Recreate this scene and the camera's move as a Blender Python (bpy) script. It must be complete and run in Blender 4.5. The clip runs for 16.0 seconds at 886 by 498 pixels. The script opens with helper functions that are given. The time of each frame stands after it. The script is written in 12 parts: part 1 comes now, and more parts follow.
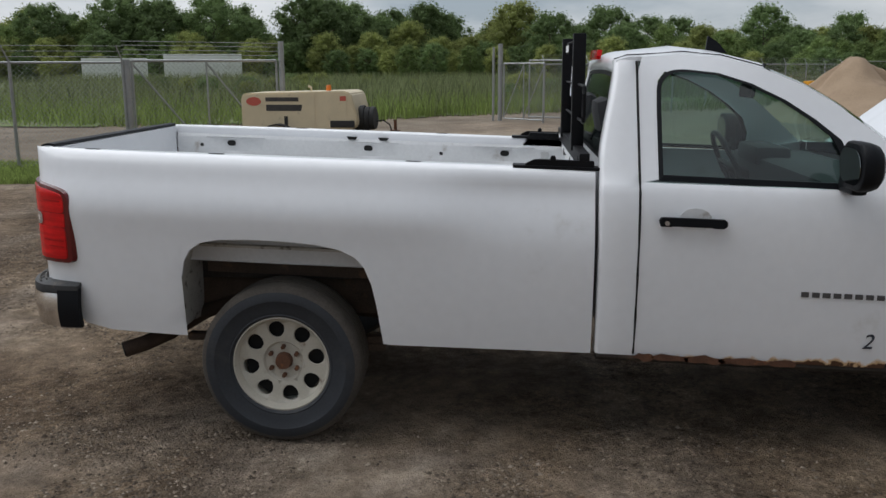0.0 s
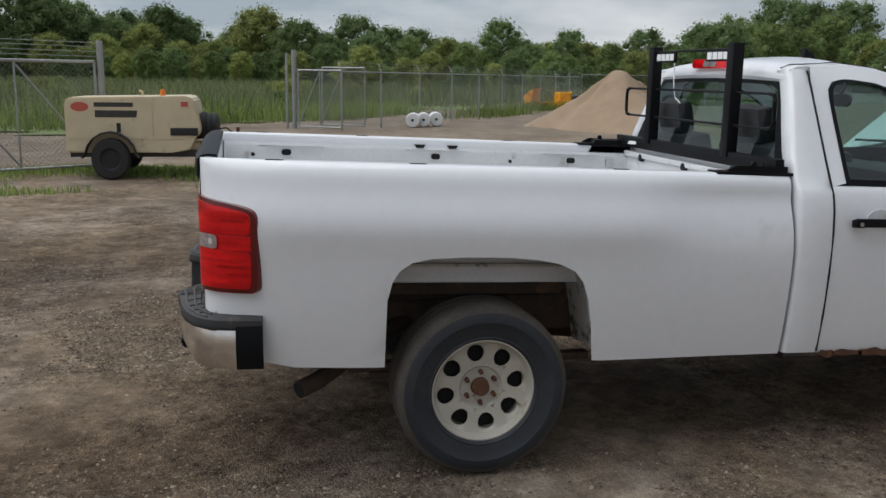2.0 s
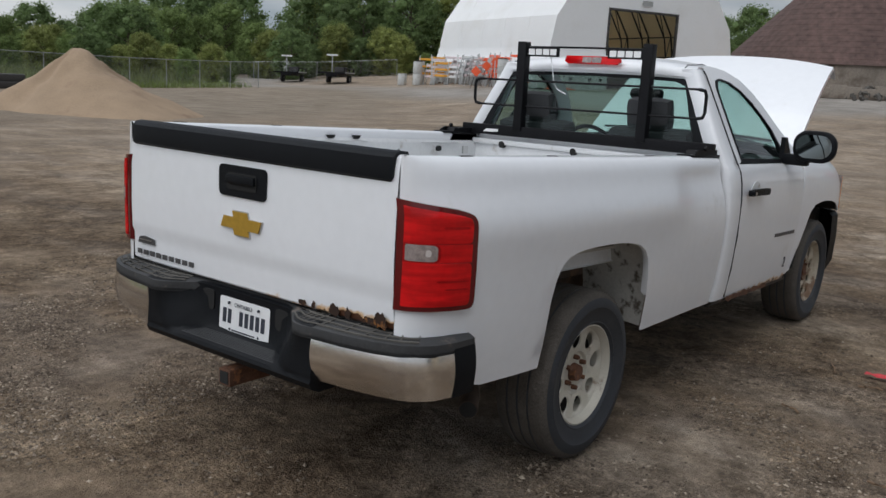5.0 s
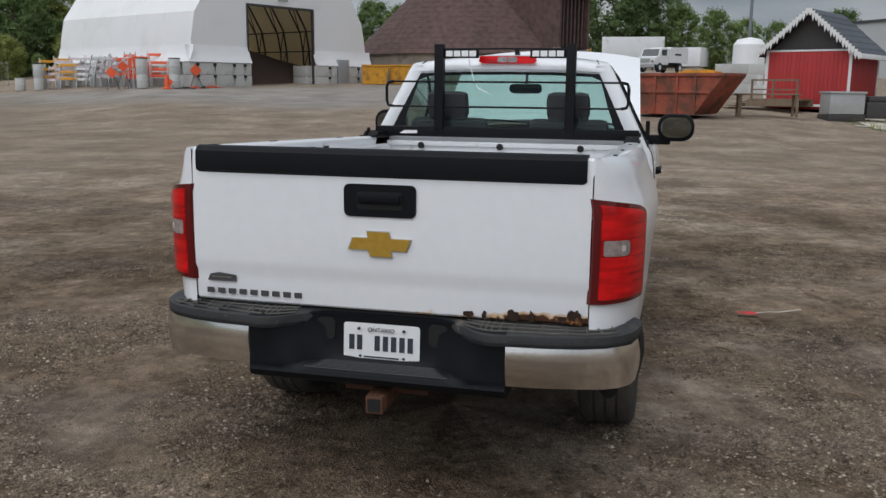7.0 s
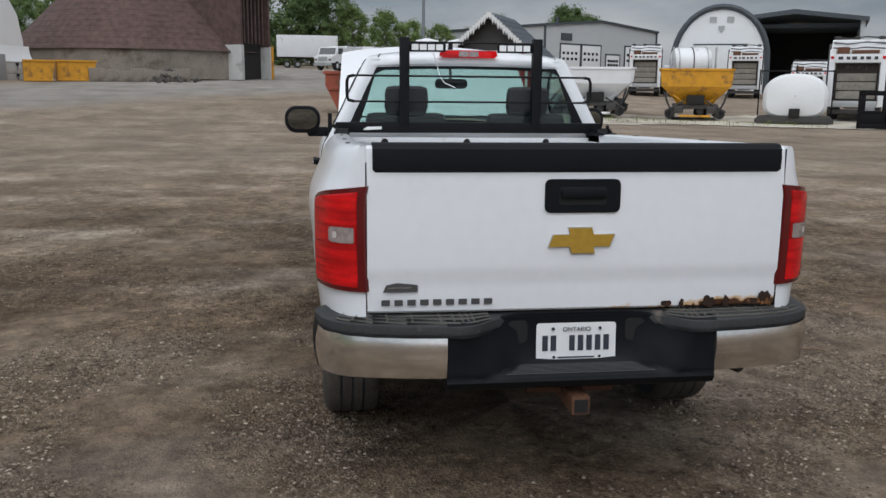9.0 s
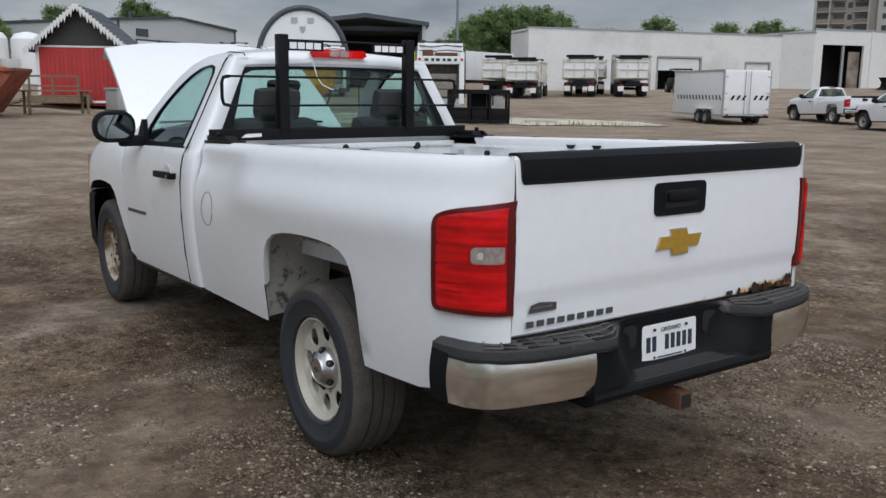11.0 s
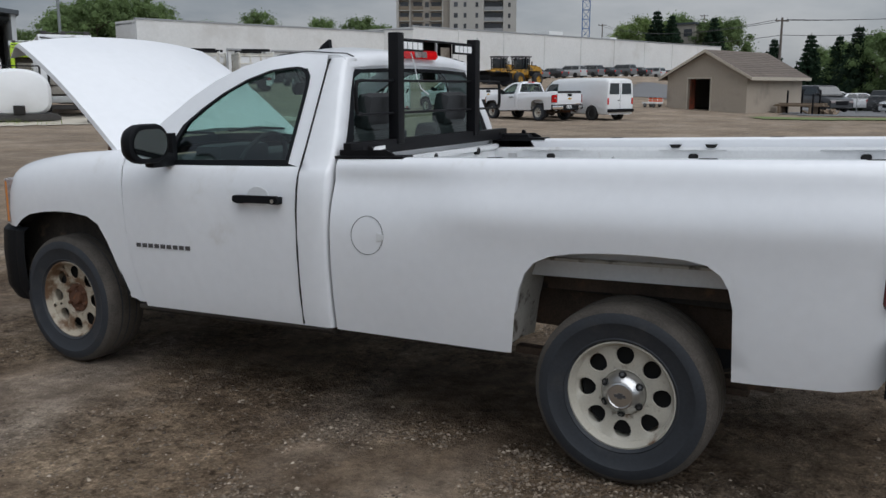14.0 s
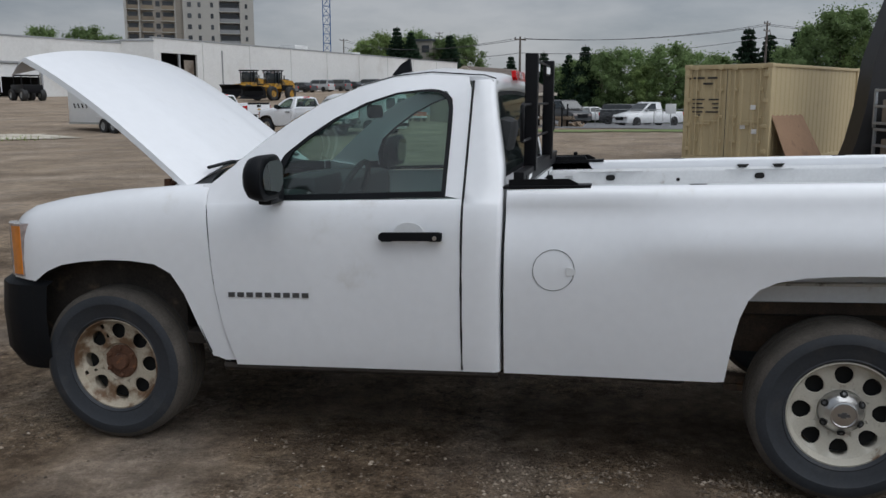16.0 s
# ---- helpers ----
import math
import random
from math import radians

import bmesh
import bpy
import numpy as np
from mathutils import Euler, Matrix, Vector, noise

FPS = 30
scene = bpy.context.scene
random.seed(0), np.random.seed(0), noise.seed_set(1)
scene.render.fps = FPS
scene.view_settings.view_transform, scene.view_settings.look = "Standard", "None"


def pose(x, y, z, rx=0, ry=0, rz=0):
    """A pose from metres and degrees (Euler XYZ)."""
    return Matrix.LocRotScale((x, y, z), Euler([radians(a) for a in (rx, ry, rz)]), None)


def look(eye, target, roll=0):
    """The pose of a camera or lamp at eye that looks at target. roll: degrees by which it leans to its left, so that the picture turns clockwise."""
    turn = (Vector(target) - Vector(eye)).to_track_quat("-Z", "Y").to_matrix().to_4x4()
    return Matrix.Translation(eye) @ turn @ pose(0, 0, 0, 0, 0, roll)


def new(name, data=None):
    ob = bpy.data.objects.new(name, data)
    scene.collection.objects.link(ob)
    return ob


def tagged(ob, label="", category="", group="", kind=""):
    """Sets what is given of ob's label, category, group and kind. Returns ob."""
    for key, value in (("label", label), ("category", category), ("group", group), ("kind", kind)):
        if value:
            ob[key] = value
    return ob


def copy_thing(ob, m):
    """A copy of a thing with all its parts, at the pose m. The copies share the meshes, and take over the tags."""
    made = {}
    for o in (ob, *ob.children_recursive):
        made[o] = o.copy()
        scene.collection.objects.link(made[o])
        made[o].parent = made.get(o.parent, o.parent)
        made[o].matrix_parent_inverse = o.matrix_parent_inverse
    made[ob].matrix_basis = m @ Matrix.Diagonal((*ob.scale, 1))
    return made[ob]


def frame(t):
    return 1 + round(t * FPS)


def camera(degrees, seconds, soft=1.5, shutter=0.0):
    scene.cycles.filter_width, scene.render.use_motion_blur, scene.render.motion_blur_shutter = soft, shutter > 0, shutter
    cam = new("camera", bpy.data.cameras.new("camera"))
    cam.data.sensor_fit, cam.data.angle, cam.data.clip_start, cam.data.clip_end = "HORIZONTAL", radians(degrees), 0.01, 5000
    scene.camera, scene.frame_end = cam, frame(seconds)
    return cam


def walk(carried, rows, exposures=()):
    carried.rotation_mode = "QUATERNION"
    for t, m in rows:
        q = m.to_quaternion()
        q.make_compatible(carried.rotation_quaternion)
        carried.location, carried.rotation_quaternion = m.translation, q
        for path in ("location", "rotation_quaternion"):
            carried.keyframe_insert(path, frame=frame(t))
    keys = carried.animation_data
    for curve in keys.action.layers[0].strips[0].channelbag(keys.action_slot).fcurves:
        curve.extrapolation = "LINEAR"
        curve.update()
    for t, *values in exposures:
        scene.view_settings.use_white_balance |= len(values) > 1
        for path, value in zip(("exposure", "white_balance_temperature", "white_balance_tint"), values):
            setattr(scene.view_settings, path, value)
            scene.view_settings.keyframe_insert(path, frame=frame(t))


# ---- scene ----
cam = camera(53.9, 16.0)
PATH = [
    (0, (1.046, -4.715, 1.741), (0.898, -2.763, 1.331), -0.2),
    (0.5, (0.519, -4.685, 1.725), (0.489, -2.727, 1.317), 0.5),
    (1, (0.011, -4.63, 1.722), (0.049, -2.672, 1.316), 0.8),
    (1.5, (-0.511, -4.473, 1.728), (-0.282, -2.527, 1.328), 1.1),
    (2, (-0.99, -4.341, 1.71), (-0.543, -2.431, 1.321), 0.9),
    (2.5, (-1.454, -4.179, 1.7), (-0.741, -2.352, 1.312), 1.5),
    (3, (-1.907, -3.92, 1.718), (-1.121, -2.123, 1.33), 0.9),
    (3.5, (-2.34, -3.685, 1.691), (-1.289, -2.028, 1.306), 0.8),
    (6, (-3.859, -1.873, 1.632), (-2.117, -0.963, 1.263), 2.2),
    (6.5, (-4.11, -1.483, 1.637), (-2.27, -0.788, 1.27), 0.5),
    (7, (-4.221, -1.007, 1.628), (-2.314, -0.53, 1.26), 0.5),
    (7.5, (-4.312, -0.535, 1.622), (-2.377, -0.192, 1.253), 0.6),
    (8, (-4.377, -0.058, 1.619), (-2.413, 0.025, 1.25), 0.7),
    (8.5, (-4.273, 0.446, 1.605), (-2.307, 0.412, 1.242), 0.3),
    (9, (-4.202, 0.912, 1.587), (-2.253, 0.652, 1.222), 0.6),
    (9.5, (-4.088, 1.356, 1.597), (-2.202, 0.799, 1.23), 0.8),
    (12, (-2.588, 3.211, 1.579), (-1.149, 1.867, 1.229), 0.3),
    (12.5, (-2.219, 3.468, 1.573), (-0.888, 2.017, 1.224), 0.3),
    (13, (-1.828, 3.727, 1.618), (-0.646, 2.154, 1.261), 0.4),
    (13.5, (-1.467, 4.017, 1.63), (-0.352, 2.396, 1.27), -0.4),
    (14, (-1.018, 4.231, 1.63), (-0.061, 2.515, 1.262), 0.0),
    (14.5, (-0.559, 4.412, 1.69), (0.279, 2.632, 1.329), -0.0),
    (15, (-0.104, 4.565, 1.702), (0.62, 2.736, 1.341), -0.4),
    (15.5, (0.4, 4.6, 1.676), (0.889, 2.696, 1.313), 0.2),
    (16, (0.9, 4.642, 1.677), (1.315, 2.715, 1.339), -0.0),
]
walk(cam, [(t, look(eye, target, roll)) for t, eye, target, roll in PATH],
     exposures=[(0, -0.03, 6450, 10), (2.5, 0.03, 6450, 10), (4, -0.10, 6420, 10), (6, -0.03, 6400, 10), (6.5, -0.12, 6395, 10), (7, -0.10, 6390, 10), (9, -0.02, 6350, 10), (12, 0.06, 6300, 10), (13.5, -0.10, 6300, 10), (16, -0.15, 6300, 10)])

# ---------------------------------------------------------------- light
world = bpy.data.worlds.new("overcast_sky")
scene.world = world
world.use_nodes = True
wn, wl = world.node_tree.nodes, world.node_tree.links
wn.clear()
w_out = wn.new("ShaderNodeOutputWorld")
w_bg = wn.new("ShaderNodeBackground")
w_sky = wn.new("ShaderNodeTexSky")
w_sky.sky_type = "NISHITA"
w_sky.sun_disc = False
w_sky.sun_elevation = radians(48)
w_sky.sun_rotation = radians(200)
w_coord = wn.new("ShaderNodeTexCoord")
w_map = wn.new("ShaderNodeMapping")
w_map.inputs["Scale"].default_value = (1.0, 1.0, 3.4)
w_noise = wn.new("ShaderNodeTexNoise")
w_noise.inputs["Scale"].default_value = 2.6
w_noise.inputs["Detail"].default_value = 7
w_noise.inputs["Roughness"].default_value = 0.55
w_ramp = wn.new("ShaderNodeValToRGB")
w_ramp.color_ramp.elements[0].position = 0.38
w_ramp.color_ramp.elements[0].color = (0.35, 0.41, 0.475, 1)
w_ramp.color_ramp.elements[1].position = 0.64
w_ramp.color_ramp.elements[1].color = (0.79, 0.81, 0.84, 1)
w_scale = wn.new("ShaderNodeMix")
w_scale.data_type = "RGBA"
w_scale.blend_type = "MULTIPLY"
w_scale.inputs[0].default_value = 1.0
w_scale.inputs[7].default_value = (0.10, 0.10, 0.10, 1)
w_mix = wn.new("ShaderNodeMix")
w_mix.data_type = "RGBA"
w_mix.inputs[0].default_value = 0.88
wl.new(w_coord.outputs["Generated"], w_map.inputs["Vector"])
wl.new(w_map.outputs["Vector"], w_noise.inputs["Vector"])
wl.new(w_noise.outputs["Fac"], w_ramp.inputs["Fac"])
wl.new(w_sky.outputs["Color"], w_scale.inputs[6])
wl.new(w_scale.outputs[2], w_mix.inputs[6])
wl.new(w_ramp.outputs["Color"], w_mix.inputs[7])
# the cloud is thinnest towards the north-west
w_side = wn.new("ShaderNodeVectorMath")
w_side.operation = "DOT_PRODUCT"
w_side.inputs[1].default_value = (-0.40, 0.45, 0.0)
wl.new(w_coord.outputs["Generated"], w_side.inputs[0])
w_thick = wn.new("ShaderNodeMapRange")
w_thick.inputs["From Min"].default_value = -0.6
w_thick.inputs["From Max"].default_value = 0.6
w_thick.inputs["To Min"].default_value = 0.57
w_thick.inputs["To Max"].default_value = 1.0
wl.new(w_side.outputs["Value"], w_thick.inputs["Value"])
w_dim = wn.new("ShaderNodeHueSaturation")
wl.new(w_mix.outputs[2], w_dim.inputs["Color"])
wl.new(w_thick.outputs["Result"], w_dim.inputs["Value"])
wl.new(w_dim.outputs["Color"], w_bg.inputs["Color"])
w_bg.inputs["Strength"].default_value = 1.0
wl.new(w_bg.outputs["Background"], w_out.inputs["Surface"])

sun_data = bpy.data.lights.new("sun", "SUN")
sun_data.energy = 2.3
sun_data.angle = radians(80)
sun_data.color = (0.985, 0.985, 0.985)
sun = new("sun", sun_data)
sun.matrix_world = look((-19, 6, 36), (0, 0, 0))

# ---------------------------------------------------------------- materials


def material(name, color, rough=0.6, metal=0.0, var=0.12, scale=3.0, bump=0.0, bump_scale=60.0, spec=0.5, coat=0.0,
             stain=None, stain_scale=1.2, stain_low=0.55, stain_high=0.7, random=0.0, emission=None):
    """A surface with colour drift at two scales, optional stains of a second colour, fine relief."""
    m = bpy.data.materials.new(name)
    m.use_nodes = True
    nt = m.node_tree
    n, l = nt.nodes, nt.links
    b = n["Principled BSDF"]
    b.inputs["Roughness"].default_value = rough
    b.inputs["Metallic"].default_value = metal
    b.inputs["Specular IOR Level"].default_value = spec
    b.inputs["Coat Weight"].default_value = coat
    b.inputs["Coat Roughness"].default_value = 0.06
    co = n.new("ShaderNodeTexCoord")
    na = n.new("ShaderNodeTexNoise")
    na.inputs["Scale"].default_value = scale
    na.inputs["Detail"].default_value = 5
    l.new(co.outputs["Object"], na.inputs["Vector"])
    nb = n.new("ShaderNodeTexNoise")
    nb.inputs["Scale"].default_value = scale * 14
    nb.inputs["Detail"].default_value = 3
    l.new(co.outputs["Object"], nb.inputs["Vector"])
    add = n.new("ShaderNodeMath")
    add.operation = "ADD"
    l.new(na.outputs["Fac"], add.inputs[0])
    l.new(nb.outputs["Fac"], add.inputs[1])
    rng = n.new("ShaderNodeMapRange")
    rng.inputs["From Min"].default_value = 0.65
    rng.inputs["From Max"].default_value = 1.35
    rng.inputs["To Min"].default_value = 1 - var
    rng.inputs["To Max"].default_value = 1 + var
    l.new(add.outputs[0], rng.inputs["Value"])
    hsv = n.new("ShaderNodeHueSaturation")
    hsv.inputs["Color"].default_value = (*color, 1)
    last = rng.outputs["Result"]
    if random:
        info = n.new("ShaderNodeObjectInfo")
        r2 = n.new("ShaderNodeMapRange")
        r2.inputs["To Min"].default_value = 1 - random
        r2.inputs["To Max"].default_value = 1 + random
        l.new(info.outputs["Random"], r2.inputs["Value"])
        mul = n.new("ShaderNodeMath")
        mul.operation = "MULTIPLY"
        l.new(last, mul.inputs[0])
        l.new(r2.outputs["Result"], mul.inputs[1])
        last = mul.outputs[0]
    l.new(last, hsv.inputs["Value"])
    colour = hsv.outputs["Color"]
    if stain:
        ns = n.new("ShaderNodeTexNoise")
        ns.inputs["Scale"].default_value = stain_scale
        ns.inputs["Detail"].default_value = 8
        ns.inputs["Roughness"].default_value = 0.62
        l.new(co.outputs["Object"], ns.inputs["Vector"])
        rs = n.new("ShaderNodeMapRange")
        rs.interpolation_type = "SMOOTHSTEP"
        rs.inputs["From Min"].default_value = stain_low
        rs.inputs["From Max"].default_value = stain_high
        l.new(ns.outputs["Fac"], rs.inputs["Value"])
        mx = n.new("ShaderNodeMix")
        mx.data_type = "RGBA"
        mx.inputs[7].default_value = (*stain, 1)
        l.new(rs.outputs["Result"], mx.inputs[0])
        l.new(colour, mx.inputs[6])
        colour = mx.outputs[2]
    l.new(colour, b.inputs["Base Color"])
    if bump:
        nc = n.new("ShaderNodeTexNoise")
        nc.inputs["Scale"].default_value = bump_scale
        nc.inputs["Detail"].default_value = 4
        l.new(co.outputs["Object"], nc.inputs["Vector"])
        bp = n.new("ShaderNodeBump")
        bp.inputs["Strength"].default_value = bump
        bp.inputs["Distance"].default_value = 0.01
        l.new(nc.outputs["Fac"], bp.inputs["Height"])
        l.new(bp.outputs["Normal"], b.inputs["Normal"])
    if emission:
        b.inputs["Emission Color"].default_value = (*color, 1)
        b.inputs["Emission Strength"].default_value = emission
    return m


def glass_material(name, tint, gloss=0.05):
    """A thin pane: tinted see-through with a mirror-like sheen that grows at grazing angles."""
    m = bpy.data.materials.new(name)
    m.use_nodes = True
    n, l = m.node_tree.nodes, m.node_tree.links
    n.clear()
    o = n.new("ShaderNodeOutputMaterial")
    tr = n.new("ShaderNodeBsdfTransparent")
    tr.inputs["Color"].default_value = (*tint, 1)
    gl = n.new("ShaderNodeBsdfGlossy")
    gl.inputs["Roughness"].default_value = 0.03
    fr = n.new("ShaderNodeLayerWeight")
    fr.inputs["Blend"].default_value = 0.5
    pw = n.new("ShaderNodeMath")
    pw.operation = "POWER"
    pw.inputs[1].default_value = 4.0
    l.new(fr.outputs["Facing"], pw.inputs[0])
    ma = n.new("ShaderNodeMapRange")
    ma.inputs["To Min"].default_value = gloss
    ma.inputs["To Max"].default_value = 0.95
    l.new(pw.outputs[0], ma.inputs["Value"])
    mx = n.new("ShaderNodeMixShader")
    l.new(ma.outputs["Result"], mx.inputs["Fac"])
    l.new(tr.outputs["BSDF"], mx.inputs[1])
    l.new(gl.outputs["BSDF"], mx.inputs[2])
    l.new(mx.outputs["Shader"], o.inputs["Surface"])
    return m


def paint_material(name, rust_y=None):
    """White car paint with clear coat, faint road dirt; with rust along a lower edge where rust_y is given."""
    m = material(name, (0.83, 0.845, 0.875), rough=0.32, var=0.025, scale=1.4, coat=0.6, stain=(0.60, 0.58, 0.54), stain_scale=2.6,
                 stain_low=0.62, stain_high=0.86)
    return m


M_PAINT = paint_material("white_car_paint")
M_PAINT_DIRTY = material("dusty_white_sheet_metal", (0.52, 0.505, 0.465), rough=0.6, var=0.14, scale=5, stain=(0.11, 0.09, 0.07), stain_scale=13,
                         stain_low=0.53, stain_high=0.66)
M_BED = material("scuffed_white_bed_paint", (0.72, 0.73, 0.74), rough=0.45, var=0.06, scale=4, stain=(0.42, 0.39, 0.36), stain_scale=7, stain_low=0.6, stain_high=0.75)
M_BLACK = material("black_textured_plastic", (0.007, 0.008, 0.010), spec=0.15, rough=0.5, var=0.15, scale=8, bump=0.15, bump_scale=400)
M_BLACK_WORN = material("sun_greyed_black_plastic", (0.035, 0.036, 0.038), rough=0.62, var=0.25, scale=6, stain=(0.16, 0.13, 0.11), stain_scale=9,
                        stain_low=0.6, stain_high=0.75, bump=0.2, bump_scale=300)
M_PAD_RIB = material("grey_worn_tread_rib", (0.085, 0.080, 0.072), rough=0.8, var=0.3, scale=14)
M_RACK = material("black_powder_coat", (0.006, 0.006, 0.0075), spec=0.18, rough=0.5, var=0.2, scale=9)
M_SEAM = material("dark_panel_gap", (0.012, 0.012, 0.012), rough=0.9)
M_CHROME = material("dull_scratched_chrome", (0.88, 0.87, 0.86), rough=0.19, metal=1.0, var=0.08, scale=5, stain=(0.50, 0.46, 0.41), stain_scale=6,
                    stain_low=0.62, stain_high=0.8)
M_CAP = material("bright_chrome_cap", (0.60, 0.60, 0.60), rough=0.30, metal=1.0, var=0.05)
M_RIM_DIRTY = material("brown_stained_steel_wheel", (0.44, 0.385, 0.30), rough=0.55, var=0.18, scale=9, stain=(0.15, 0.085, 0.045), stain_scale=7, stain_low=0.46, stain_high=0.62)
M_RIM = material("cream_dirty_steel_wheel", (0.52, 0.49, 0.42), rough=0.42, var=0.08, scale=9, stain=(0.17, 0.10, 0.06), stain_scale=9,
                 stain_low=0.58, stain_high=0.72)
M_RUST = material("brown_rust", (0.11, 0.050, 0.028), rough=0.9, var=0.4, scale=14, stain=(0.27, 0.11, 0.04), stain_scale=18, bump=0.4, bump_scale=120)
# rust colour taken down to include the shadow under the bed
M_RUST_PIPE = material("shaded_rusty_pipe", (0.050, 0.032, 0.022), rough=0.9, var=0.35, scale=14)
M_TYRE = material("dusty_tyre_rubber", (0.026, 0.030, 0.037), rough=0.62, var=0.22, scale=6, stain=(0.075, 0.070, 0.066), stain_scale=5, stain_low=0.56,
                  stain_high=0.88)
M_TREAD = material("mud_caked_tread", (0.080, 0.070, 0.060), rough=0.9, var=0.35, scale=9, bump=0.5, bump_scale=90)
M_UNDER = material("dirty_undercarriage", (0.035, 0.028, 0.023), rough=0.85, var=0.4, scale=7, stain=(0.12, 0.085, 0.06), stain_scale=6)
M_FRAME = material("rusty_chassis_steel", (0.085, 0.06, 0.045), rough=0.85, var=0.35, scale=9, stain=(0.17, 0.10, 0.06), stain_scale=10)
M_RED_LENS = material("red_lamp_lens", (0.60, 0.008, 0.010), rough=0.14, spec=0.4, var=0.12, scale=3)


def streak(m, size, lo, hi):
    """Multiplies a material's colour by fine level streaks."""
    n, l = m.node_tree.nodes, m.node_tree.links
    b = n["Principled BSDF"]
    co, mp, t = n.new("ShaderNodeTexCoord"), n.new("ShaderNodeMapping"), n.new("ShaderNodeTexNoise")
    mp.inputs["Scale"].default_value = size
    t.inputs["Scale"].default_value = 1.0
    t.inputs["Detail"].default_value = 4
    l.new(co.outputs["Object"], mp.inputs["Vector"])
    l.new(mp.outputs["Vector"], t.inputs["Vector"])
    r = n.new("ShaderNodeMapRange")
    r.inputs["From Min"].default_value, r.inputs["From Max"].default_value = 0.35, 0.65
    r.inputs["To Min"].default_value, r.inputs["To Max"].default_value = lo, hi
    l.new(t.outputs["Fac"], r.inputs["Value"])
    h = n.new("ShaderNodeHueSaturation")
    src = b.inputs["Base Color"].links[0].from_socket
    l.new(src, h.inputs["Color"])
    l.new(r.outputs["Result"], h.inputs["Value"])
    l.new(h.outputs["Color"], b.inputs["Base Color"])


streak(M_RED_LENS, (4, 4, 34), 0.66, 1.22)
M_RED_MID = material("deep_red_lens_facet", (0.36, 0.005, 0.007), rough=0.12, spec=0.4, var=0.3, scale=5)
M_RED_DARK = material("dark_red_lens_rim", (0.11, 0.003, 0.005), rough=0.15, var=0.1, coat=0.6)
M_CLEAR_LENS = material("clear_reverse_lens", (0.40, 0.34, 0.33), rough=0.12, metal=0.35, var=0.5, scale=45, coat=0.5)
M_CLEAR_BULB = material("pale_bulb", (0.56, 0.51, 0.49), rough=0.15, var=0.1, scale=30)
M_AMBER = material("amber_corner_lens", (0.70, 0.22, 0.02), rough=0.2, var=0.15, scale=30, coat=0.6)
M_GOLD = material("gold_emblem", (0.60, 0.37, 0.06), rough=0.32, metal=0.5, var=0.15, scale=40)
M_LETTER = material("grey_chrome_letters", (0.10, 0.10, 0.105), rough=0.35, metal=0.4, var=0.1)
M_PLATE = material("white_licence_plate", (0.78, 0.79, 0.80), rough=0.4, var=0.04, scale=20)
M_INK = material("dark_ink", (0.03, 0.035, 0.05), rough=0.6)
M_WHITE_INK = material("white_lettering", (0.82, 0.82, 0.82), rough=0.6, var=0.03)
M_SEAT = material("dark_grey_seat_cloth", (0.035, 0.037, 0.04), rough=0.9, var=0.2, scale=20)
M_DASH = material("charcoal_dashboard", (0.028, 0.03, 0.033), rough=0.7, var=0.15, scale=12)


def translucent(m, share):
    """Lets a share of the light through a thin cloth or leaf."""
    n, l = m.node_tree.nodes, m.node_tree.links
    b = n["Principled BSDF"]
    tr = n.new("ShaderNodeBsdfTranslucent")
    l.new(b.inputs["Base Color"].links[0].from_socket, tr.inputs["Color"])
    mx = n.new("ShaderNodeMixShader")
    mx.inputs[0].default_value = share
    o = [x for x in n if x.bl_idname == "ShaderNodeOutputMaterial"][0]
    l.new(b.outputs["BSDF"], mx.inputs[1])
    l.new(tr.outputs["BSDF"], mx.inputs[2])
    l.new(mx.outputs["Shader"], o.inputs["Surface"])
    return m


M_GLASS = glass_material("green_tinted_car_glass", (0.58, 0.76, 0.71), 0.10)
M_GLASS_DARK = glass_material("smoked_rear_glass", (0.62, 0.74, 0.71))
M_MIRROR = material("mirror_glass", (0.24, 0.27, 0.27), rough=0.02, metal=1.0, var=0.0)

# ---------------------------------------------------------------- mesh helpers


def finish(bm, angle=32):
    bmesh.ops.recalc_face_normals(bm, faces=bm.faces)
    lim = radians(angle)
    for f in bm.faces:
        f.smooth = True
    for e in bm.edges:
        if len(e.link_faces) == 2 and e.calc_face_angle(0) > lim:
            e.smooth = False


def mesh_object(name, bm, mat, angle=32):
    finish(bm, angle)
    me = bpy.data.meshes.new(name)
    bm.to_mesh(me)
    bm.free()
    me.materials.append(mat)
    return new(name, me)


def part(name, bm, mat, parent, label="", angle=32):
    """One mesh under a thing or under a part."""
    ob = mesh_object(name, bm, mat, angle)
    ob.parent = parent
    if label:
        ob["label"] = label
    return ob


def thing(name, label, category, group="", kind="", at=None):
    ob = new(name)
    ob.empty_display_size = 0.3
    if at is not None:
        ob.matrix_basis = at
    return tagged(ob, label, category, group, kind)


def solo(name, bm, mat, label, category, group="", kind="", at=None, angle=32):
    ob = mesh_object(name, bm, mat, angle)
    if at is not None:
        ob.matrix_basis = at
    return tagged(ob, label, category, group, kind)


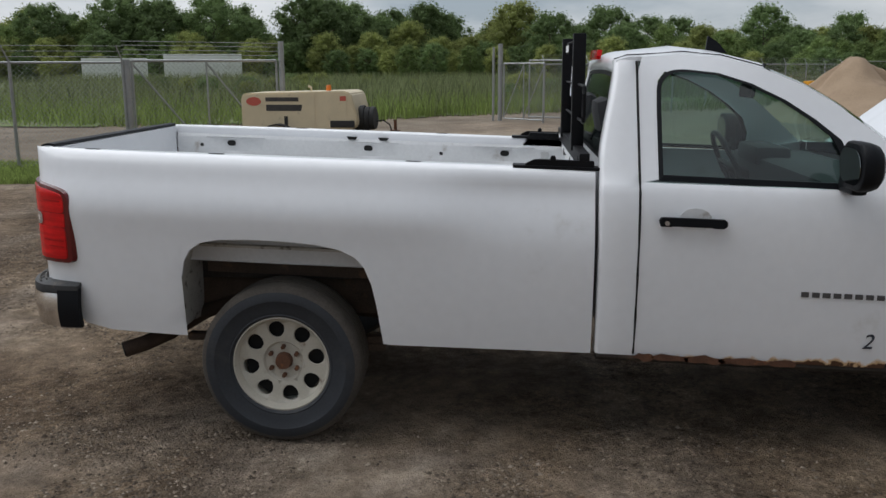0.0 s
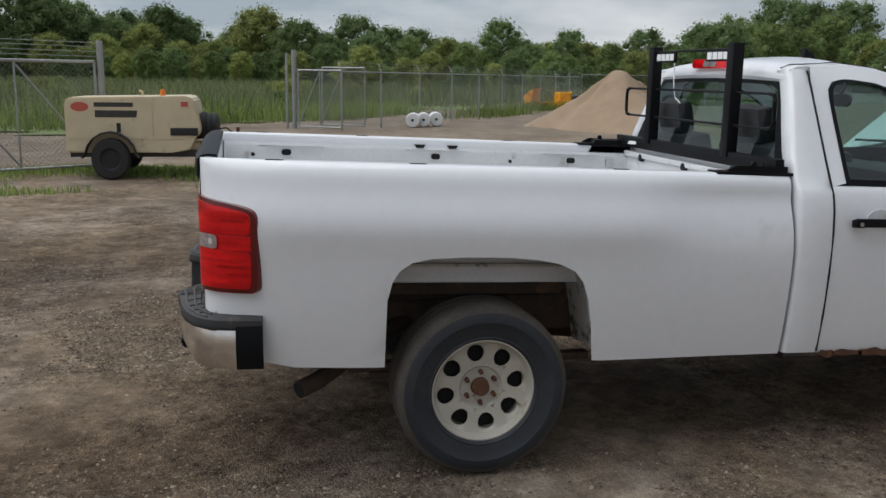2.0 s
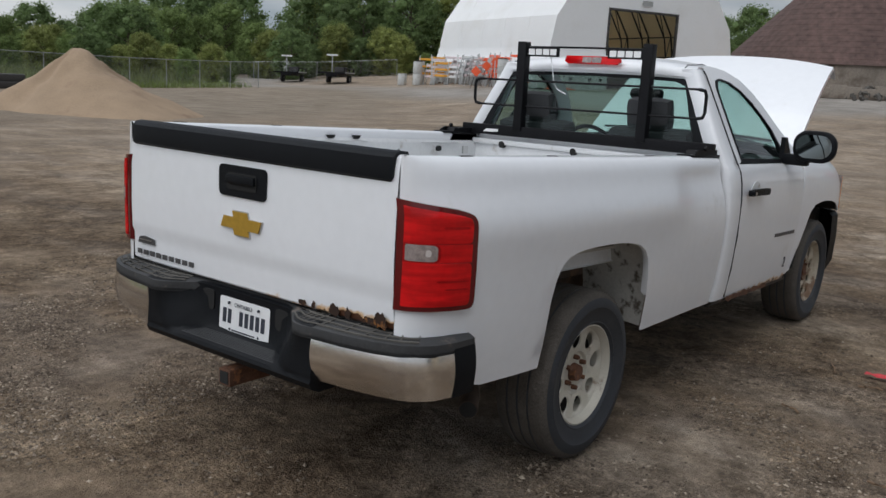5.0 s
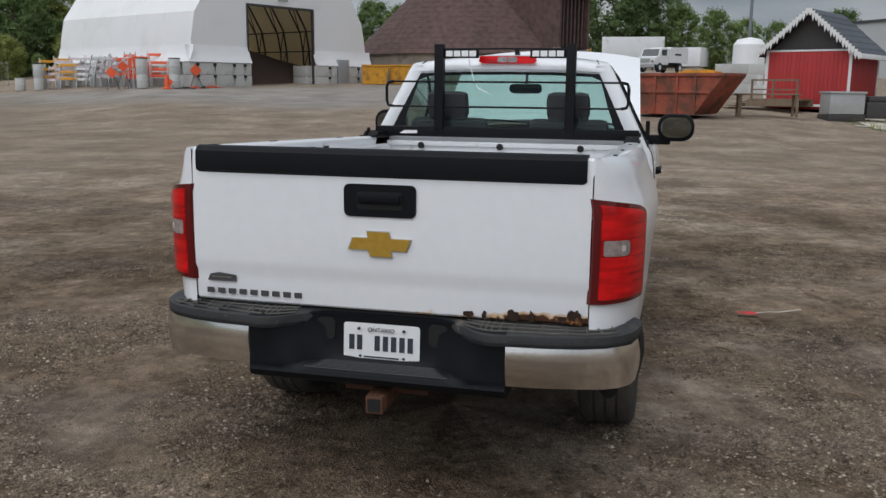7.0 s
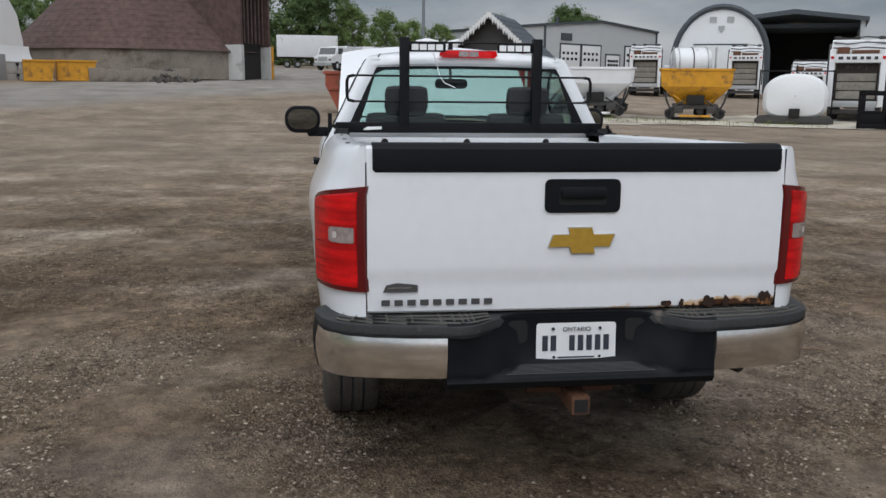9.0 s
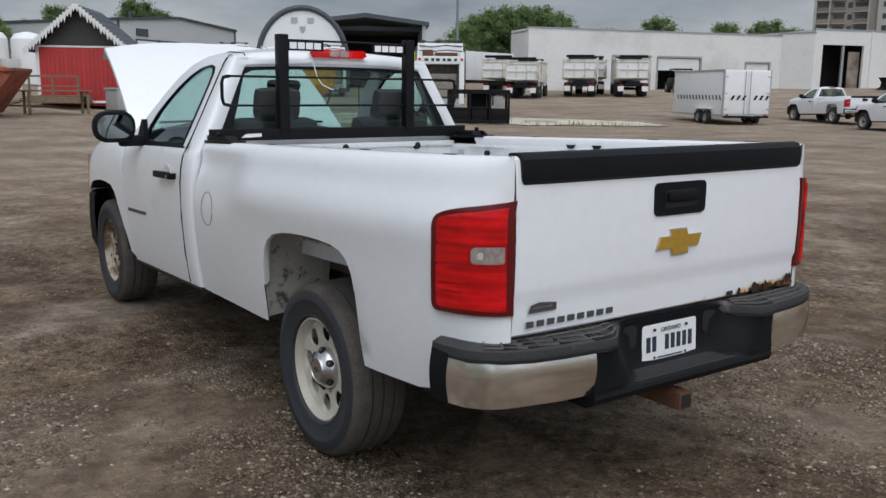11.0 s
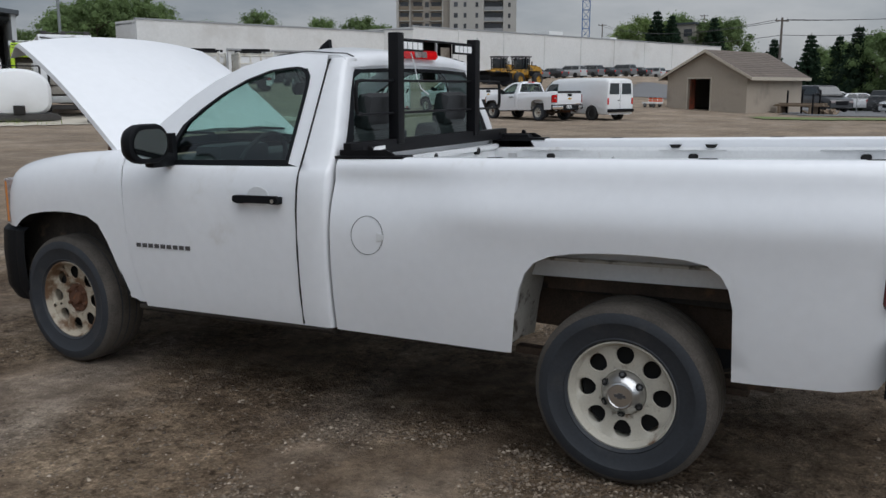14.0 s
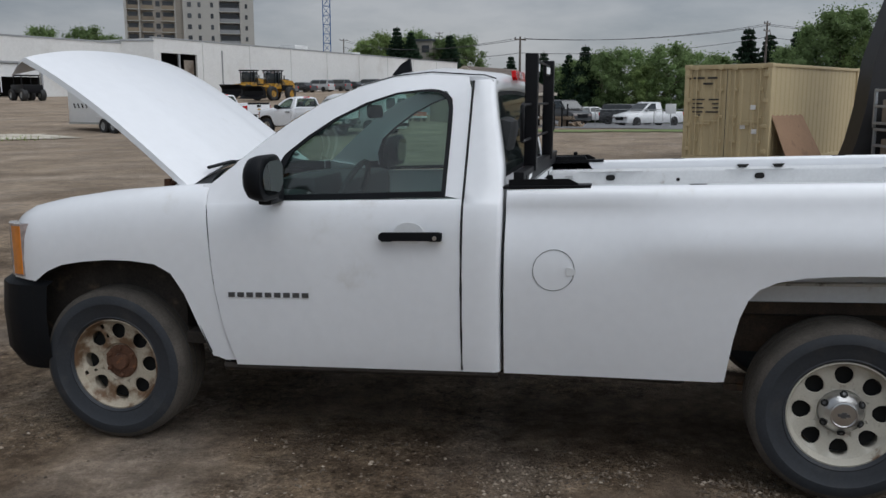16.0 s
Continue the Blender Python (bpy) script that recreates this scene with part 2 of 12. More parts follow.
def box(bm, x0, x1, y0, y1, z0, z1, bev=0.0, m=None, taper=None):
    """A box between two corners; taper shrinks its top."""
    vs = []
    for z in (z0, z1):
        k = taper if taper and z == z1 else 1.0
        cx, cy = (x0 + x1) / 2, (y0 + y1) / 2
        for x, y in ((x0, y0), (x1, y0), (x1, y1), (x0, y1)):
            p = Vector((cx + (x - cx) * k, cy + (y - cy) * k, z))
            vs.append(bm.verts.new(m @ p if m else p))
    fs = [bm.faces.new([vs[i] for i in q]) for q in ((0, 3, 2, 1), (4, 5, 6, 7), (0, 1, 5, 4), (1, 2, 6, 5), (2, 3, 7, 6), (3, 0, 4, 7))]
    if bev:
        es = list({e for f in fs for e in f.edges})
        bmesh.ops.bevel(bm, geom=es, offset=bev, segments=2, profile=0.6, affect="EDGES", clamp_overlap=True)
    return vs


def rod(bm, p0, p1, r0, r1=None, n=10, caps=True):
    """A round bar from p0 to p1."""
    p0, p1 = Vector(p0), Vector(p1)
    r1 = r0 if r1 is None else r1
    q = (p1 - p0).to_track_quat("Z", "Y")
    rings = []
    for p, r in ((p0, r0), (p1, r1)):
        rings.append([bm.verts.new(p + q @ Vector((r * math.cos(2 * math.pi * i / n), r * math.sin(2 * math.pi * i / n), 0))) for i in range(n)])
    for i in range(n):
        bm.faces.new((rings[0][i], rings[0][(i + 1) % n], rings[1][(i + 1) % n], rings[1][i]))
    if caps:
        bm.faces.new(rings[0][::-1])
        bm.faces.new(rings[1])


def pipe(bm, pts, r, n=8, closed=False):
    """A bent bar through a row of points."""
    pts = [Vector(p) for p in pts]
    rings = []
    k = len(pts)
    for i, p in enumerate(pts):
        a = pts[i - 1] if i or closed else pts[0]
        b = pts[(i + 1) % k] if i < k - 1 or closed else pts[-1]
        q = (b - a).to_track_quat("Z", "Y")
        rings.append([bm.verts.new(p + q @ Vector((r * math.cos(2 * math.pi * j / n), r * math.sin(2 * math.pi * j / n), 0))) for j in range(n)])
    for i in range(k if closed else k - 1):
        a, b = rings[i], rings[(i + 1) % k]
        best = min(range(n), key=lambda s: (a[0].co - b[s].co).length)
        for j in range(n):
            bm.faces.new((a[j], a[(j + 1) % n], b[(j + 1 + best) % n], b[(j + best) % n]))
    if not closed:
        bm.faces.new(rings[0][::-1])
        bm.faces.new(rings[-1])


def lathe(bm, profile, n=40, axis="Y", centre=(0, 0, 0), close=False):
    """Turns a row of (radius, height) round an axis."""
    c = Vector(centre)
    rings = []
    for r, h in profile:
        ring = []
        for i in range(n):
            a = 2 * math.pi * i / n
            u, v = r * math.cos(a), r * math.sin(a)
            p = {"Y": (u, h, v), "Z": (u, v, h), "X": (h, u, v)}[axis]
            ring.append(bm.verts.new(c + Vector(p)))
        rings.append(ring)
    for a, b in zip(rings, rings[1:] + (rings[:1] if close else [])):
        for i in range(n):
            bm.faces.new((a[i], a[(i + 1) % n], b[(i + 1) % n], b[i]))
    return rings


def sheet(bm, rows):
    """Quads through rows of points."""
    vs = [[bm.verts.new(p) for p in row] for row in rows]
    for a, b in zip(vs, vs[1:]):
        for i in range(len(a) - 1):
            try:
                bm.faces.new((a[i], a[i + 1], b[i + 1], b[i]))
            except ValueError:
                pass
    return vs


def shell(bm, rows, off):
    """A sheet with thickness: the second skin lies off (a vector) behind the first."""
    off = Vector(off)
    a = sheet(bm, rows)
    b = sheet(bm, [[Vector(p) + off for p in row] for row in rows])
    rim_a = a[0] + [r[-1] for r in a[1:]] + a[-1][-2::-1] + [r[0] for r in a[-2:0:-1]]
    rim_b = b[0] + [r[-1] for r in b[1:]] + b[-1][-2::-1] + [r[0] for r in b[-2:0:-1]]
    k = len(rim_a)
    for i in range(k):
        bm.faces.new((rim_a[i], rim_a[(i + 1) % k], rim_b[(i + 1) % k], rim_b[i]))


def prism(bm, outline, p, u, v, depth):
    """A flat outline of (a, b) in the plane p + a u + b v, pushed out by the vector depth."""
    p, u, v, depth = Vector(p), Vector(u), Vector(v), Vector(depth)
    lo = [bm.verts.new(p + u * a + v * b) for a, b in outline]
    hi = [bm.verts.new(w.co + depth) for w in lo]
    bm.faces.new(lo[::-1])
    bm.faces.new(hi)
    k = len(lo)
    for i in range(k):
        bm.faces.new((lo[i], lo[(i + 1) % k], hi[(i + 1) % k], hi[i]))


def rounded(w, h, r, n=4):
    """The outline of a rounded rectangle about 0."""
    pts = []
    for cx, cy, a0 in ((w / 2 - r, h / 2 - r, 0), (-w / 2 + r, h / 2 - r, 90), (-w / 2 + r, -h / 2 + r, 180), (w / 2 - r, -h / 2 + r, 270)):
        for i in range(n + 1):
            a = radians(a0 + 90 * i / n)
            pts.append((cx + r * math.cos(a), cy + r * math.sin(a)))
    return pts


def along(table, x):
    """Straight interpolation in a table of (x, value)."""
    if x <= table[0][0]:
        return table[0][1]
    for (a, u), (b, v) in zip(table, table[1:]):
        if x <= b:
            return u + (v - u) * (x - a) / (b - a) if b > a else v
    return table[-1][1]


def smooth(a, b, x):
    t = max(0.0, min(1.0, (x - a) / (b - a)))
    return t * t * (3 - 2 * t)


# the yard is level round the pickup and climbs gently towards the sheds
RISE = [(-180, 0, 50), (-125, 0, 50), (-112, -0.02, 45), (-86, -0.02, 45), (-74, 0.033, 38), (-22, 0.033, 36), (-8, 0.047, 22), (34, 0.047, 22), (48, 0.016, 40), (60, 0, 50), (180, 0, 50)]


def gz(x, y):
    far, az = math.hypot(x, y), math.degrees(math.atan2(y, x))
    k = along([(a, b) for a, b, c in RISE], az)
    s = along([(a, c) for a, b, c in RISE], az)
    d = max(0.0, min(far, 140) - s)
    return k * d * d / (d + 6)


def on_ground(x, y, rz=0, size=1.0):
    return pose(x, y, gz(x, y), 0, 0, rz) @ Matrix.Diagonal((size, size, size, 1))

# ---------------------------------------------------------------- ground
def gravel_material():
    m = bpy.data.materials.new("packed_gravel")
    m.use_nodes = True
    n, l = m.node_tree.nodes, m.node_tree.links
    b = n["Principled BSDF"]
    b.inputs["Roughness"].default_value = 0.92
    b.inputs["Specular IOR Level"].default_value = 0.12
    co = n.new("ShaderNodeTexCoord")

    def tex(scale, detail=6, rough=0.6, stretch=None):
        t = n.new("ShaderNodeTexNoise")
        t.inputs["Scale"].default_value = scale
        t.inputs["Detail"].default_value = detail
        t.inputs["Roughness"].default_value = rough
        if stretch:
            mp = n.new("ShaderNodeMapping")
            mp.inputs["Scale"].default_value = stretch
            mp.inputs["Rotation"].default_value = (0, 0, radians(25))
            l.new(co.outputs["Object"], mp.inputs["Vector"])
            l.new(mp.outputs["Vector"], t.inputs["Vector"])
        else:
            l.new(co.outputs["Object"], t.inputs["Vector"])
        return t

    def ramp(t, stops):
        r = n.new("ShaderNodeValToRGB")
        e = r.color_ramp.elements
        e[0].position, e[0].color = stops[0][0], (*stops[0][1], 1)
        e[1].position, e[1].color = stops[-1][0], (*stops[-1][1], 1)
        for p, c in stops[1:-1]:
            x = e.new(p)
            x.color = (*c, 1)
        l.new(t.outputs["Fac"], r.inputs["Fac"])
        return r

    big = ramp(tex(0.42, 9, 0.64), [(0.35, (0.108, 0.078, 0.055)), (0.46, (0.178, 0.135, 0.098)), (0.55, (0.236, 0.185, 0.138)), (0.66, (0.340, 0.276, 0.210))])
    mid = ramp(tex(2.1, 7, 0.68), [(0.32, (0.60, 0.575, 0.55)), (0.5, (1.0, 0.985, 0.97)), (0.7, (1.36, 1.345, 1.32))])
    vor = n.new("ShaderNodeTexVoronoi")
    vor.inputs["Scale"].default_value = 74
    l.new(co.outputs["Object"], vor.inputs["Vector"])
    peb = n.new("ShaderNodeValToRGB")
    peb.color_ramp.elements[0].color = (0.60, 0.57, 0.54, 1)
    peb.color_ramp.elements[1].color = (1.55, 1.51, 1.44, 1)
    pm = peb.color_ramp.elements.new(0.72)
    pm.color = (1.06, 1.04, 1.0, 1)
    l.new(vor.outputs["Color"], peb.inputs["Fac"])
    fine = ramp(tex(210, 3, 0.7), [(0.3, (0.74, 0.74, 0.74)), (0.7, (1.26, 1.26, 1.26))])
    clod = ramp(tex(13, 7, 0.74), [(0.36, (0.34, 0.32, 0.29)), (0.45, (0.88, 0.87, 0.855)), (0.58, (1.14, 1.13, 1.11)), (0.66, (1.80, 1.77, 1.72))])
    # loose gravel lies in drifts, with bare trodden dirt between them
    drift = n.new("ShaderNodeAttribute")
    drift.attribute_name = "drift"
    blot = ramp(tex(5.2, 7, 0.72), [(0.36, (0.70, 0.68, 0.655)), (0.5, (1.0, 0.995, 0.985)), (0.64, (1.34, 1.33, 1.31))])
    bare = n.new("ShaderNodeMapRange")
    bare.inputs["To Min"].default_value, bare.inputs["To Max"].default_value = 0.32, 1.0
    l.new(drift.outputs["Fac"], bare.inputs["Value"])
    last = big.outputs["Color"]
    for r in (mid, blot, clod, peb, fine):
        mx = n.new("ShaderNodeMix")
        mx.data_type = "RGBA"
        mx.blend_type = "MULTIPLY"
        mx.inputs[0].default_value = 1.0
        if r in (peb, clod):
            l.new(bare.outputs["Result"], mx.inputs[0])
        l.new(last, mx.inputs[6])
        l.new(r.outputs["Color"], mx.inputs[7])
        last = mx.outputs[2]
    stony = ramp(tex(0.85, 5, 0.6, (1.0, 0.45, 1.0)), [(0.47, (0, 0, 0)), (0.62, (0.75, 0.75, 0.75))])
    grey = n.new("ShaderNodeHueSaturation")
    grey.inputs["Saturation"].default_value = 0.72
    grey.inputs["Value"].default_value = 1.25
    l.new(last, grey.inputs["Color"])
    gm = n.new("ShaderNodeMix")
    gm.data_type = "RGBA"
    l.new(stony.outputs["Color"], gm.inputs[0])
    l.new(last, gm.inputs[6])
    l.new(grey.outputs["Color"], gm.inputs[7])
    last = gm.outputs[2]
    # drier and paler away from the standing place, with grazing-angle brightness painted into the value; bare pale
    # apron before the sheds
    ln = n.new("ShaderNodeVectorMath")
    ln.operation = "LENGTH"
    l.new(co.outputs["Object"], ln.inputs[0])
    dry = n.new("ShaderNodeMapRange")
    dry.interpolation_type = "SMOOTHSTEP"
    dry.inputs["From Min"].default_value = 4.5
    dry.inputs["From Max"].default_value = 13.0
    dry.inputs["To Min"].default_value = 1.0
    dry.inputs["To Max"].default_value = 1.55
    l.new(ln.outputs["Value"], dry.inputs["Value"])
    # the pattern also fades towards one even tone with distance
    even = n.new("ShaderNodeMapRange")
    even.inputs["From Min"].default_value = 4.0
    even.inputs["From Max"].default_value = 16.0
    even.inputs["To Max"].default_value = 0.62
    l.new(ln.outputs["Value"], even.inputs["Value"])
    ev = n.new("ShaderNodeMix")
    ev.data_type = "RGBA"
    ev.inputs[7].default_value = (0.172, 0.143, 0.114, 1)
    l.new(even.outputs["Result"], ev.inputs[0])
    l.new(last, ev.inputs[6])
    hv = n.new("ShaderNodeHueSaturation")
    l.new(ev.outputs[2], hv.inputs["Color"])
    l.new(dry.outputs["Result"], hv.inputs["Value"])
    at = n.new("ShaderNodeAttribute")
    at.attribute_name = "apron"
    pale = ramp(tex(0.5, 6, 0.6), [(0.3, (0.235, 0.212, 0.188)), (0.7, (0.36, 0.335, 0.305))])
    mp = n.new("ShaderNodeMix")
    mp.data_type = "RGBA"
    l.new(at.outputs["Fac"], mp.inputs[0])
    l.new(hv.outputs["Color"], mp.inputs[6])
    l.new(pale.outputs["Color"], mp.inputs[7])
    at2 = n.new("ShaderNodeAttribute")
    at2.attribute_name = "sandy"
    sand = ramp(tex(0.8, 6, 0.6), [(0.3, (0.195, 0.158, 0.120)), (0.7, (0.31, 0.262, 0.208))])
    ms = n.new("ShaderNodeMix")
    ms.data_type = "RGBA"
    l.new(at2.outputs["Fac"], ms.inputs[0])
    l.new(mp.outputs[2], ms.inputs[6])
    l.new(sand.outputs["Color"], ms.inputs[7])
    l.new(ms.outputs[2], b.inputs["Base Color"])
    hsum = n.new("ShaderNodeMath")
    hsum.operation = "ADD"
    l.new(vor.outputs["Distance"], hsum.inputs[0])
    l.new(tex(120, 5, 0.7).outputs["Fac"], hsum.inputs[1])
    bp = n.new("ShaderNodeBump")
    bp.inputs["Strength"].default_value = 0.95
    bp.inputs["Distance"].default_value = 0.018
    lump = n.new("ShaderNodeMath")
    lump.operation = "MULTIPLY_ADD"
    lump.inputs[1].default_value = 2.4
    stir = n.new("ShaderNodeMath")
    stir.operation = "MULTIPLY"
    l.new(hsum.outputs[0], stir.inputs[0])
    l.new(bare.outputs["Result"], stir.inputs[1])
    l.new(tex(13, 7, 0.74).outputs["Fac"], lump.inputs[0])
    l.new(stir.outputs[0], lump.inputs[2])
    l.new(lump.outputs[0], bp.inputs["Height"])
    l.new(bp.outputs["Normal"], b.inputs["Normal"])
    return m


M_GRAVEL = gravel_material()
M_ASPHALT = material("grey_asphalt", (0.15, 0.15, 0.155), rough=0.9, var=0.15, scale=0.8, bump=0.3, bump_scale=60)
M_TURF = material("mown_grass_soil", (0.135, 0.175, 0.060), rough=0.95, var=0.35, scale=1.5, stain=(0.17, 0.15, 0.09), stain_scale=0.9, bump=0.4, bump_scale=50)


def dirt_relief(x, y):
    far = math.hypot(x, y)
    k = smooth(40, 8, far)
    h = 0.016 * noise.noise((x * 0.9, y * 0.9, 0)) + 0.008 * noise.noise((x * 3.1, y * 3.1, 4)) + 0.004 * noise.noise((x * 9, y * 9, 7))
    return h * k - 0.004


def spread(lim, step, grow, far):
    out, p, s = [0.0], 0.0, step
    while p < far:
        if p > lim:
            s *= grow
        p += s
        out.append(p)
    return [-q for q in out[:0:-1]] + out


def inside(poly, x, y):
    hit = False
    for (x0, y0), (x1, y1) in zip(poly, poly[1:] + poly[:1]):
        if (y0 > y) != (y1 > y) and x < (x1 - x0) * (y - y0) / (y1 - y0) + x0:
            hit = not hit
    return hit


APRON = [(34, 14), (46, 9), (57, -4), (64, -7), (90, -8), (110, 6), (100, 30), (70, 18), (56, 20), (47, 32), (50, 60), (62, 66), (70, 90), (44, 66), (38, 40)]
OFFS = [(0, 0), (2.2, 0), (-2.2, 0), (0, 2.2), (0, -2.2), (1.5, 1.5), (-1.5, -1.5), (1.5, -1.5), (-1.5, 1.5)]


def apron(x, y):
    if not (28 < x < 116 and -14 < y < 96):
        return 0.0
    return sum(inside(APRON, x + a, y + b) for a, b in OFFS) / len(OFFS)


SAND_LOT = [(4.4, 24.2), (8, 22.5), (15, 19.5), (26, 24), (44, 40), (47, 52), (42, 54), (22, 49.0), (9, 31)]
TRACK = [(-40, 11.5), (-12, 9.5), (-7.0, 12.4), (-3.4, 13.6), (-1.8, 16), (-0.6, 22.8), (2.4, 23.4), (7.0, 30.5), (11.5, 38.5), (9.0, 39), (4.0, 31.5), (0.5, 27.0), (-1.2, 26.4), (-3.0, 23.6), (-6.5, 21.4), (-12, 20.6), (-40, 20)]


def sandy(x, y):
    if not (-44 < x < 52 and 5 < y < 60):
        return 0.0
    return max(sum(inside(SAND_LOT, x + a * 0.9, y + b * 0.9) for a, b in OFFS), sum(inside(TRACK, x + a * 0.4, y + b * 0.4) for a, b in OFFS)) / len(OFFS)


def gravel_drift(x, y):
    """How thickly loose gravel covers the dirt, 0 to 1."""
    d = noise.noise((x * 0.75, y * 0.75, 12)) + 0.7 * noise.noise((x * 1.9, y * 1.9, 15)) + 0.45 * noise.noise((x * 5.3, y * 5.3, 18))
    return smooth(-0.45, 0.30, d)


lines = spread(6.5, 0.085, 1.075, 1800)
gv = [(x, y, gz(x, y) + dirt_relief(x, y)) for y in lines for x in lines]
k_l = len(lines)
gf = [(j * k_l + i, j * k_l + i + 1, (j + 1) * k_l + i + 1, (j + 1) * k_l + i) for j in range(k_l - 1) for i in range(k_l - 1)]
me = bpy.data.meshes.new("ground")
me.from_pydata(gv, [], gf)
me.polygons.foreach_set("use_smooth", [True] * len(gf))
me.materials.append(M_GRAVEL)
at_ = me.attributes.new("apron", "FLOAT", "POINT")
at_.data.foreach_set("value", [apron(v[0], v[1]) for v in gv])
at_ = me.attributes.new("sandy", "FLOAT", "POINT")
at_.data.foreach_set("value", [sandy(v[0], v[1]) for v in gv])
at_ = me.attributes.new("drift", "FLOAT", "POINT")
at_.data.foreach_set("value", [gravel_drift(v[0], v[1]) for v in gv])
ground = tagged(new("ground", me), "brown-grey packed gravel yard with darker damp patches", "ground", kind="structure")


def patch(name, poly, res, mat, label, category, lift=0.03, ragged=0.6, kind="structure"):
    """A thin layer on the ground with a ragged edge."""
    xs, ys = [p[0] for p in poly], [p[1] for p in poly]
    x0, y0 = min(xs) - 1, min(ys) - 1
    nx, ny = int((max(xs) + 1 - x0) / res) + 1, int((max(ys) + 1 - y0) / res) + 1
    vid, verts, faces = {}, [], []

    def vert(i, j):
        if (i, j) not in vid:
            x, y = x0 + i * res, y0 + j * res
            jx = res * 0.35 * noise.noise((x * 0.7, y * 0.7, 3))
            jy = res * 0.35 * noise.noise((x * 0.7, y * 0.7, 9))
            vid[i, j] = len(verts)
            verts.append((x + jx, y + jy, gz(x, y) + lift))
        return vid[i, j]

    for i in range(nx):
        for j in range(ny):
            x, y = x0 + (i + 0.5) * res, y0 + (j + 0.5) * res
            q = ragged * noise.noise((x * 0.45, y * 0.45, 1)), ragged * noise.noise((x * 0.45, y * 0.45, 5))
            if inside(poly, x + q[0] * 1.6, y + q[1] * 1.6):
                faces.append((vert(i, j), vert(i + 1, j), vert(i + 1, j + 1), vert(i, j + 1)))
    m = bpy.data.meshes.new(name)
    m.from_pydata(verts, [], faces)
    m.polygons.foreach_set("use_smooth", [True] * len(faces))
    m.materials.append(mat)
    return tagged(new(name, m), label, category, kind=kind)


def stones(name, count, boxes, lo, hi, mat, label, seed):
    """Many loose chips in one mesh."""
    rnd = np.random.default_rng(seed)
    base = np.array([(1, 0, 0), (-1, 0, 0), (0, 1, 0), (0, -1, 0), (0, 0, 1), (0, 0, -0.6)], float)
    tri = np.array([(0, 2, 4), (2, 1, 4), (1, 3, 4), (3, 0, 4), (2, 0, 5), (1, 2, 5), (3, 1, 5), (0, 3, 5)])
    vs, fs = [], []
    for k in range(count):
        x0, x1, y0, y1 = boxes[k % len(boxes)]
        x, y = rnd.uniform(x0, x1), rnd.uniform(y0, y1)
        for again in range(4):
            if gravel_drift(x, y) > 0.08 + 0.8 * rnd.random():
                break
            x, y = rnd.uniform(x0, x1), rnd.uniform(y0, y1)
        r = lo + (hi - lo) * rnd.random() ** 3.4
        a = rnd.uniform(0, 6.283)
        c, s = math.cos(a), math.sin(a)
        p = base * rnd.uniform(0.55, 1.25, (6, 3)) * np.array([r, r * rnd.uniform(0.6, 1), r * rnd.uniform(0.35, 0.75)])
        q = np.stack([p[:, 0] * c - p[:, 1] * s + x, p[:, 0] * s + p[:, 1] * c + y, p[:, 2] + dirt_relief(x, y) + r * 0.12], 1)
        vs.append(q)
        fs.append(tri + 6 * k)
    vs, fs = np.concatenate(vs), np.concatenate(fs)
    m = bpy.data.meshes.new(name)
    m.from_pydata(vs.tolist(), [], fs.tolist())
    m.materials.append(mat)
    return tagged(new(name, m), label, "gravel", kind="stuff")


def chip_material():
    m = material("gravel_chips", (0.30, 0.27, 0.245), rough=0.9, var=0.2, scale=30)
    n, l = m.node_tree.nodes, m.node_tree.links
    b = n["Principled BSDF"]
    g = n.new("ShaderNodeNewGeometry")
    r = n.new("ShaderNodeValToRGB")
    r.color_ramp.elements[0].color = (0.060, 0.044, 0.032, 1)
    r.color_ramp.elements[1].color = (0.44, 0.365, 0.285, 1)
    r.color_ramp.elements[1].position = 1.0
    k = r.color_ramp.elements.new(0.88)
    k.color = (0.245, 0.192, 0.142, 1)
    l.new(g.outputs["Random Per Island"], r.inputs["Fac"])
    l.new(r.outputs["Color"], b.inputs["Base Color"])
    return m


M_CHIPS = chip_material()
stones("gravel_chips", 130000, [(-6, 6, -4.2, -0.6), (-6.0, -0.9, -4, 4), (-6, 6, 0.6, 4.2), (-3.5, 1.2, -3.2, -0.8), (-2.4, 1.5, 0.8, 3.3)], 0.0035, 0.0155, M_CHIPS, "loose grey and brown gravel chips", 11)
M_TWIG = material("dry_brown_twig", (0.20, 0.13, 0.08), rough=0.9, var=0.25, scale=30)
for k, (x, y, a, ln) in enumerate(((0.62, -2.12, 75, 0.14), (2.05, -1.75, 110, 0.13), (2.2, -1.45, 20, 0.18), (1.3, -1.5, 60, 0.12), (-0.9, -2.4, 160, 0.1), (2.9, -2.3, 30, 0.25), (3.3, -3.1, 15, 0.3))):
    bm = bmesh.new()
    c, s = math.cos(radians(a)), math.sin(radians(a))
    pipe(bm, [(x + c * ln * t + 0.012 * math.sin(7 * t), y + s * ln * t, 0.012 + 0.01 * math.sin(3 * t)) for t in (0, 0.25, 0.5, 0.75, 1)], 0.006, 6)
    solo("twig", bm, M_TWIG, "dry brown twig lying on gravel", "twig", group="twigs")
flag = thing("marker_flag", "thin pale stake with a red flag lying on gravel", "marker flag")
bm = bmesh.new()
pipe(bm, [(2.32, -1.70, 0.014), (2.38, -1.82, 0.016), (2.42, -1.90, 0.012), (2.50, -2.06, 0.022)], 0.005, 6)
part("stake", bm, material("pale_stake_wood", (0.52, 0.47, 0.42), rough=0.8), flag)
bm = bmesh.new()
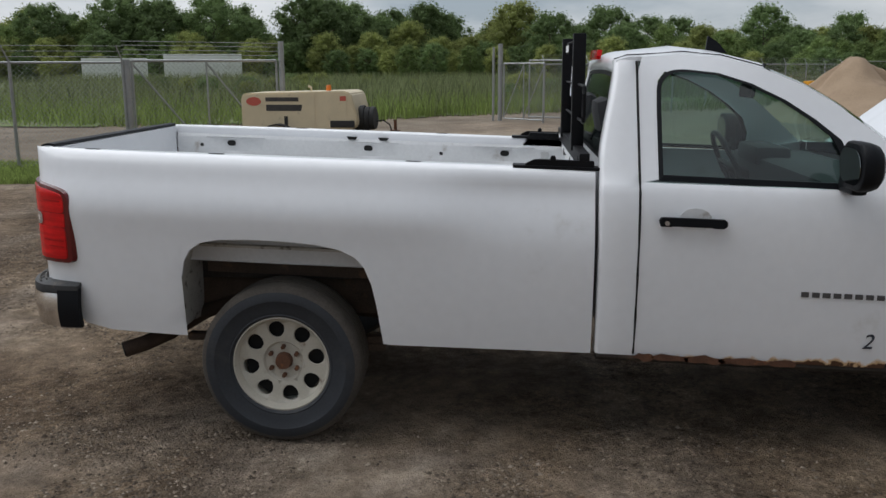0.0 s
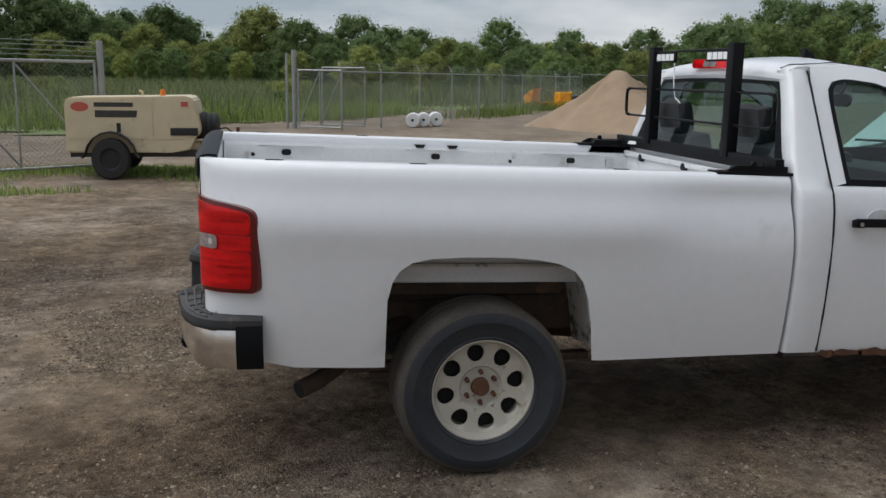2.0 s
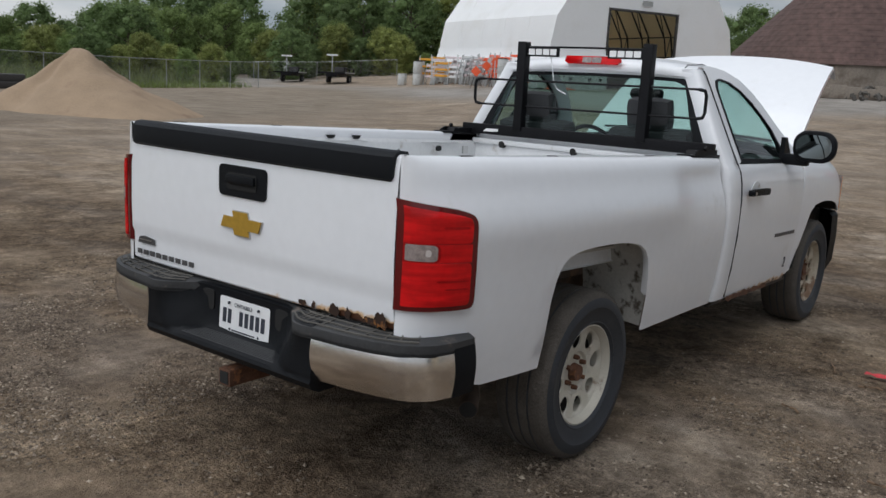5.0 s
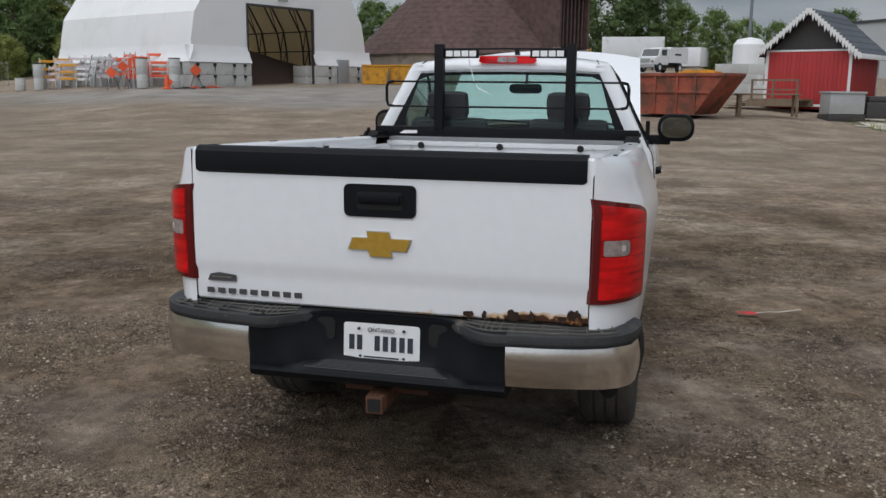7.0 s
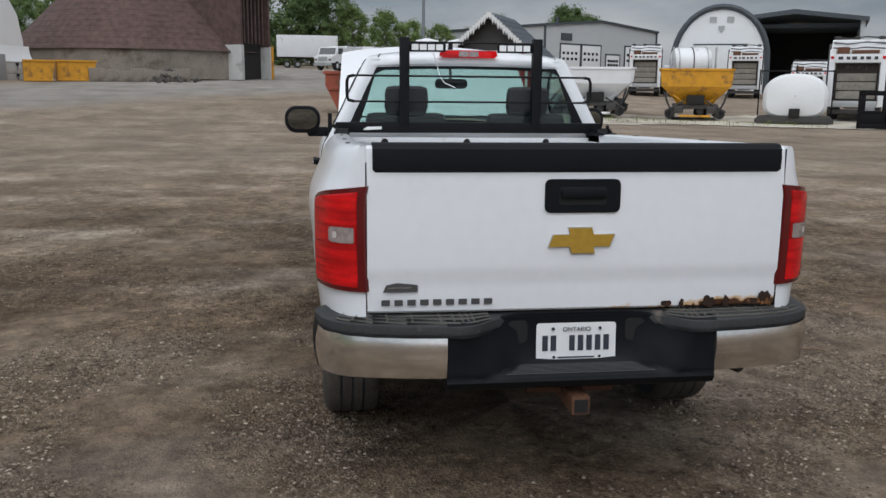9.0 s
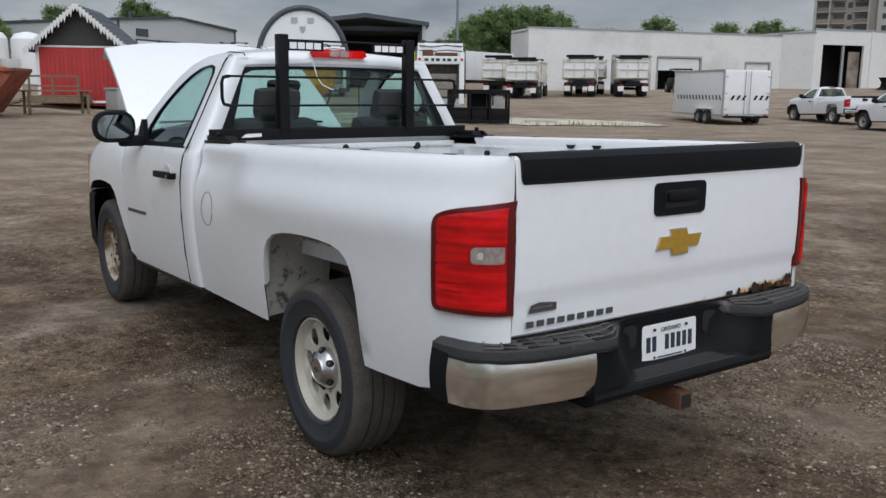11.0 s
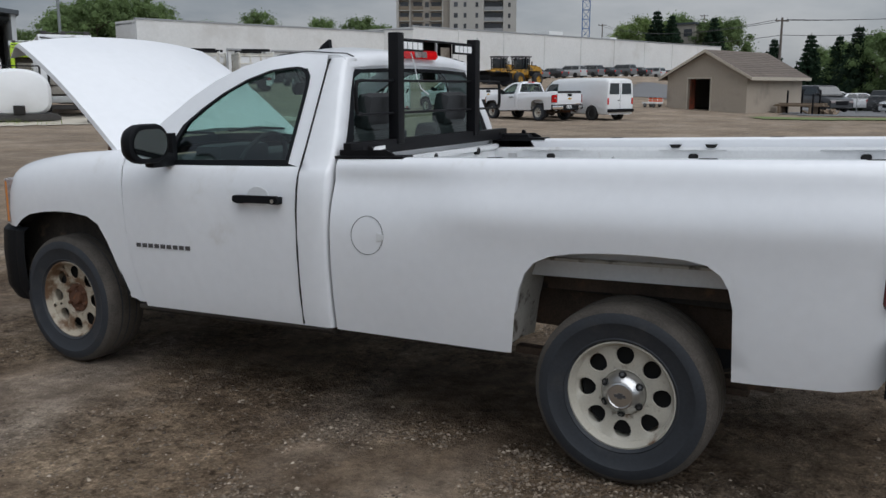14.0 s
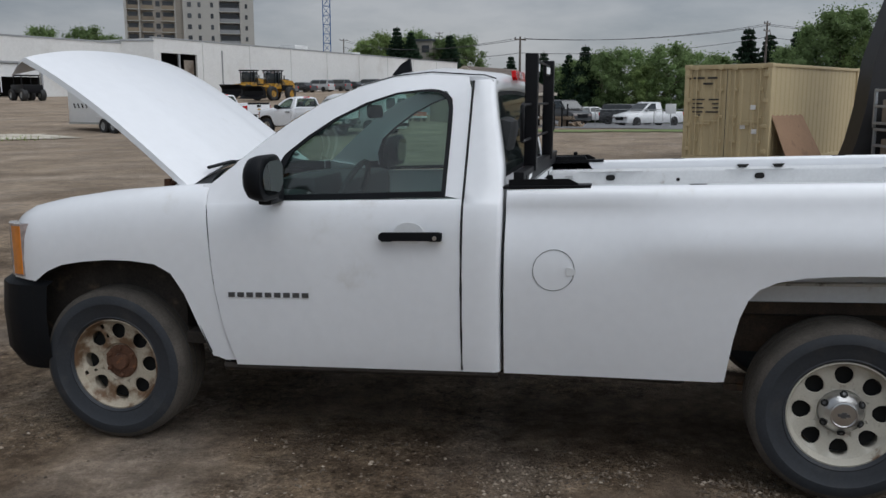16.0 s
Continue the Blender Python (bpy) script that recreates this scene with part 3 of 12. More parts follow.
shell(bm, [[(2.28 + 0.02 * j, -1.60 - 0.035 * i, 0.016 + 0.006 * math.sin(2 * i + j)) for j in range(4)] for i in range(5)], (0, 0, 0.003))
part("flag", bm, material("faded_red_cloth", (0.62, 0.05, 0.06), rough=0.7), flag, "red plastic flag")

# ---------------------------------------------------------------- the pickup
RAKE = 0.034  # the body stands nose-down on its wheels


def raked(bm):
    for v in bm.verts:
        v.co.z -= RAKE * v.co.x
    return bm


# plan of the bed side from the tailgate corner forwards, for the wide shoulder
BED_PLAN = [(-1.146, 0.782), (-1.142, 0.808), (-1.125, 0.845), (-1.09, 0.884), (-1.03, 0.92), (-0.93, 0.950), (-0.80, 0.964), (-0.62, 0.974),
            (-0.4325, 0.981), (-0.25, 0.985), (0.0, 0.987), (0.25, 0.985), (0.484, 0.981), (0.7, 0.975), (0.95, 0.966), (1.2, 0.958), (1.425, 0.953)]
ARCH_REAR = [(-0.4325, 0.507), (-0.428, 0.80), (-0.41, 0.875), (-0.38, 0.925), (-0.33, 0.960), (-0.25, 0.978), (-0.12, 0.985), (0.0, 0.986), (0.1, 0.983), (0.2, 0.975),
             (0.3, 0.957), (0.37, 0.925), (0.41, 0.878), (0.44, 0.80), (0.46, 0.70), (0.484, 0.515)]
INSET = [(0.50, 0.052), (0.60, 0.034), (0.72, 0.018), (0.85, 0.006), (1.0, 0.0), (1.08, 0.0), (1.14, 0.007), (1.19, 0.022), (1.24, 0.040), (1.285, 0.052),
         (1.315, 0.066), (1.335, 0.084), (1.345, 0.105)]
RAIL_TOP = 1.345


def bed_bottom(x):
    if x < -0.96:
        return 0.70
    if -0.4325 <= x <= 0.484:
        return along(ARCH_REAR, x)
    return along([(-0.96, 0.70), (-0.945, 0.56), (-0.92, 0.522), (-0.86, 0.513), (-0.433, 0.505), (0.484, 0.512), (1.43, 0.515)], x)


def bed_skin(x, y, z):
    """Pulls a plan point in by the section, with the wheel-side shoulder fading towards the cab."""
    k = smooth(1.0, 0.62, x)
    ins = along(INSET, z) - 0.013 * k * math.exp(-((z - 1.10) / 0.10) ** 2) + 0.022 * (1 - k) * smooth(0.95, 1.2, z) * smooth(1.34, 1.22, z)
    return ins


def bed_side_rows(s):
    xs = [p[0] for p in BED_PLAN if p[0] < -0.5] + [-0.52]
    xs += [p[0] for p in ARCH_REAR] + [0.52, 0.6, 0.68, 0.76, 0.84, 0.92, 1.0, 1.1, 1.2, 1.3, 1.38, 1.425]
    high = [1.0, 1.03, 1.06, 1.09, 1.12, 1.15, 1.18, 1.21, 1.24, 1.265, 1.29, 1.31, 1.325, 1.336, 1.342, RAIL_TOP]
    rows = []
    for x in xs:
        y = along(BED_PLAN, x)
        hold = smooth(0.782, 0.945, y) if x < -0.9 else 1.0
        z0 = bed_bottom(x)
        row = []
        for z in [z0 + (1.0 - z0) * f for f in (0, 0.08, 0.2, 0.36, 0.52, 0.68, 0.84)] + high:
            row.append((x, s * (y - hold * bed_skin(x, y, z)), z))
        yt = max(0.80, abs(row[-1][1]) - 0.02)
        row += [(x, s * yt, RAIL_TOP + 0.001), (max(x, -1.135), s * 0.795, RAIL_TOP), (max(x, -1.13), s * 0.785, RAIL_TOP - 0.012), (max(x, -1.13), s * 0.785, RAIL_TOP - 0.05)]
        rows.append(row)
    return rows


def cab_y(x, z):
    """Half width of the cab at height z."""
    y = along([(0.50, 0.915), (0.58, 0.932), (0.75, 0.950), (0.95, 0.962), (1.12, 0.960), (1.22, 0.948), (1.275, 0.932), (1.295, 0.920), (1.31, 0.908),
               (1.80, 0.668), (1.85, 0.625), (1.88, 0.56)], z)
    return y - 0.02 * smooth(2.1, 2.9, x) * smooth(1.2, 1.6, z)


WIN_IN = [(1.700, 1.318), (1.700, 1.45), (1.700, 1.60), (1.703, 1.735), (1.735, 1.774), (1.85, 1.783), (1.97, 1.773), (2.11, 1.733), (2.25, 1.668),
          (2.37, 1.592), (2.47, 1.512), (2.515, 1.42), (2.52, 1.312)]
WIN_OUT = [(1.618, 1.30), (1.618, 1.45), (1.618, 1.60), (1.620, 1.775), (1.640, 1.838), (1.83, 1.855), (2.00, 1.845), (2.17, 1.802), (2.34, 1.735),
           (2.48, 1.655), (2.61, 1.560), (2.73, 1.465), (2.84, 1.375)]


# the pane's upper rear corner is well rounded
WIN_PANE = WIN_IN[:3] + [((1 - t) ** 2 * 1.702 + 2 * t * (1 - t) * 1.704 + t * t * 1.815, (1 - t) ** 2 * 1.685 + 2 * t * (1 - t) * 1.782 + t * t * 1.7835) for t in (0, 0.15, 0.3, 0.45, 0.6, 0.75, 0.88, 1)] + WIN_IN[5:]


def window_loop(loop, s, push=0.0):
    return [Vector((x, s * (cab_y(x, z) + push), z)) for x, z in loop]


def wheel(parent, x, s, front, cap, detail=True, rusty=True):
    c = (x, s * 0.825, 0.385)
    bm = bmesh.new()
    prof = [(0.222, -0.11), (0.232, -0.125), (0.27, -0.138), (0.315, -0.146), (0.345, -0.140), (0.364, -0.127), (0.373, -0.112), (0.374, -0.05), (0.375, 0), (0.374, 0.05),
            (0.373, 0.086), (0.364, 0.101), (0.345, 0.114), (0.315, 0.120), (0.306, 0.1205), (0.303, 0.1185), (0.27, 0.112), (0.245, 0.105), (0.240, 0.107), (0.232, 0.10), (0.222, 0.085)]
    lathe(bm, [(r * (1.012 if r > 0.3 else 1), h * s) for r, h in prof], 64 if detail else 24, "Y", c, close=True)
    ty = part("wheel", bm, M_TYRE, parent, "worn black rubber tyre grey with dust")
    if detail:
        bm = bmesh.new()
        tread = [(0.347, -0.140), (0.356, -0.1345), (0.366, -0.1265), (0.3745, -0.110)]
        for g in (-0.066, -0.015, 0.036):
            tread += [(0.3775, g - 0.006), (0.371, g - 0.004), (0.371, g + 0.004), (0.3775, g + 0.006)]
        tread += [(0.3745, 0.085), (0.366, 0.1005), (0.356, 0.1085), (0.347, 0.1140)]
        lathe(bm, [(r * 1.012, h * s) for r, h in tread], 64, "Y", c)
        part("tread", bm, M_TREAD, ty, "dusty worn tread with shallow grooves")
    bm = bmesh.new()
    out = s

    def yy(h):
        return out * h

    # barrel and lip
    lathe(bm, [(0.226, yy(-0.09)), (0.205, yy(-0.05)), (0.203, yy(0.03)), (0.212, yy(0.055)), (0.228, yy(0.082)), (0.229, yy(0.094)), (0.222, yy(0.096)), (0.214, yy(0.082)),
               (0.206, yy(0.062))], 48 if detail else 20, "Y", c)

    def face_h(r):
        return along([(0.03, 0.030), (0.085, 0.034), (0.10, 0.048), (0.13, 0.052), (0.17, 0.054), (0.195, 0.050), (0.208, 0.062)], r)

    n_hole, hr, hc = 8, (0.041, 0.0395), 0.158
    dirs = 16
    for k in range(n_hole):
        a0 = 2 * math.pi * k / n_hole + (0.17 if s < 0 else 0.0)
        ins, mids, outs = [], [], []
        for i in range(dirs):
            b = 2 * math.pi * i / dirs
            du, dv = math.cos(b), math.sin(b)
            ins.append((hc + hr[0] * du, hr[1] * dv * (1 + 0.14 * du)))
            t = 0.02
            while t < 0.2:
                u, v = hc + t * du, t * dv
                r, th = math.hypot(u, v), math.atan2(v, u)
                if r > 0.209 or r < 0.098 or abs(th) > math.pi / n_hole:
                    break
                t += 0.0015
            outs.append((hc + t * du, t * dv))
        for ring_a, ring_b, da, db in ((outs, ins, 0, 0), (ins, [(hc + (u - hc) * 0.93, v * 0.93) for u, v in ins], 0, -0.007)):
            va, vb = [], []
            for (u, v), (p, q) in zip(ring_a, ring_b):
                for lst, (e, f), dd in ((va, (u, v), da), (vb, (p, q), db)):
                    r = math.hypot(e, f)
                    X, Z = e * math.cos(a0) - f * math.sin(a0), e * math.sin(a0) + f * math.cos(a0)
                    lst.append(bm.verts.new((c[0] + X, c[1] + yy(face_h(r) + dd), c[2] + Z)))
            for i in range(dirs):
                j = (i + 1) % dirs
                bm.faces.new((va[i], va[j], vb[j], vb[i]))
    lathe(bm, [(0.122, yy(0.0455)), (0.100, yy(0.0455)), (0.098, yy(0.047)), (0.088, yy(0.034)), (0.060, yy(0.032)), (0.040, yy(0.030))], 32, "Y", c)
    bmesh.ops.remove_doubles(bm, verts=bm.verts, dist=0.0012)
    rim = part("rim", bm, M_RIM_DIRTY if front and detail else M_RIM, ty, "brown-stained steel rim with eight oval holes" if front and detail else "cream painted steel rim with eight oval holes", angle=40)
    bm = bmesh.new()
    lathe(bm, [(0.19, yy(-0.06)), (0.19, yy(0.01)), (0.05, yy(0.012))], 24, "Y", c)
    part("brake_drum", bm, M_SEAM, ty)
    if cap:
        bm = bmesh.new()
        lathe(bm, [(0.094, yy(0.034)), (0.092, yy(0.052)), (0.086, yy(0.066)), (0.074, yy(0.082)), (0.060, yy(0.094)), (0.056, yy(0.101)), (0.050, yy(0.103)), (0.047, yy(0.099)), (0.001, yy(0.100))], 32, "Y", c)
        capo = part("hub_cap", bm, M_CAP, ty, "bright chrome centre cap with dark nut recesses")
        for i in range(6):
            a = 2 * math.pi * (i + 0.5) / 6
            d = Vector((math.cos(a), 0, math.sin(a)))
            p, axis = Vector(c) + d * 0.076 + Vector((0, yy(0.064), 0)), (d * 0.62 + Vector((0, yy(0.78), 0)))
            bm = bmesh.new()
            rod(bm, p, p + axis * 0.0175, 0.0175, 0.0155, 12)
            rec = part("nut_recess", bm, M_SEAM, capo)
            bm = bmesh.new()
            rod(bm, p + axis * 0.015, p + axis * 0.0185, 0.0085, 0.0075, 6)
            part("wheel_nut", bm, M_LETTER, rec)
        bm = bmesh.new()
        prism(bm, [(-0.026, -0.006), (-0.010, -0.006), (-0.008, -0.012), (0.012, -0.012), (0.010, -0.006), (0.022, -0.006), (0.026, 0.006), (0.010, 0.006), (0.008, 0.012), (-0.012, 0.012), (-0.010, 0.006), (-0.022, 0.006)],
              Vector(c) + Vector((0, yy(0.100), 0)), (1, 0, 0), (0, 0, 1), (0, yy(0.002), 0))
        part("cap_emblem", bm, M_LETTER, capo, "plain grey emblem")
    else:
        bm = bmesh.new()
        rod(bm, Vector(c) + Vector((0, yy(0.02), 0)), Vector(c) + Vector((0, yy(0.062), 0)), 0.043, 0.036, 20)
        if front:
            lathe(bm, [(0.086, yy(0.036)), (0.080, yy(0.040)), (0.042, yy(0.038))], 24, "Y", c)
        hub = part("hub", bm, M_RUST, ty, "rusty bare hub and wheel nuts")
        for i in range(6):
            a = 2 * math.pi * (i + 0.5) / 6
            p = Vector(c) + Vector((0.070 * math.cos(a), yy(0.03), 0.070 * math.sin(a)))
            bm = bmesh.new()
            rod(bm, p, p + Vector((0, yy(0.028), 0)), 0.012, 0.010, 6)
            part("wheel_nut", bm, M_RUST, ty)


def bars(parent, name, mat, n, p, u, v, depth, width, height, gap=0.25, rake=True):
    """A row of plain blocks where a trade name stands."""
    step = width / n
    p, u, v, depth = Vector(p), Vector(u), Vector(v), Vector(depth)
    for i in range(n):
        w = step * (1 - gap)
        bm = bmesh.new()
        prism(bm, [(0, 0), (w, 0), (w, height), (0, height)], p + u * (i * step), u, v, depth)
        part(name, raked(bm) if rake else bm, mat, parent)


def tail_light(truck, s, detail=True):
    plan = [(-1.1478, 0.785), (-1.1455, 0.797), (-1.138, 0.832), (-1.118, 0.862), (-1.085, 0.895), (-1.03, 0.925), (-0.975, 0.943), (-0.946, 0.950), (-0.935, 0.952)]
    steps = (0, 0.05, 0.17, 0.33, 0.5, 0.67, 0.84, 0.95, 1.0)

    def at(f):
        return along([(q, p[0]) for q, p in zip(steps, plan)], f), along([(q, p[1]) for q, p in zip(steps, plan)], f)

    def lens(f0, f1, margin, zlo, zhi, push, round_far=0.0, round_near=0.0, cols=16, lines=10, ribs=0.0):
        """A curved pane between two places round the corner, with rounded far and near ends."""
        rows = []
        for k in range(cols + 1):
            f = f0 + (f1 - f0) * (0.5 - 0.5 * math.cos(math.pi * k / cols))
            x, y = at(f)
            zl = max(0.823 + 0.010 * f + margin, zlo)
            zh = min(1.204 - 0.030 * f - 0.030 * f ** 5 - margin, zhi)
            for rc, d in ((round_far, (f1 - f) * 0.28), (round_near, (f - f0) * 0.28)):
                if rc and d < rc:
                    cut = rc - math.sqrt(max(0.0, rc * rc - (rc - d) ** 2))
                    zl, zh = zl + cut, zh - cut
            a, b = at(max(0, f - 0.06)), at(min(1, f + 0.06))
            t = Vector((b[0] - a[0], b[1] - a[1], 0)).normalized()
            row = []
            for j in range(lines + 1):
                z = zl + (zh - zl) * j / lines
                o = Vector((-t.y, t.x, 0)) * (push + ribs * (j % 2))
                row.append((x + o.x, s * (y + o.y - max(0, bed_skin(x, y, z)) * 0.4), z))
            rows.append(row)
        return rows

    bm = bmesh.new()
    shell(bm, lens(0, 1, 0, 0, 9, 0.012, 0.030), (0.03, -0.03 * s, 0))
    lamp = part("tail_light", raked(bm), M_RED_DARK, truck, "wraparound red tail light with a clear reverse lens")
    for z0, z1, near, far in ((0.0, 0.9965, 0, 0), (0.998, 1.0600, 0, 0), (1.0615, 9.0, 0, 0)):
        bm = bmesh.new()
        shell(bm, lens(0.105, 0.895, 0.017, z0, z1, 0.0160, 0.016 if z0 != 0.998 else 0, 0, 18, 14, 0.0007 if detail else 0), (0.02, -0.02 * s, 0))
        part("red_lens", raked(bm), M_RED_LENS, lamp, "glossy ribbed red lens")
    if detail:
        for f0, f1, z0, z1 in ((0.56, 0.84, 1.112, 1.120), (0.52, 0.86, 0.930, 0.936), (0.6, 0.86, 0.902, 0.908), (0.6, 0.86, 1.060, 1.064)):
            bm = bmesh.new()
            shell(bm, lens(f0, f1, 0.02, z0, z1, 0.0170, 0.006, 0.006, 8, 4), (0.01, -0.01 * s, 0))
            part("lens_facet", raked(bm), M_RED_MID, lamp, "thin deep red strip across the lens")
    bm = bmesh.new()
    shell(bm, lens(0.105, 0.54, 0, 0.9965, 1.0615, 0.0172, 0.018, 0, 10, 6), (0.015, -0.015 * s, 0))
    part("lens_border", raked(bm), M_RED_MID, lamp)
    bm = bmesh.new()
    shell(bm, lens(0.13, 0.515, 0, 1.001, 1.057, 0.0182, 0.014, 0.005, 12, 6), (0.012, -0.012 * s, 0))
    rev = part("reverse_lens", raked(bm), M_CLEAR_LENS, lamp, "clear reverse lamp lens")
    bm = bmesh.new()
    shell(bm, lens(0.38, 0.45, 0, 1.017, 1.041, 0.0188, 0.008, 0.008, 6, 4), (0.006, -0.006 * s, 0))
    part("bulb_glass", raked(bm), M_CLEAR_BULB, rev, "pale bulb behind the lens")


def rear_bumper(truck, detail=True):
    plan = [(-1.27, 0.0), (-1.268, 0.2), (-1.265, 0.36), (-1.258, 0.5), (-1.246, 0.64), (-1.222, 0.76), (-1.19, 0.84), (-1.150, 0.893), (-1.10, 0.930), (-1.030, 0.950), (-0.998, 0.955), (-0.965, 0.958), (-0.932, 0.960)]

    def slip(y, s):
        """The bumper sits a little askew: its ends reach unlike distances forward."""
        return smooth(0.945, 0.960, y) * (-0.020 if s > 0 else 0.010)

    def strip(y0, y1, z0, z1, push=0.0, s=1):
        rows = []
        ys = [y for x, y in plan if y0 - 1e-6 <= y <= y1 + 1e-6]
        for y in ys:
            x = [p[0] for p in plan if p[1] == y][0] + slip(y, s)
            d = Vector((-1, 0.0, 0)) if y < 0.7 else Vector((-0.6, 0.8 * s, 0)) if y < 0.9 else Vector((-0.1, s, 0))
            row = []
            for j in range(7):
                f = j / 6
                z = z0 + (z1 - z0) * f
                bulge = 0.012 * math.sin(math.pi * f)
                p = Vector((x, s * y, z)) + d * (push + bulge)
                p.x += (0.02 * (1 - f) ** 2 + 0.004 * f ** 3) * smooth(0.92, 0.74, y)
                row.append(p)
            rows.append(row)
        return rows

    bm = bmesh.new()
    # black core: centre step with a scooped recess for the plate, and end caps
    secs = [(0.0, -1.150), (0.20, -1.151), (0.26, -1.156), (0.30, -1.168), (0.335, -1.192), (0.365, -1.222), (0.392, -1.246), (0.42, -1.259), (0.45, -1.264), (0.50, -1.260)]
    for s in (1, -1):
        rows = []
        for y, x in secs:
            xm, xl = along(secs, min(0.5, y + 0.035)), along(secs, min(0.5, y + 0.075))
            rows.append([(-1.08, s * y, 0.768), (min(x + 0.03, -1.13), s * y, 0.767), (x - 0.002, s * y, 0.758), (x, s * y, 0.745), (xm, s * y, 0.66), (xl, s * y, 0.60), (min(xl - 0.003, -1.172), s * y, 0.582),
                         (min(xl - 0.003, -1.246), s * y, 0.570), (-1.262, s * y, 0.560), (-1.268, s * y, 0.546), (-1.256, s * y, 0.522), (-1.22, s * y, 0.505), (-1.08, s * y, 0.505)])
        sheet(bm, rows)
        bm.faces.new([bm.verts.new(p) for p in rows[-1]])
    bmesh.ops.remove_doubles(bm, verts=bm.verts, dist=0.0005)
    body = part("rear_bumper", bm, M_BLACK, truck, "stepped rear bumper with chrome corners and black centre")
    for s in (1, -1):
        bm = bmesh.new()
        shell(bm, strip(0.950, 0.961, 0.558, 0.742, 0.006, s), (0.0, -0.03 * s, 0))
        part("end_cap", bm, M_BLACK, body)
        bm = bmesh.new()
        shell(bm, strip(0.5, 0.950, 0.560, 0.732, 0.005, s), (0.03, -0.012 * s, 0))
        part("chrome_corner", bm, M_CHROME, body, "dull scratched chrome corner")
        bm = bmesh.new()
        rows = []
        for x, y in [(q - 0.004 + 0.018 * smooth(0.33, 0.24, p), p) for p, q in secs if p < 0.46] + plan[3:]:
            xi = -1.12 if y < 0.34 else -1.10 if y < 0.8 else -1.085 if y < 0.87 else -1.06 if y < 0.91 else -1.02 if y < 0.94 else -1.0 if y < 0.952 else -0.98 if y < 0.956 else -0.955 if y < 0.959 else -0.928
            yi = y if y < 0.8 else y - 0.055
            d = Vector((-0.007, 0, 0)) if y < 0.8 else Vector((-0.004, 0.007 * s, 0))
            sl = slip(y, s)
            a, b = Vector((x + sl, s * y, 0)) + d, Vector((xi + sl, s * yi, 0))
            rows.append([Vector((a.x, a.y, 0.735)), Vector((a.x, a.y, 0.748)), Vector((a.x * 0.99 + 0.01 * b.x, a.y, 0.757)), Vector(((a.x + b.x) / 2, (a.y + b.y) / 2, 0.768)),
                         Vector((b.x, b.y, 0.772))])
        shell(bm, rows, (0, 0, -0.02))
        pad = part("step_pad", bm, M_BLACK_WORN, body, "ribbed sun-greyed black step pad")
        if detail:
            for i in range(4):
                f = 0.16 + 0.22 * i
                bm = bmesh.new()
                line = []
                for r in rows[4:14]:
                    q = r[2].lerp(r[4], f)
                    line.append((q.x, q.y, along([(0, 0.757), (0.5, 0.768), (1, 0.772)], f) + 0.003))
                pipe(bm, line, 0.0045, 5)
                part("pad_rib", bm, M_PAD_RIB, pad, "pale worn tread rib")
            for i in range(9):
                f = 6.25 + i * 0.72
                a, b = rows[int(f)], rows[int(f) + 1]
                q0, q1 = (a[k].lerp(b[k], f - int(f)) for k in (2, 4))
                bm = bmesh.new()
                pipe(bm, [(q.x, q.y, along([(0, 0.757), (0.5, 0.768), (1, 0.772)], g) + 0.002) for g, q in ((g, q0.lerp(q1, g)) for g in (0.16, 0.5, 0.82))], 0.004, 5)
                part("pad_rib", bm, M_PAD_RIB, pad, "pale worn tread rib")
    if detail:
        for i in range(8):
            bm = bmesh.new()
            x = -1.180 - 0.0095 * i
            half = 0.24 + 0.006 * i
            pipe(bm, [(x, half * (k / 2 - 1), 0.580 - 0.0016 * i) for k in range(5)], 0.0026, 5)
            part("step_rib", bm, M_BLACK_WORN, body, "grey worn rib of the step")
    bm = bmesh.new()
    prism(bm, rounded(0.305, 0.150, 0.012), (-1.150, 0, 0.655), (0, -1, 0), (0.06, 0, 1), (-0.006, 0, 0))
    plate = part("licence_plate", bm, M_PLATE, body, "white licence plate with dark figures")
    for yb in [0.1195, 0.0875] + [0.0165 - 0.033 * k for k in range(5)]:
        bm = bmesh.new()
        prism(bm, [(-0.0105, 0), (0.0105, 0), (0.0105, 0.058), (-0.0105, 0.058)], (-1.158, yb, 0.625), (0, -1, 0), (0.06, 0, 1), (-0.002, 0, 0))
        part("plate_bar", bm, M_INK, plate)
    for yb, zb in ((0.09, 0.709), (-0.09, 0.709), (0.085, 0.600), (-0.09, 0.600)):
        bm = bmesh.new()
        rod(bm, (-1.155, yb, zb), (-1.161, yb, zb), 0.006, n=8)
        part("plate_screw", bm, M_INK, plate)
    bm = bmesh.new()
    prism(bm, [(0, 0), (0.14, 0), (0.14, 0.005), (0, 0.005)], (-1.160, 0.07, 0.597), (0, -1, 0), (0.06, 0, 1), (-0.002, 0, 0))
    part("plate_bar", bm, M_INK, plate)
    cu = bpy.data.curves.new("province_word", "FONT")
    cu.body, cu.size, cu.extrude, cu.align_x = "ONTARIO", 0.024, 0.0008, "CENTER"
    word = new("province_word", cu)
    dg = bpy.context.evaluated_depsgraph_get()
    me = bpy.data.meshes.new_from_object(word.evaluated_get(dg))
    bpy.data.objects.remove(word)
    me.materials.clear()
    me.materials.append(M_INK)
    ob = new("plate_word", me)
    ob.parent = plate
    ob.matrix_basis = pose(-1.1590, 0, 0.699, 93, 0, -90)
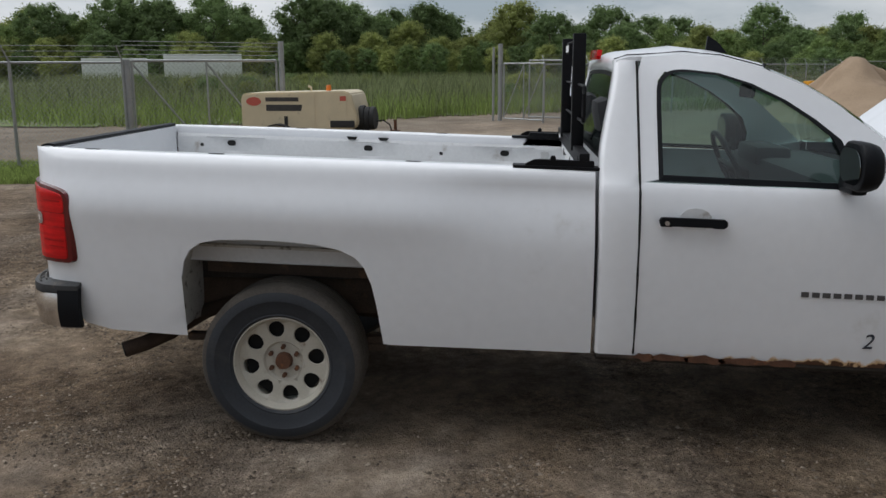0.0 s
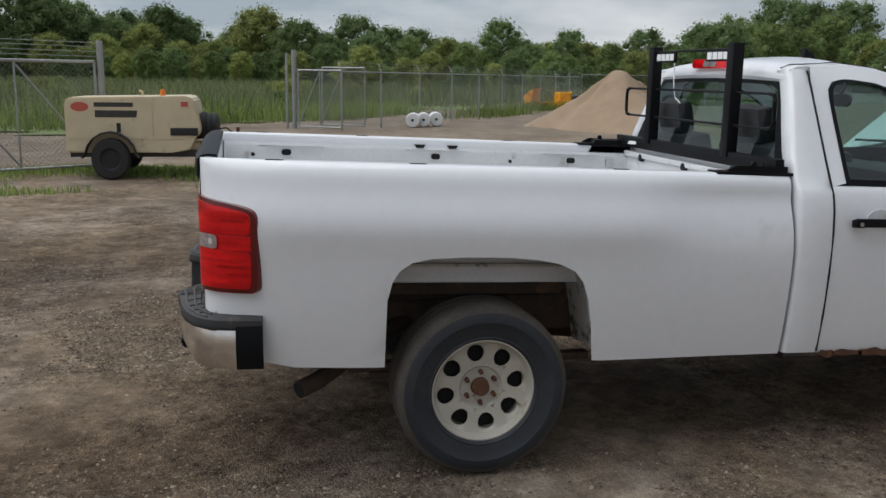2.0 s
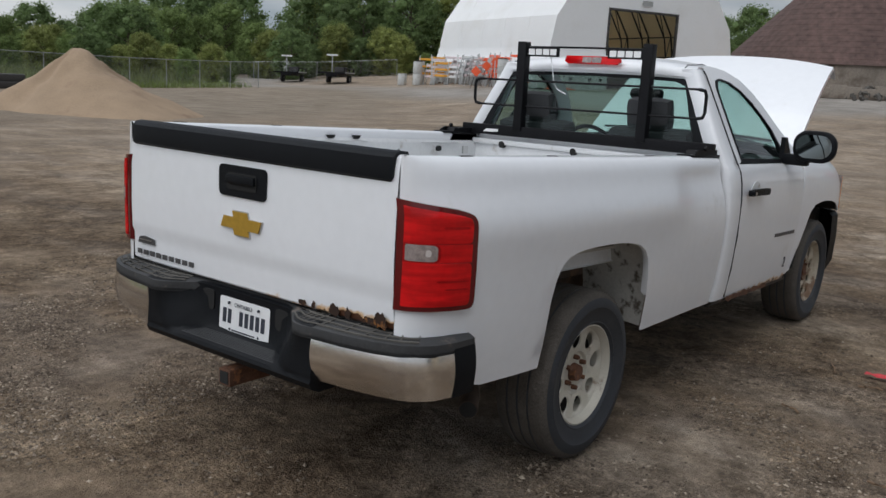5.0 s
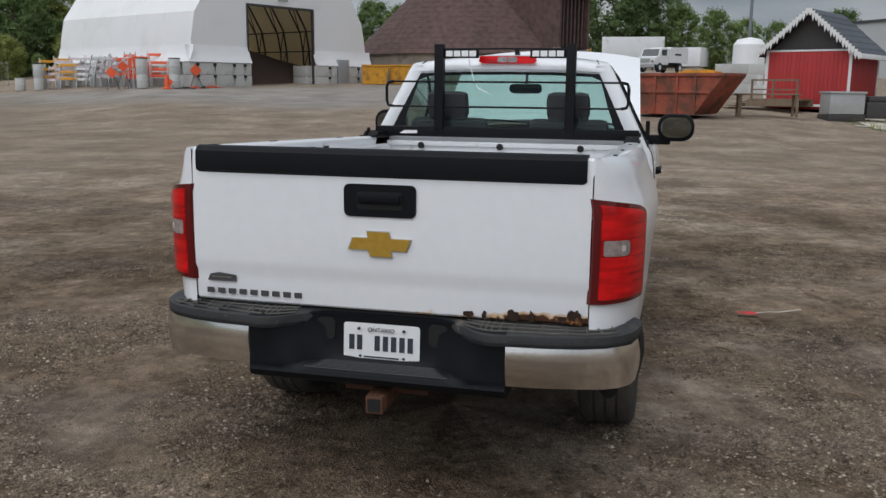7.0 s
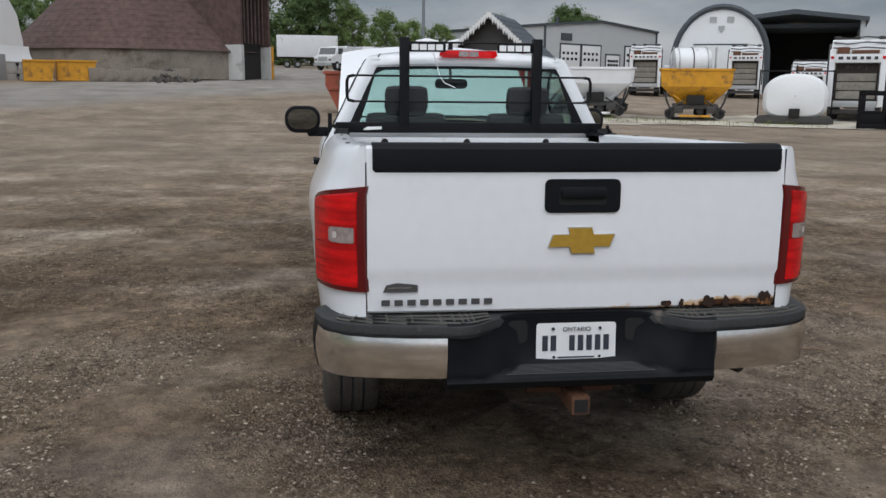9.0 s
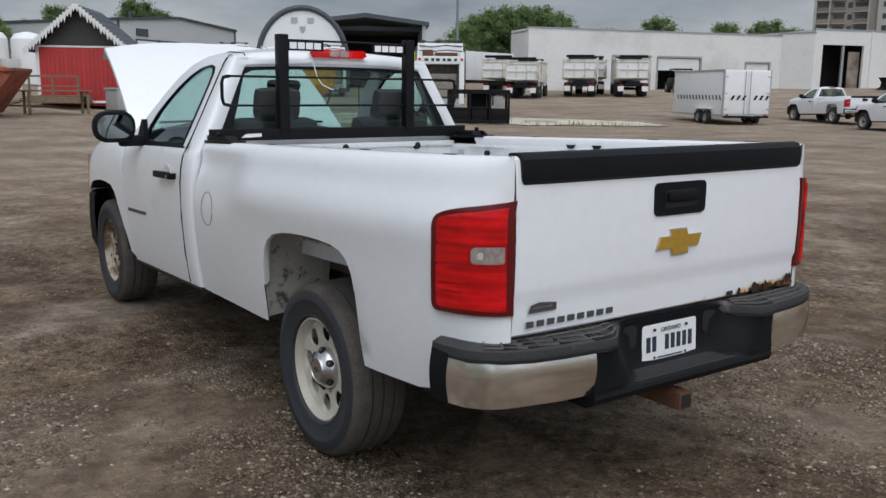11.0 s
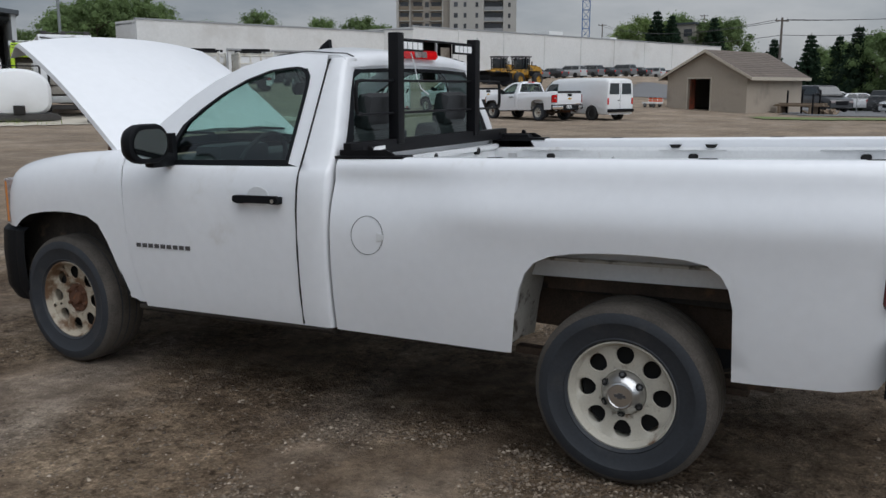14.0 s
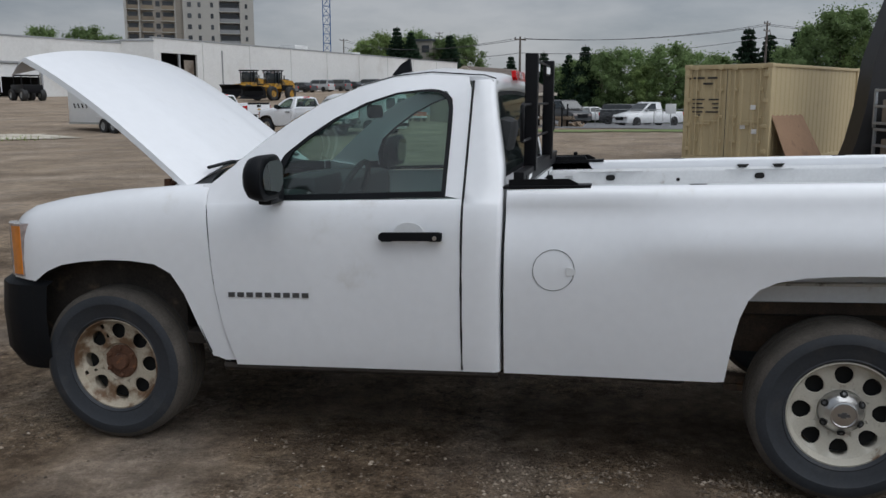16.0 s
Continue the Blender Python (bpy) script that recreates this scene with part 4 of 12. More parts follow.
    for s in (1, -1):
        bm = bmesh.new()
        prism(bm, rounded(0.075, 0.085, 0.02), (-1.146, s * 0.225, 0.70), (0, -1, 0), (0, 0, 1), (-0.012, 0, 0))
        part("plate_lamp", bm, M_SEAM, body)
        bm = bmesh.new()
        rod(bm, (-1.17, s * 0.345, 0.655), (-1.20, s * 0.338, 0.655), 0.020, n=14)
        part("bumper_plug", bm, M_BLACK_WORN, body)
    bm = bmesh.new()
    box(bm, -1.25, -0.85, -0.034, 0.034, 0.405, 0.473, 0.004)
    box(bm, -1.08, -1.0, -0.42, 0.42, 0.46, 0.52, 0.006)
    box(bm, -1.10, -0.92, -0.17, 0.17, 0.44, 0.50, 0.006)
    hit = part("tow_hitch", bm, M_RUST, truck, "rusty receiver hitch")
    bm = bmesh.new()
    box(bm, -1.253, -1.2, -0.025, 0.025, 0.414, 0.464)
    part("hitch_socket", bm, M_SEAM, hit)


def tailgate(truck, detail=True):
    t = bmesh.new()
    rows = []
    for i in range(33):
        y = -0.777 + 1.554 * i / 32
        e = abs(y) / 0.772
        row = []
        for z in (0.742, 0.75, 0.79, 0.83, 0.862, 0.885, 0.92, 0.98, 1.04, 1.1, 1.16, 1.22, 1.27, 1.31, 1.335, 1.345):
            x = -1.146 - 0.012 * (1 - e ** 6)
            x += along([(0.742, 0.012), (0.75, 0.004), (0.83, 0.0), (0.865, 0.0), (0.885, -0.007), (1.0, -0.010), (1.2, -0.006), (1.3, 0.0), (1.335, 0.008), (1.345, 0.022)], z)
            row.append((x, y, z))
        row += [(-1.10, y, 1.3455), (-1.085, y, 1.34)]
        rows.append(row)
    sheet(t, rows)
    box(t, -1.125, -1.085, -0.772, 0.772, 0.745, 1.338)
    gate = part("tailgate", raked(t), M_TAILGATE, truck, "white tailgate rusted through along its lower edge")
    bm = bmesh.new()
    rows = []
    for i in range(29):
        y = -0.757 + 1.514 * i / 28
        x = -1.146 - 0.012 * (1 - (abs(y) / 0.772) ** 6)
        k = 0.006 * smooth(0.757, 0.72, abs(y))
        rows.append([(x - 0.004, y * 0.985, 1.252), (x - 0.010 - k, y, 1.262), (x - 0.012 - k, y, 1.30), (x - 0.008 - k, y, 1.335), (x + 0.004, y, 1.350), (x + 0.03, y, 1.357),
                     (-1.085, y, 1.355), (-1.078, y, 1.345)])
    sheet(bm, rows)
    for s in (0, -1):
        bm.faces.new([bm.verts.new(p) for p in rows[s]])
    bmesh.ops.remove_doubles(bm, verts=bm.verts, dist=0.0005)
    part("tailgate_cap", raked(bm), M_BLACK, gate, "black plastic cap along the tailgate top")
    bm = bmesh.new()
    prism(bm, rounded(0.28, 0.122, 0.022), (-1.160, 0, 1.167), (0, -1, 0), (0, 0, 1), (-0.012, 0, 0))
    bez = part("handle_bezel", raked(bm), M_BLACK, gate, "black plastic handle bezel")
    if detail:
        bm = bmesh.new()
        prism(bm, rounded(0.175, 0.066, 0.012), (-1.1725, 0, 1.167), (0, -1, 0), (0, 0, 1), (-0.002, 0, 0))
        part("handle_recess", raked(bm), M_SEAM, bez)
        bm = bmesh.new()
        box(bm, -1.188, -1.17, -0.083, 0.083, 1.160, 1.192, 0.006)
        part("latch_handle", raked(bm), M_BLACK, bez)
    bm = bmesh.new()
    tie = [(-0.121, -0.022), (-0.044, -0.022), (-0.036, -0.046), (0.050, -0.046), (0.044, -0.022), (0.104, -0.022), (0.121, 0.022), (0.044, 0.022), (0.036, 0.046), (-0.050, 0.046),
           (-0.044, 0.022), (-0.104, 0.022)]
    prism(bm, tie, (-1.166, 0, 1.004), (0, -1, 0), (0, 0, 1), (-0.012, 0, 0))
    em = part("emblem", raked(bm), M_GOLD, gate, "plain gold emblem")
    bm = bmesh.new()
    prism(bm, [(a * 1.035, b * 1.09) for a, b in tie], (-1.166, 0, 1.004), (0, -1, 0), (0, 0, 1), (-0.008, 0, 0))
    part("emblem_edge", raked(bm), M_CAP, em, "bright edge of the emblem")
    if detail:
        bars(gate, "letter_bar", M_LETTER, 9, (-1.157, 0.727, 0.772), (0, -1, 0), (0, 0, 1), (-0.004, 0, 0), 0.42, 0.021, 0.35)
        rh = random.Random(4)
        for yc, w, h in ((-0.345, 0.042, 0.028), (-0.40, 0.018, 0.028), (-0.51, 0.052, 0.040), (-0.575, 0.030, 0.042), (-0.68, 0.06, 0.030), (-0.735, 0.050, 0.062)):
            bm = bmesh.new()
            o = []
            for t in range(14):
                a = 2 * math.pi * t / 14
                k = rh.uniform(0.55, 1.1)
                o.append((w * 0.6 * k * math.cos(a), max(-0.006, h * 0.4 + h * 0.6 * k * math.sin(a))))
            prism(bm, o, (-1.1605, yc, 0.748), (0, -1, 0), (0, 0, 1), (-0.0015, 0, 0))
            part("rust_hole", raked(bm), M_RUST_DARK, gate, "dark rusted-through hole")
        bm = bmesh.new()
        prism(bm, [(0, 0), (0.125, 0), (0.125, 0.026), (0.05, 0.034), (0.012, 0.026)], (-1.160, 0.722, 0.822), (0, -1, 0), (0, 0, 1), (-0.002, 0, 0))
        st = part("dealer_sticker", raked(bm), M_LETTER, gate, "small dark sticker")
        bm = bmesh.new()
        prism(bm, [(0, 0), (0.085, 0), (0.085, 0.004), (0, 0.004)], (-1.1625, 0.704, 0.836), (0, -1, 0), (0, 0, 1), (-0.001, 0, 0))
        part("sticker_line", raked(bm), M_CAP, st)


def headache_rack(truck):
    bm = bmesh.new()
    box(bm, 1.355, 1.40, -0.86, 0.86, 1.300, 1.365, 0.004)
    rack = part("headache_rack", bm, M_RACK, truck, "black steel headache rack with two posts")
    for s in (1, -1):
        bm = bmesh.new()
        box(bm, 1.345, 1.405, s * 0.425 - 0.030, s * 0.425 + 0.030, 1.34, 1.893, 0.005)
        part("post", bm, M_RACK, rack)
        bm = bmesh.new()
        box(bm, 1.02, 1.425, s * 0.825 - 0.045, s * 0.825 + 0.045, 1.302, 1.316, 0.003, m=Matrix.Translation((0, 0, 0.036)) @ Matrix.Rotation(0.034, 4, "Y"))
        prism(bm, [(1.10, -0.02), (1.42, -0.02), (1.42, 0.065), (1.16, 0.065), (1.12, 0.045)], (0, s * 0.862, 1.315), (1, 0, -0.034), (0, 0, 1), (0, -0.012 * s, 0))
        prism(bm, [(1.13, -0.02), (1.42, -0.02), (1.42, 0.06), (1.18, 0.06)], (0, s * 0.82 - 0.035, 1.315), (1, 0, -0.034), (0, 0, 1), (0, 0.07, 0))
        part("rail_bracket", bm, M_RACK, rack)
        bm = bmesh.new()
        rod(bm, (1.24, s * 0.86, 1.345), (1.24, s * 0.875, 1.345), 0.014, n=6)
        part("bolt", bm, M_RACK, rack)
        bm = bmesh.new()
        rod(bm, (1.37, s * 0.76, 1.335), (1.352, s * 0.76, 1.335), 0.012, n=6)
        part("bolt", bm, M_RACK, rack)
        bm = bmesh.new()
        y0, y1 = (0.395, 0.165) if s > 0 else (-0.165, -0.395)
        box(bm, 1.365, 1.375, y1, y0, 1.805, 1.860, 0.002)
        sign = part("sign_plate", bm, M_RACK, rack)
        bars(sign, "letter_bar", M_WHITE_INK, 4, (1.364, y0 - 0.014, 1.815), (0, -1, 0), (0, 0, 1), (-0.002, 0, 0), 0.206, 0.036, 0.16, False)
    for z in (1.655, 1.495):
        bm = bmesh.new()
        pipe(bm, [(1.375, -0.395 - 0.36 * i / 4 if i < 5 else 0, z) for i in range(5)], 0.0065)
        pipe(bm, [(1.375, -0.395 + 0.79 * i / 4, z) for i in range(5)], 0.0065)
        pipe(bm, [(1.375, 0.395 + 0.36 * i / 4, z) for i in range(5)], 0.0065)
        part("cross_wire", bm, M_RACK, rack)
    for s in (1, -1):
        bm = bmesh.new()
        pipe(bm, [(1.375, s * 0.74, 1.655), (1.375, s * 0.775, 1.648), (1.375, s * 0.785, 1.62), (1.375, s * 0.785, 1.53), (1.375, s * 0.775, 1.502), (1.375, s * 0.74, 1.495)], 0.010)
        part("end_loop", bm, M_RACK, rack)
    bm = bmesh.new()
    pipe(bm, [(1.372, -0.40, 1.862), (1.372, 0, 1.864), (1.372, 0.40, 1.862)], 0.006)
    part("top_wire", bm, M_RACK, rack)
    bm = bmesh.new()
    prism(bm, [(0, 0), (0.03, 0.02), (0.12, 0.022), (0.12, 0.004), (0.05, 0)], (1.353, 0.69, 1.318), (0, -1, 0), (0, 0, 1), (-0.002, 0, 0))
    part("sticker", bm, M_WHITE_INK, rack, "small white sticker")
    bm = bmesh.new()
    pipe(bm, [(1.40, 0.24, 1.80), (1.39, 0.22, 1.74), (1.385, 0.20, 1.66), (1.38, 0.17, 1.615), (1.375, 0.10, 1.585)], 0.003, 6)
    part("loose_wire", bm, M_PAINT, rack, "loose thin grey wire")


def floor_pan():
    bm = bmesh.new()
    box(bm, 1.46, 3.0, -0.86, 0.86, 0.50, 0.56, 0.01)
    box(bm, 0.62, 1.48, 0.52, 0.80, 0.42, 0.72, 0.05)
    box(bm, -1.05, 1.50, -0.60, 0.60, 0.72, 0.80)
    return bm


def build_pickup(truck, detail=True, hood_angle=43.0):
    # bed
    for s in (1, -1):
        bm = bmesh.new()
        sheet(bm, bed_side_rows(s))
        side = part("bed_side", raked(bm), M_PAINT, truck, "white bed side with a flared shoulder", angle=50)
        bm = bmesh.new()
        lip = [Vector((x, s * (along(BED_PLAN, x) - along(INSET, z)), z)) for x, z in ARCH_REAR[1:-1]]
        rows = [[p, p + Vector((0, -0.012 * s, -0.004)), p + Vector((0, -0.03 * s, 0.012))] for p in lip]
        sheet(bm, rows)
        part("arch_lip", raked(bm), M_PAINT, side)
        bm = bmesh.new()
        cx, cz = 0.02, 0.62
        rows = []
        for x, z in ARCH_REAR:
            o = Vector((x - cx, 0, z - cz)).normalized() * 0.035
            o.z = max(o.z, 0.012)
            y = along(BED_PLAN, x) - max(0.035, along(INSET, z) + 0.018)
            rows.append([Vector((x + o.x, s * (y + (0.60 - y) * j / 4), z + o.z + 0.01 * math.sin(j))) for j in range(5)])
        sheet(bm, rows)
        top = rows[4:12]
        sheet(bm, [[r[4], Vector((r[4].x, r[4].y, 0.86))] for r in top])
        hous = part("wheel_housing", raked(bm), M_PAINT_DIRTY, truck, "dusty white inner wheel housing")
        if detail:
            bm = bmesh.new()
            box(bm, -0.40, 0.42, min(s * 0.62, s * 0.80), max(s * 0.62, s * 0.80), 0.905, 0.917, 0.003)
            part("housing_flange", raked(bm), M_PAINT_DIRTY, hous, "dirty folded steel flange")
            bm = bmesh.new()
            box(bm, -0.43, 0.45, min(s * 0.605, s * 0.62), max(s * 0.605, s * 0.62), 0.74, 0.93, 0.004)
            inner = part("inner_panel", raked(bm), M_FRAME, hous, "brown rusty inner panel")
            for xh in (-0.22, 0.05, 0.30):
                bm = bmesh.new()
                rod(bm, (xh, s * 0.619, 0.83 - RAKE * xh), (xh, s * 0.623, 0.83 - RAKE * xh), 0.018, n=12)
                part("panel_hole", bm, M_SEAM, inner)
        tail_light(truck, s, detail)
        bm = bmesh.new()
        rows = []
        for i in range(27):
            x = -1.08 + 2.48 * i / 26
            dent = 0.0
            for c in (-0.73, 0.155, 1.02):
                dent = max(dent, smooth(0.17, 0.12, abs(x - c)))
            rows.append([(x, s * 0.785, 1.295), (x, s * (0.775 + 0.0 * dent), 1.28), (x, s * (0.772 + 0.018 * dent), 1.27), (x, s * (0.772 + 0.018 * dent), 1.19), (x, s * 0.772, 1.17),
                         (x, s * 0.768, 1.02), (x, s * 0.76, 0.83)])
        sheet(bm, rows)
        wall = part("bed_wall", raked(bm), M_BED, truck)
        for c in (-0.73, 0.155, 1.02):
            bm = bmesh.new()
            prism(bm, rounded(0.055, 0.034, 0.016), (c, s * 0.788, 1.240), (1, 0, 0), (0, 0, 1), (0, -0.004 * s, 0))
            part("tie_down_hole", raked(bm), M_SEAM, wall, "dark oval tie-down hole")
            for o in (-0.10, 0.10) if c == 0.155 else ():
                bm = bmesh.new()
                prism(bm, [(-0.035, 0), (0.035, 0), (0.02, -0.02), (-0.02, -0.02)], (c + o, s * 0.776, 1.310), (1, 0, 0), (0, 0, 1), (0, -0.006 * s, 0))
                part("stake_slot", raked(bm), M_SEAM, wall)
        for c in (-0.92, 0.62):
            bm = bmesh.new()
            prism(bm, rounded(0.022, 0.022, 0.01), (c, s * 0.776, 1.225), (1, 0, 0), (0, 0, 1), (0, -0.004 * s, 0))
            part("drain_hole", raked(bm), M_SEAM, wall)
        for c in (-0.86, -0.28, 0.62):
            bm = bmesh.new()
            prism(bm, rounded(0.07, 0.016, 0.006), (c, s * 0.835, RAIL_TOP + 0.0005), (1, 0, 0), (0, 1, 0), (0, 0, 0.003))
            part("rail_slot", raked(bm), M_SEAM, side)
        bm = bmesh.new()
        prism(bm, rounded(0.05, 0.05, 0.006), (1.27, s * 0.771, 1.235), (1, 0, 0), (0, 0, 1), (0, -0.012 * s, 0))
        part("cleat", raked(bm), M_CAP, wall)
    bm = bmesh.new()
    rows = []
    for i in range(57):
        y = -0.77 + 1.54 * i / 56
        z = 0.83 + 0.012 * (1 if i % 4 in (1, 2) else 0)
        rows.append([(-1.085, y, z), (0.2, y, z), (1.40, y, z)])
    sheet(bm, rows)
    part("bed_floor", raked(bm), M_BED, truck, "ribbed white bed floor", angle=20)
    bm = bmesh.new()
    box(bm, 1.395, 1.425, -0.86, 0.86, 0.62, 1.315, 0.008)
    box(bm, 1.375, 1.41, -0.80, 0.80, 1.285, 1.318, 0.006)
    bulk = part("bed_bulkhead", raked(bm), M_BED, truck, "white bed front wall")
    for y in (-0.50, 0.02, 0.55):
        bm = bmesh.new()
        rod(bm, (1.372, y, 1.288), (1.396, y, 1.288), 0.022, n=14)
        part("plug", raked(bm), M_SEAM, bulk)
    tailgate(truck, detail)
    rear_bumper(truck, detail)

    # cab
    for s in (1, -1):
        bm = bmesh.new()
        zs = [0.52, 0.56, 0.62, 0.72, 0.85, 0.98, 1.1, 1.18, 1.24, 1.275, 1.295, 1.31, 1.36, 1.45, 1.55, 1.65, 1.74, 1.79, 1.82]
        rows = []
        for z in zs:
            lean = 0.075 * smooth(1.33, 1.83, z)
            dz = 0.025 * smooth(1.7, 1.83, z)
            y = cab_y(1.6, z)
            rows.append([(1.440 + lean, s * (y - 0.085), z - dz * 0.3), (1.441 + lean, s * (y - 0.03), z), (1.446 + lean, s * (y - 0.010), z), (1.462 + lean, s * y, z), (1.55 + lean * 0.4, s * y, z), (1.611, s * y, z)])
        shell(bm, rows, (0.012, -0.018 * s, 0))
        part("cab_corner", raked(bm), M_PAINT, truck, "white rear cab corner", angle=50)
        bm = bmesh.new()
        pipe(bm, [(1.6135, s * (cab_y(1.6, z) + 0.0005), z) for z in (0.53, 0.7, 0.9, 1.1, 1.2, 1.26, 1.3, 1.4, 1.5, 1.6, 1.7, 1.79, 1.815)], 0.0055, 6)
        part("door_gap", raked(bm), M_SEAM, truck)
        # door
        bm = bmesh.new()
        front = [(0.50, 2.705), (0.56, 2.715), (0.7, 2.755), (0.85, 2.785), (1.0, 2.80), (1.15, 2.81), (1.25, 2.82), (1.30, 2.835)]
        zs = [0.52, 0.55, 0.60, 0.68, 0.78, 0.9, 1.0, 1.1, 1.17, 1.22, 1.255, 1.28, 1.295, 1.303]
        rows = []
        for z in zs:
            xf = along(front, z)
            rows.append([(1.6165 + (xf - 1.6165) * i / 14, s * cab_y(1.6165 + (xf - 1.6165) * i / 14, z), z) for i in range(15)])
        shell(bm, rows, (0, -0.03 * s, 0))
        door = part("door", raked(bm), M_DOOR_R if s < 0 else M_PAINT, truck, "white front door with a black handle", angle=50)
        bm = bmesh.new()
        a, b = window_loop(WIN_OUT, s), window_loop(WIN_IN, s)
        mid = [p.lerp(q, 0.8) for p, q in zip(a, b)]
        inn = [q - Vector((0, 0.018 * s, 0)) for q in b]
        sheet(bm, [a, mid, b, inn])
        part("window_surround", raked(bm), M_PAINT, door, angle=50)
        bm = bmesh.new()
        shell(bm, [[(x, s * cab_y(x, z), z) for z in (1.296, 1.304 + 0.5 * max(0, x - 2.50) * 0.2, 1.312 + max(0, x - 2.52) * 0.2)] for x in (2.48, 2.56, 2.64, 2.72, 2.80, 2.87)], (0, -0.02 * s, 0))
        part("pillar_foot", raked(bm), M_PAINT, door, angle=50)
        bm = bmesh.new()
        loop = window_loop(WIN_PANE, s, 0.003)
        c = sum(loop, Vector()) / len(loop)
        big = [c + (p - c) * 1.022 for p in loop]
        small = [c + (p - c) * 0.945 for p in loop]
        loops = [big + big[:1], [p + Vector((0, 0.004 * s, 0)) for p in small] + [small[0] + Vector((0, 0.004 * s, 0))], [p - Vector((0, 0.02 * s, 0)) for p in small] + [small[0] - Vector((0, 0.02 * s, 0))]]
        sheet(bm, loops)
        part("window_seal", raked(bm), M_BLACK, door, "black rubber window seal")
        bm = bmesh.new()
        g = [p - Vector((0, 0.012 * s, 0)) for p in loop]
        bm.faces.new([bm.verts.new(p) for p in g])
        bmesh.ops.triangulate(bm, faces=bm.faces)
        pane = part("side_window", raked(bm), M_GLASS, door, "green-tinted side window")
        pane.visible_shadow = False
        bm = bmesh.new()
        y = cab_y(1.83, 1.14)
        prism(bm, rounded(0.285, 0.037, 0.016), (1.833, s * (y + 0.03), 1.149), (1, 0, 0), (0, 0, 1), (0, 0.018 * s, 0))
        for o in (-0.11, 0.11):
            box(bm, 1.833 + o - 0.025, 1.833 + o + 0.025, s * y - 0.01, s * (y + 0.035), 1.125, 1.16, 0.004)
        part("door_handle", raked(bm), M_BLACK, door, "black plastic pull handle")
        bm = bmesh.new()
        o = [(0.07 * math.cos(t * math.pi / 8), 0.052 * math.sin(t * math.pi / 8)) for t in range(16)]
        prism(bm, o, (1.85, s * (y - 0.002), 1.155), (1, 0, 0), (0, 0, 1), (0, 0.0035 * s, 0))
        part("handle_cup", raked(bm), M_BED, door)
        bm = bmesh.new()
        rod(bm, (1.722, s * (y + 0.048), 1.143), (1.722, s * (y + 0.0505), 1.143), 0.010, n=12)
        part("lock", raked(bm), M_CAP, door)
        if detail:
            if s > 0:
                bars(door, "letter_bar", M_LETTER, 9, (2.72, cab_y(2.5, 0.86) + 0.001, 0.860), (-1, 0, 0), (0, 0, 1), (0, 0.004, 0), 0.41, 0.022, 0.30)
            else:
                bars(door, "letter_bar", M_LETTER, 9, (2.315, -cab_y(2.5, 0.86) - 0.001, 0.838), (1, 0, 0), (0, 0, 1), (0, -0.004, 0), 0.41, 0.022, 0.30)
            if s < 0:
                cu = bpy.data.curves.new("fleet_figure", "FONT")
                cu.body, cu.size, cu.extrude, cu.shear = "2", 0.095, 0.001, 0.25
                word = new("fleet_figure", cu)
                me = bpy.data.meshes.new_from_object(word.evaluated_get(bpy.context.evaluated_depsgraph_get()))
                bpy.data.objects.remove(word)
                me.materials.clear()
                me.materials.append(M_INK)
                ob = new("fleet_figure", me)
                ob.parent = door
                ob.matrix_basis = pose(2.595, -cab_y(2.6, 0.66) - 0.0025, 0.525, 90, 0, 0)
        # mirror
        bm = bmesh.new()
        rows = []
        for x, k in ((2.425, 0.90), (2.43, 0.97), (2.44, 1.0), (2.475, 0.98), (2.505, 0.88), (2.525, 0.66), (2.532, 0.3)):
            o = rounded(0.262 * k, 0.200 * k, 0.086 * k, 6)
            rows.append([(x, s * (1.092 + a), 1.425 + b) for a, b in o] + [(x, s * (1.092 + o[0][0]), 1.425 + o[0][1])])
        sheet(bm, rows)
        bm.faces.new([bm.verts.new(p) for p in rows[-1][:-1]])
        bm.faces.new([bm.verts.new(p) for p in rows[0][:-1]])
        bmesh.ops.remove_doubles(bm, verts=bm.verts, dist=0.0005)
        box(bm, 2.445, 2.515, min(s * 0.90, s * 1.06), max(s * 0.90, s * 1.06), 1.298, 1.37, 0.02)
        prism(bm, [(2.46, 1.305), (2.60, 1.305), (2.60, 1.36), (2.50, 1.47), (2.47, 1.47)], (0, s * 0.905, 0), (1, 0, 0), (0, 0, 1), (0, -0.03 * s, 0))
        mir = part("wing_mirror", raked(bm), M_BLACK, truck, "black plastic wing mirror")
        bm = bmesh.new()
        prism(bm, rounded(0.216, 0.146, 0.068, 6), (2.420, s * 1.092, 1.425), (0, 1, 0), (-0.05, 0, 1), (-0.003, 0, 0))
        part("mirror_glass", raked(bm), M_MIRROR, mir, "mirror glass")
        # rocker
        bm = bmesh.new()
        shell(bm, [[(x, s * 0.895, 0.485), (x, s * 0.915, 0.505), (x, s * 0.91, 0.525)] for x in (1.45, 2.0, 2.5, 2.78)], (0, -0.05 * s, 0))
        sill = part("sill", raked(bm), M_UNDER, truck)
        if s < 0 and detail:
            rs = random.Random(9)
            for xc, w in ((1.66, 0.05), (1.78, 0.09), (1.93, 0.10), (2.10, 0.12), (2.27, 0.07)):
                bm = bmesh.new()
                prism(bm, [(w * math.cos(t * math.pi / 6) * rs.uniform(0.8, 1.1), 0.021 * math.sin(t * math.pi / 6) * rs.uniform(0.5, 1.2)) for t in range(12)], (xc, -0.932, 0.520), (1, 0, 0), (0, 0, 1), (0, -0.003, 0))
                part("rust_patch", raked(bm), M_RUST, sill, "flaking orange rust")

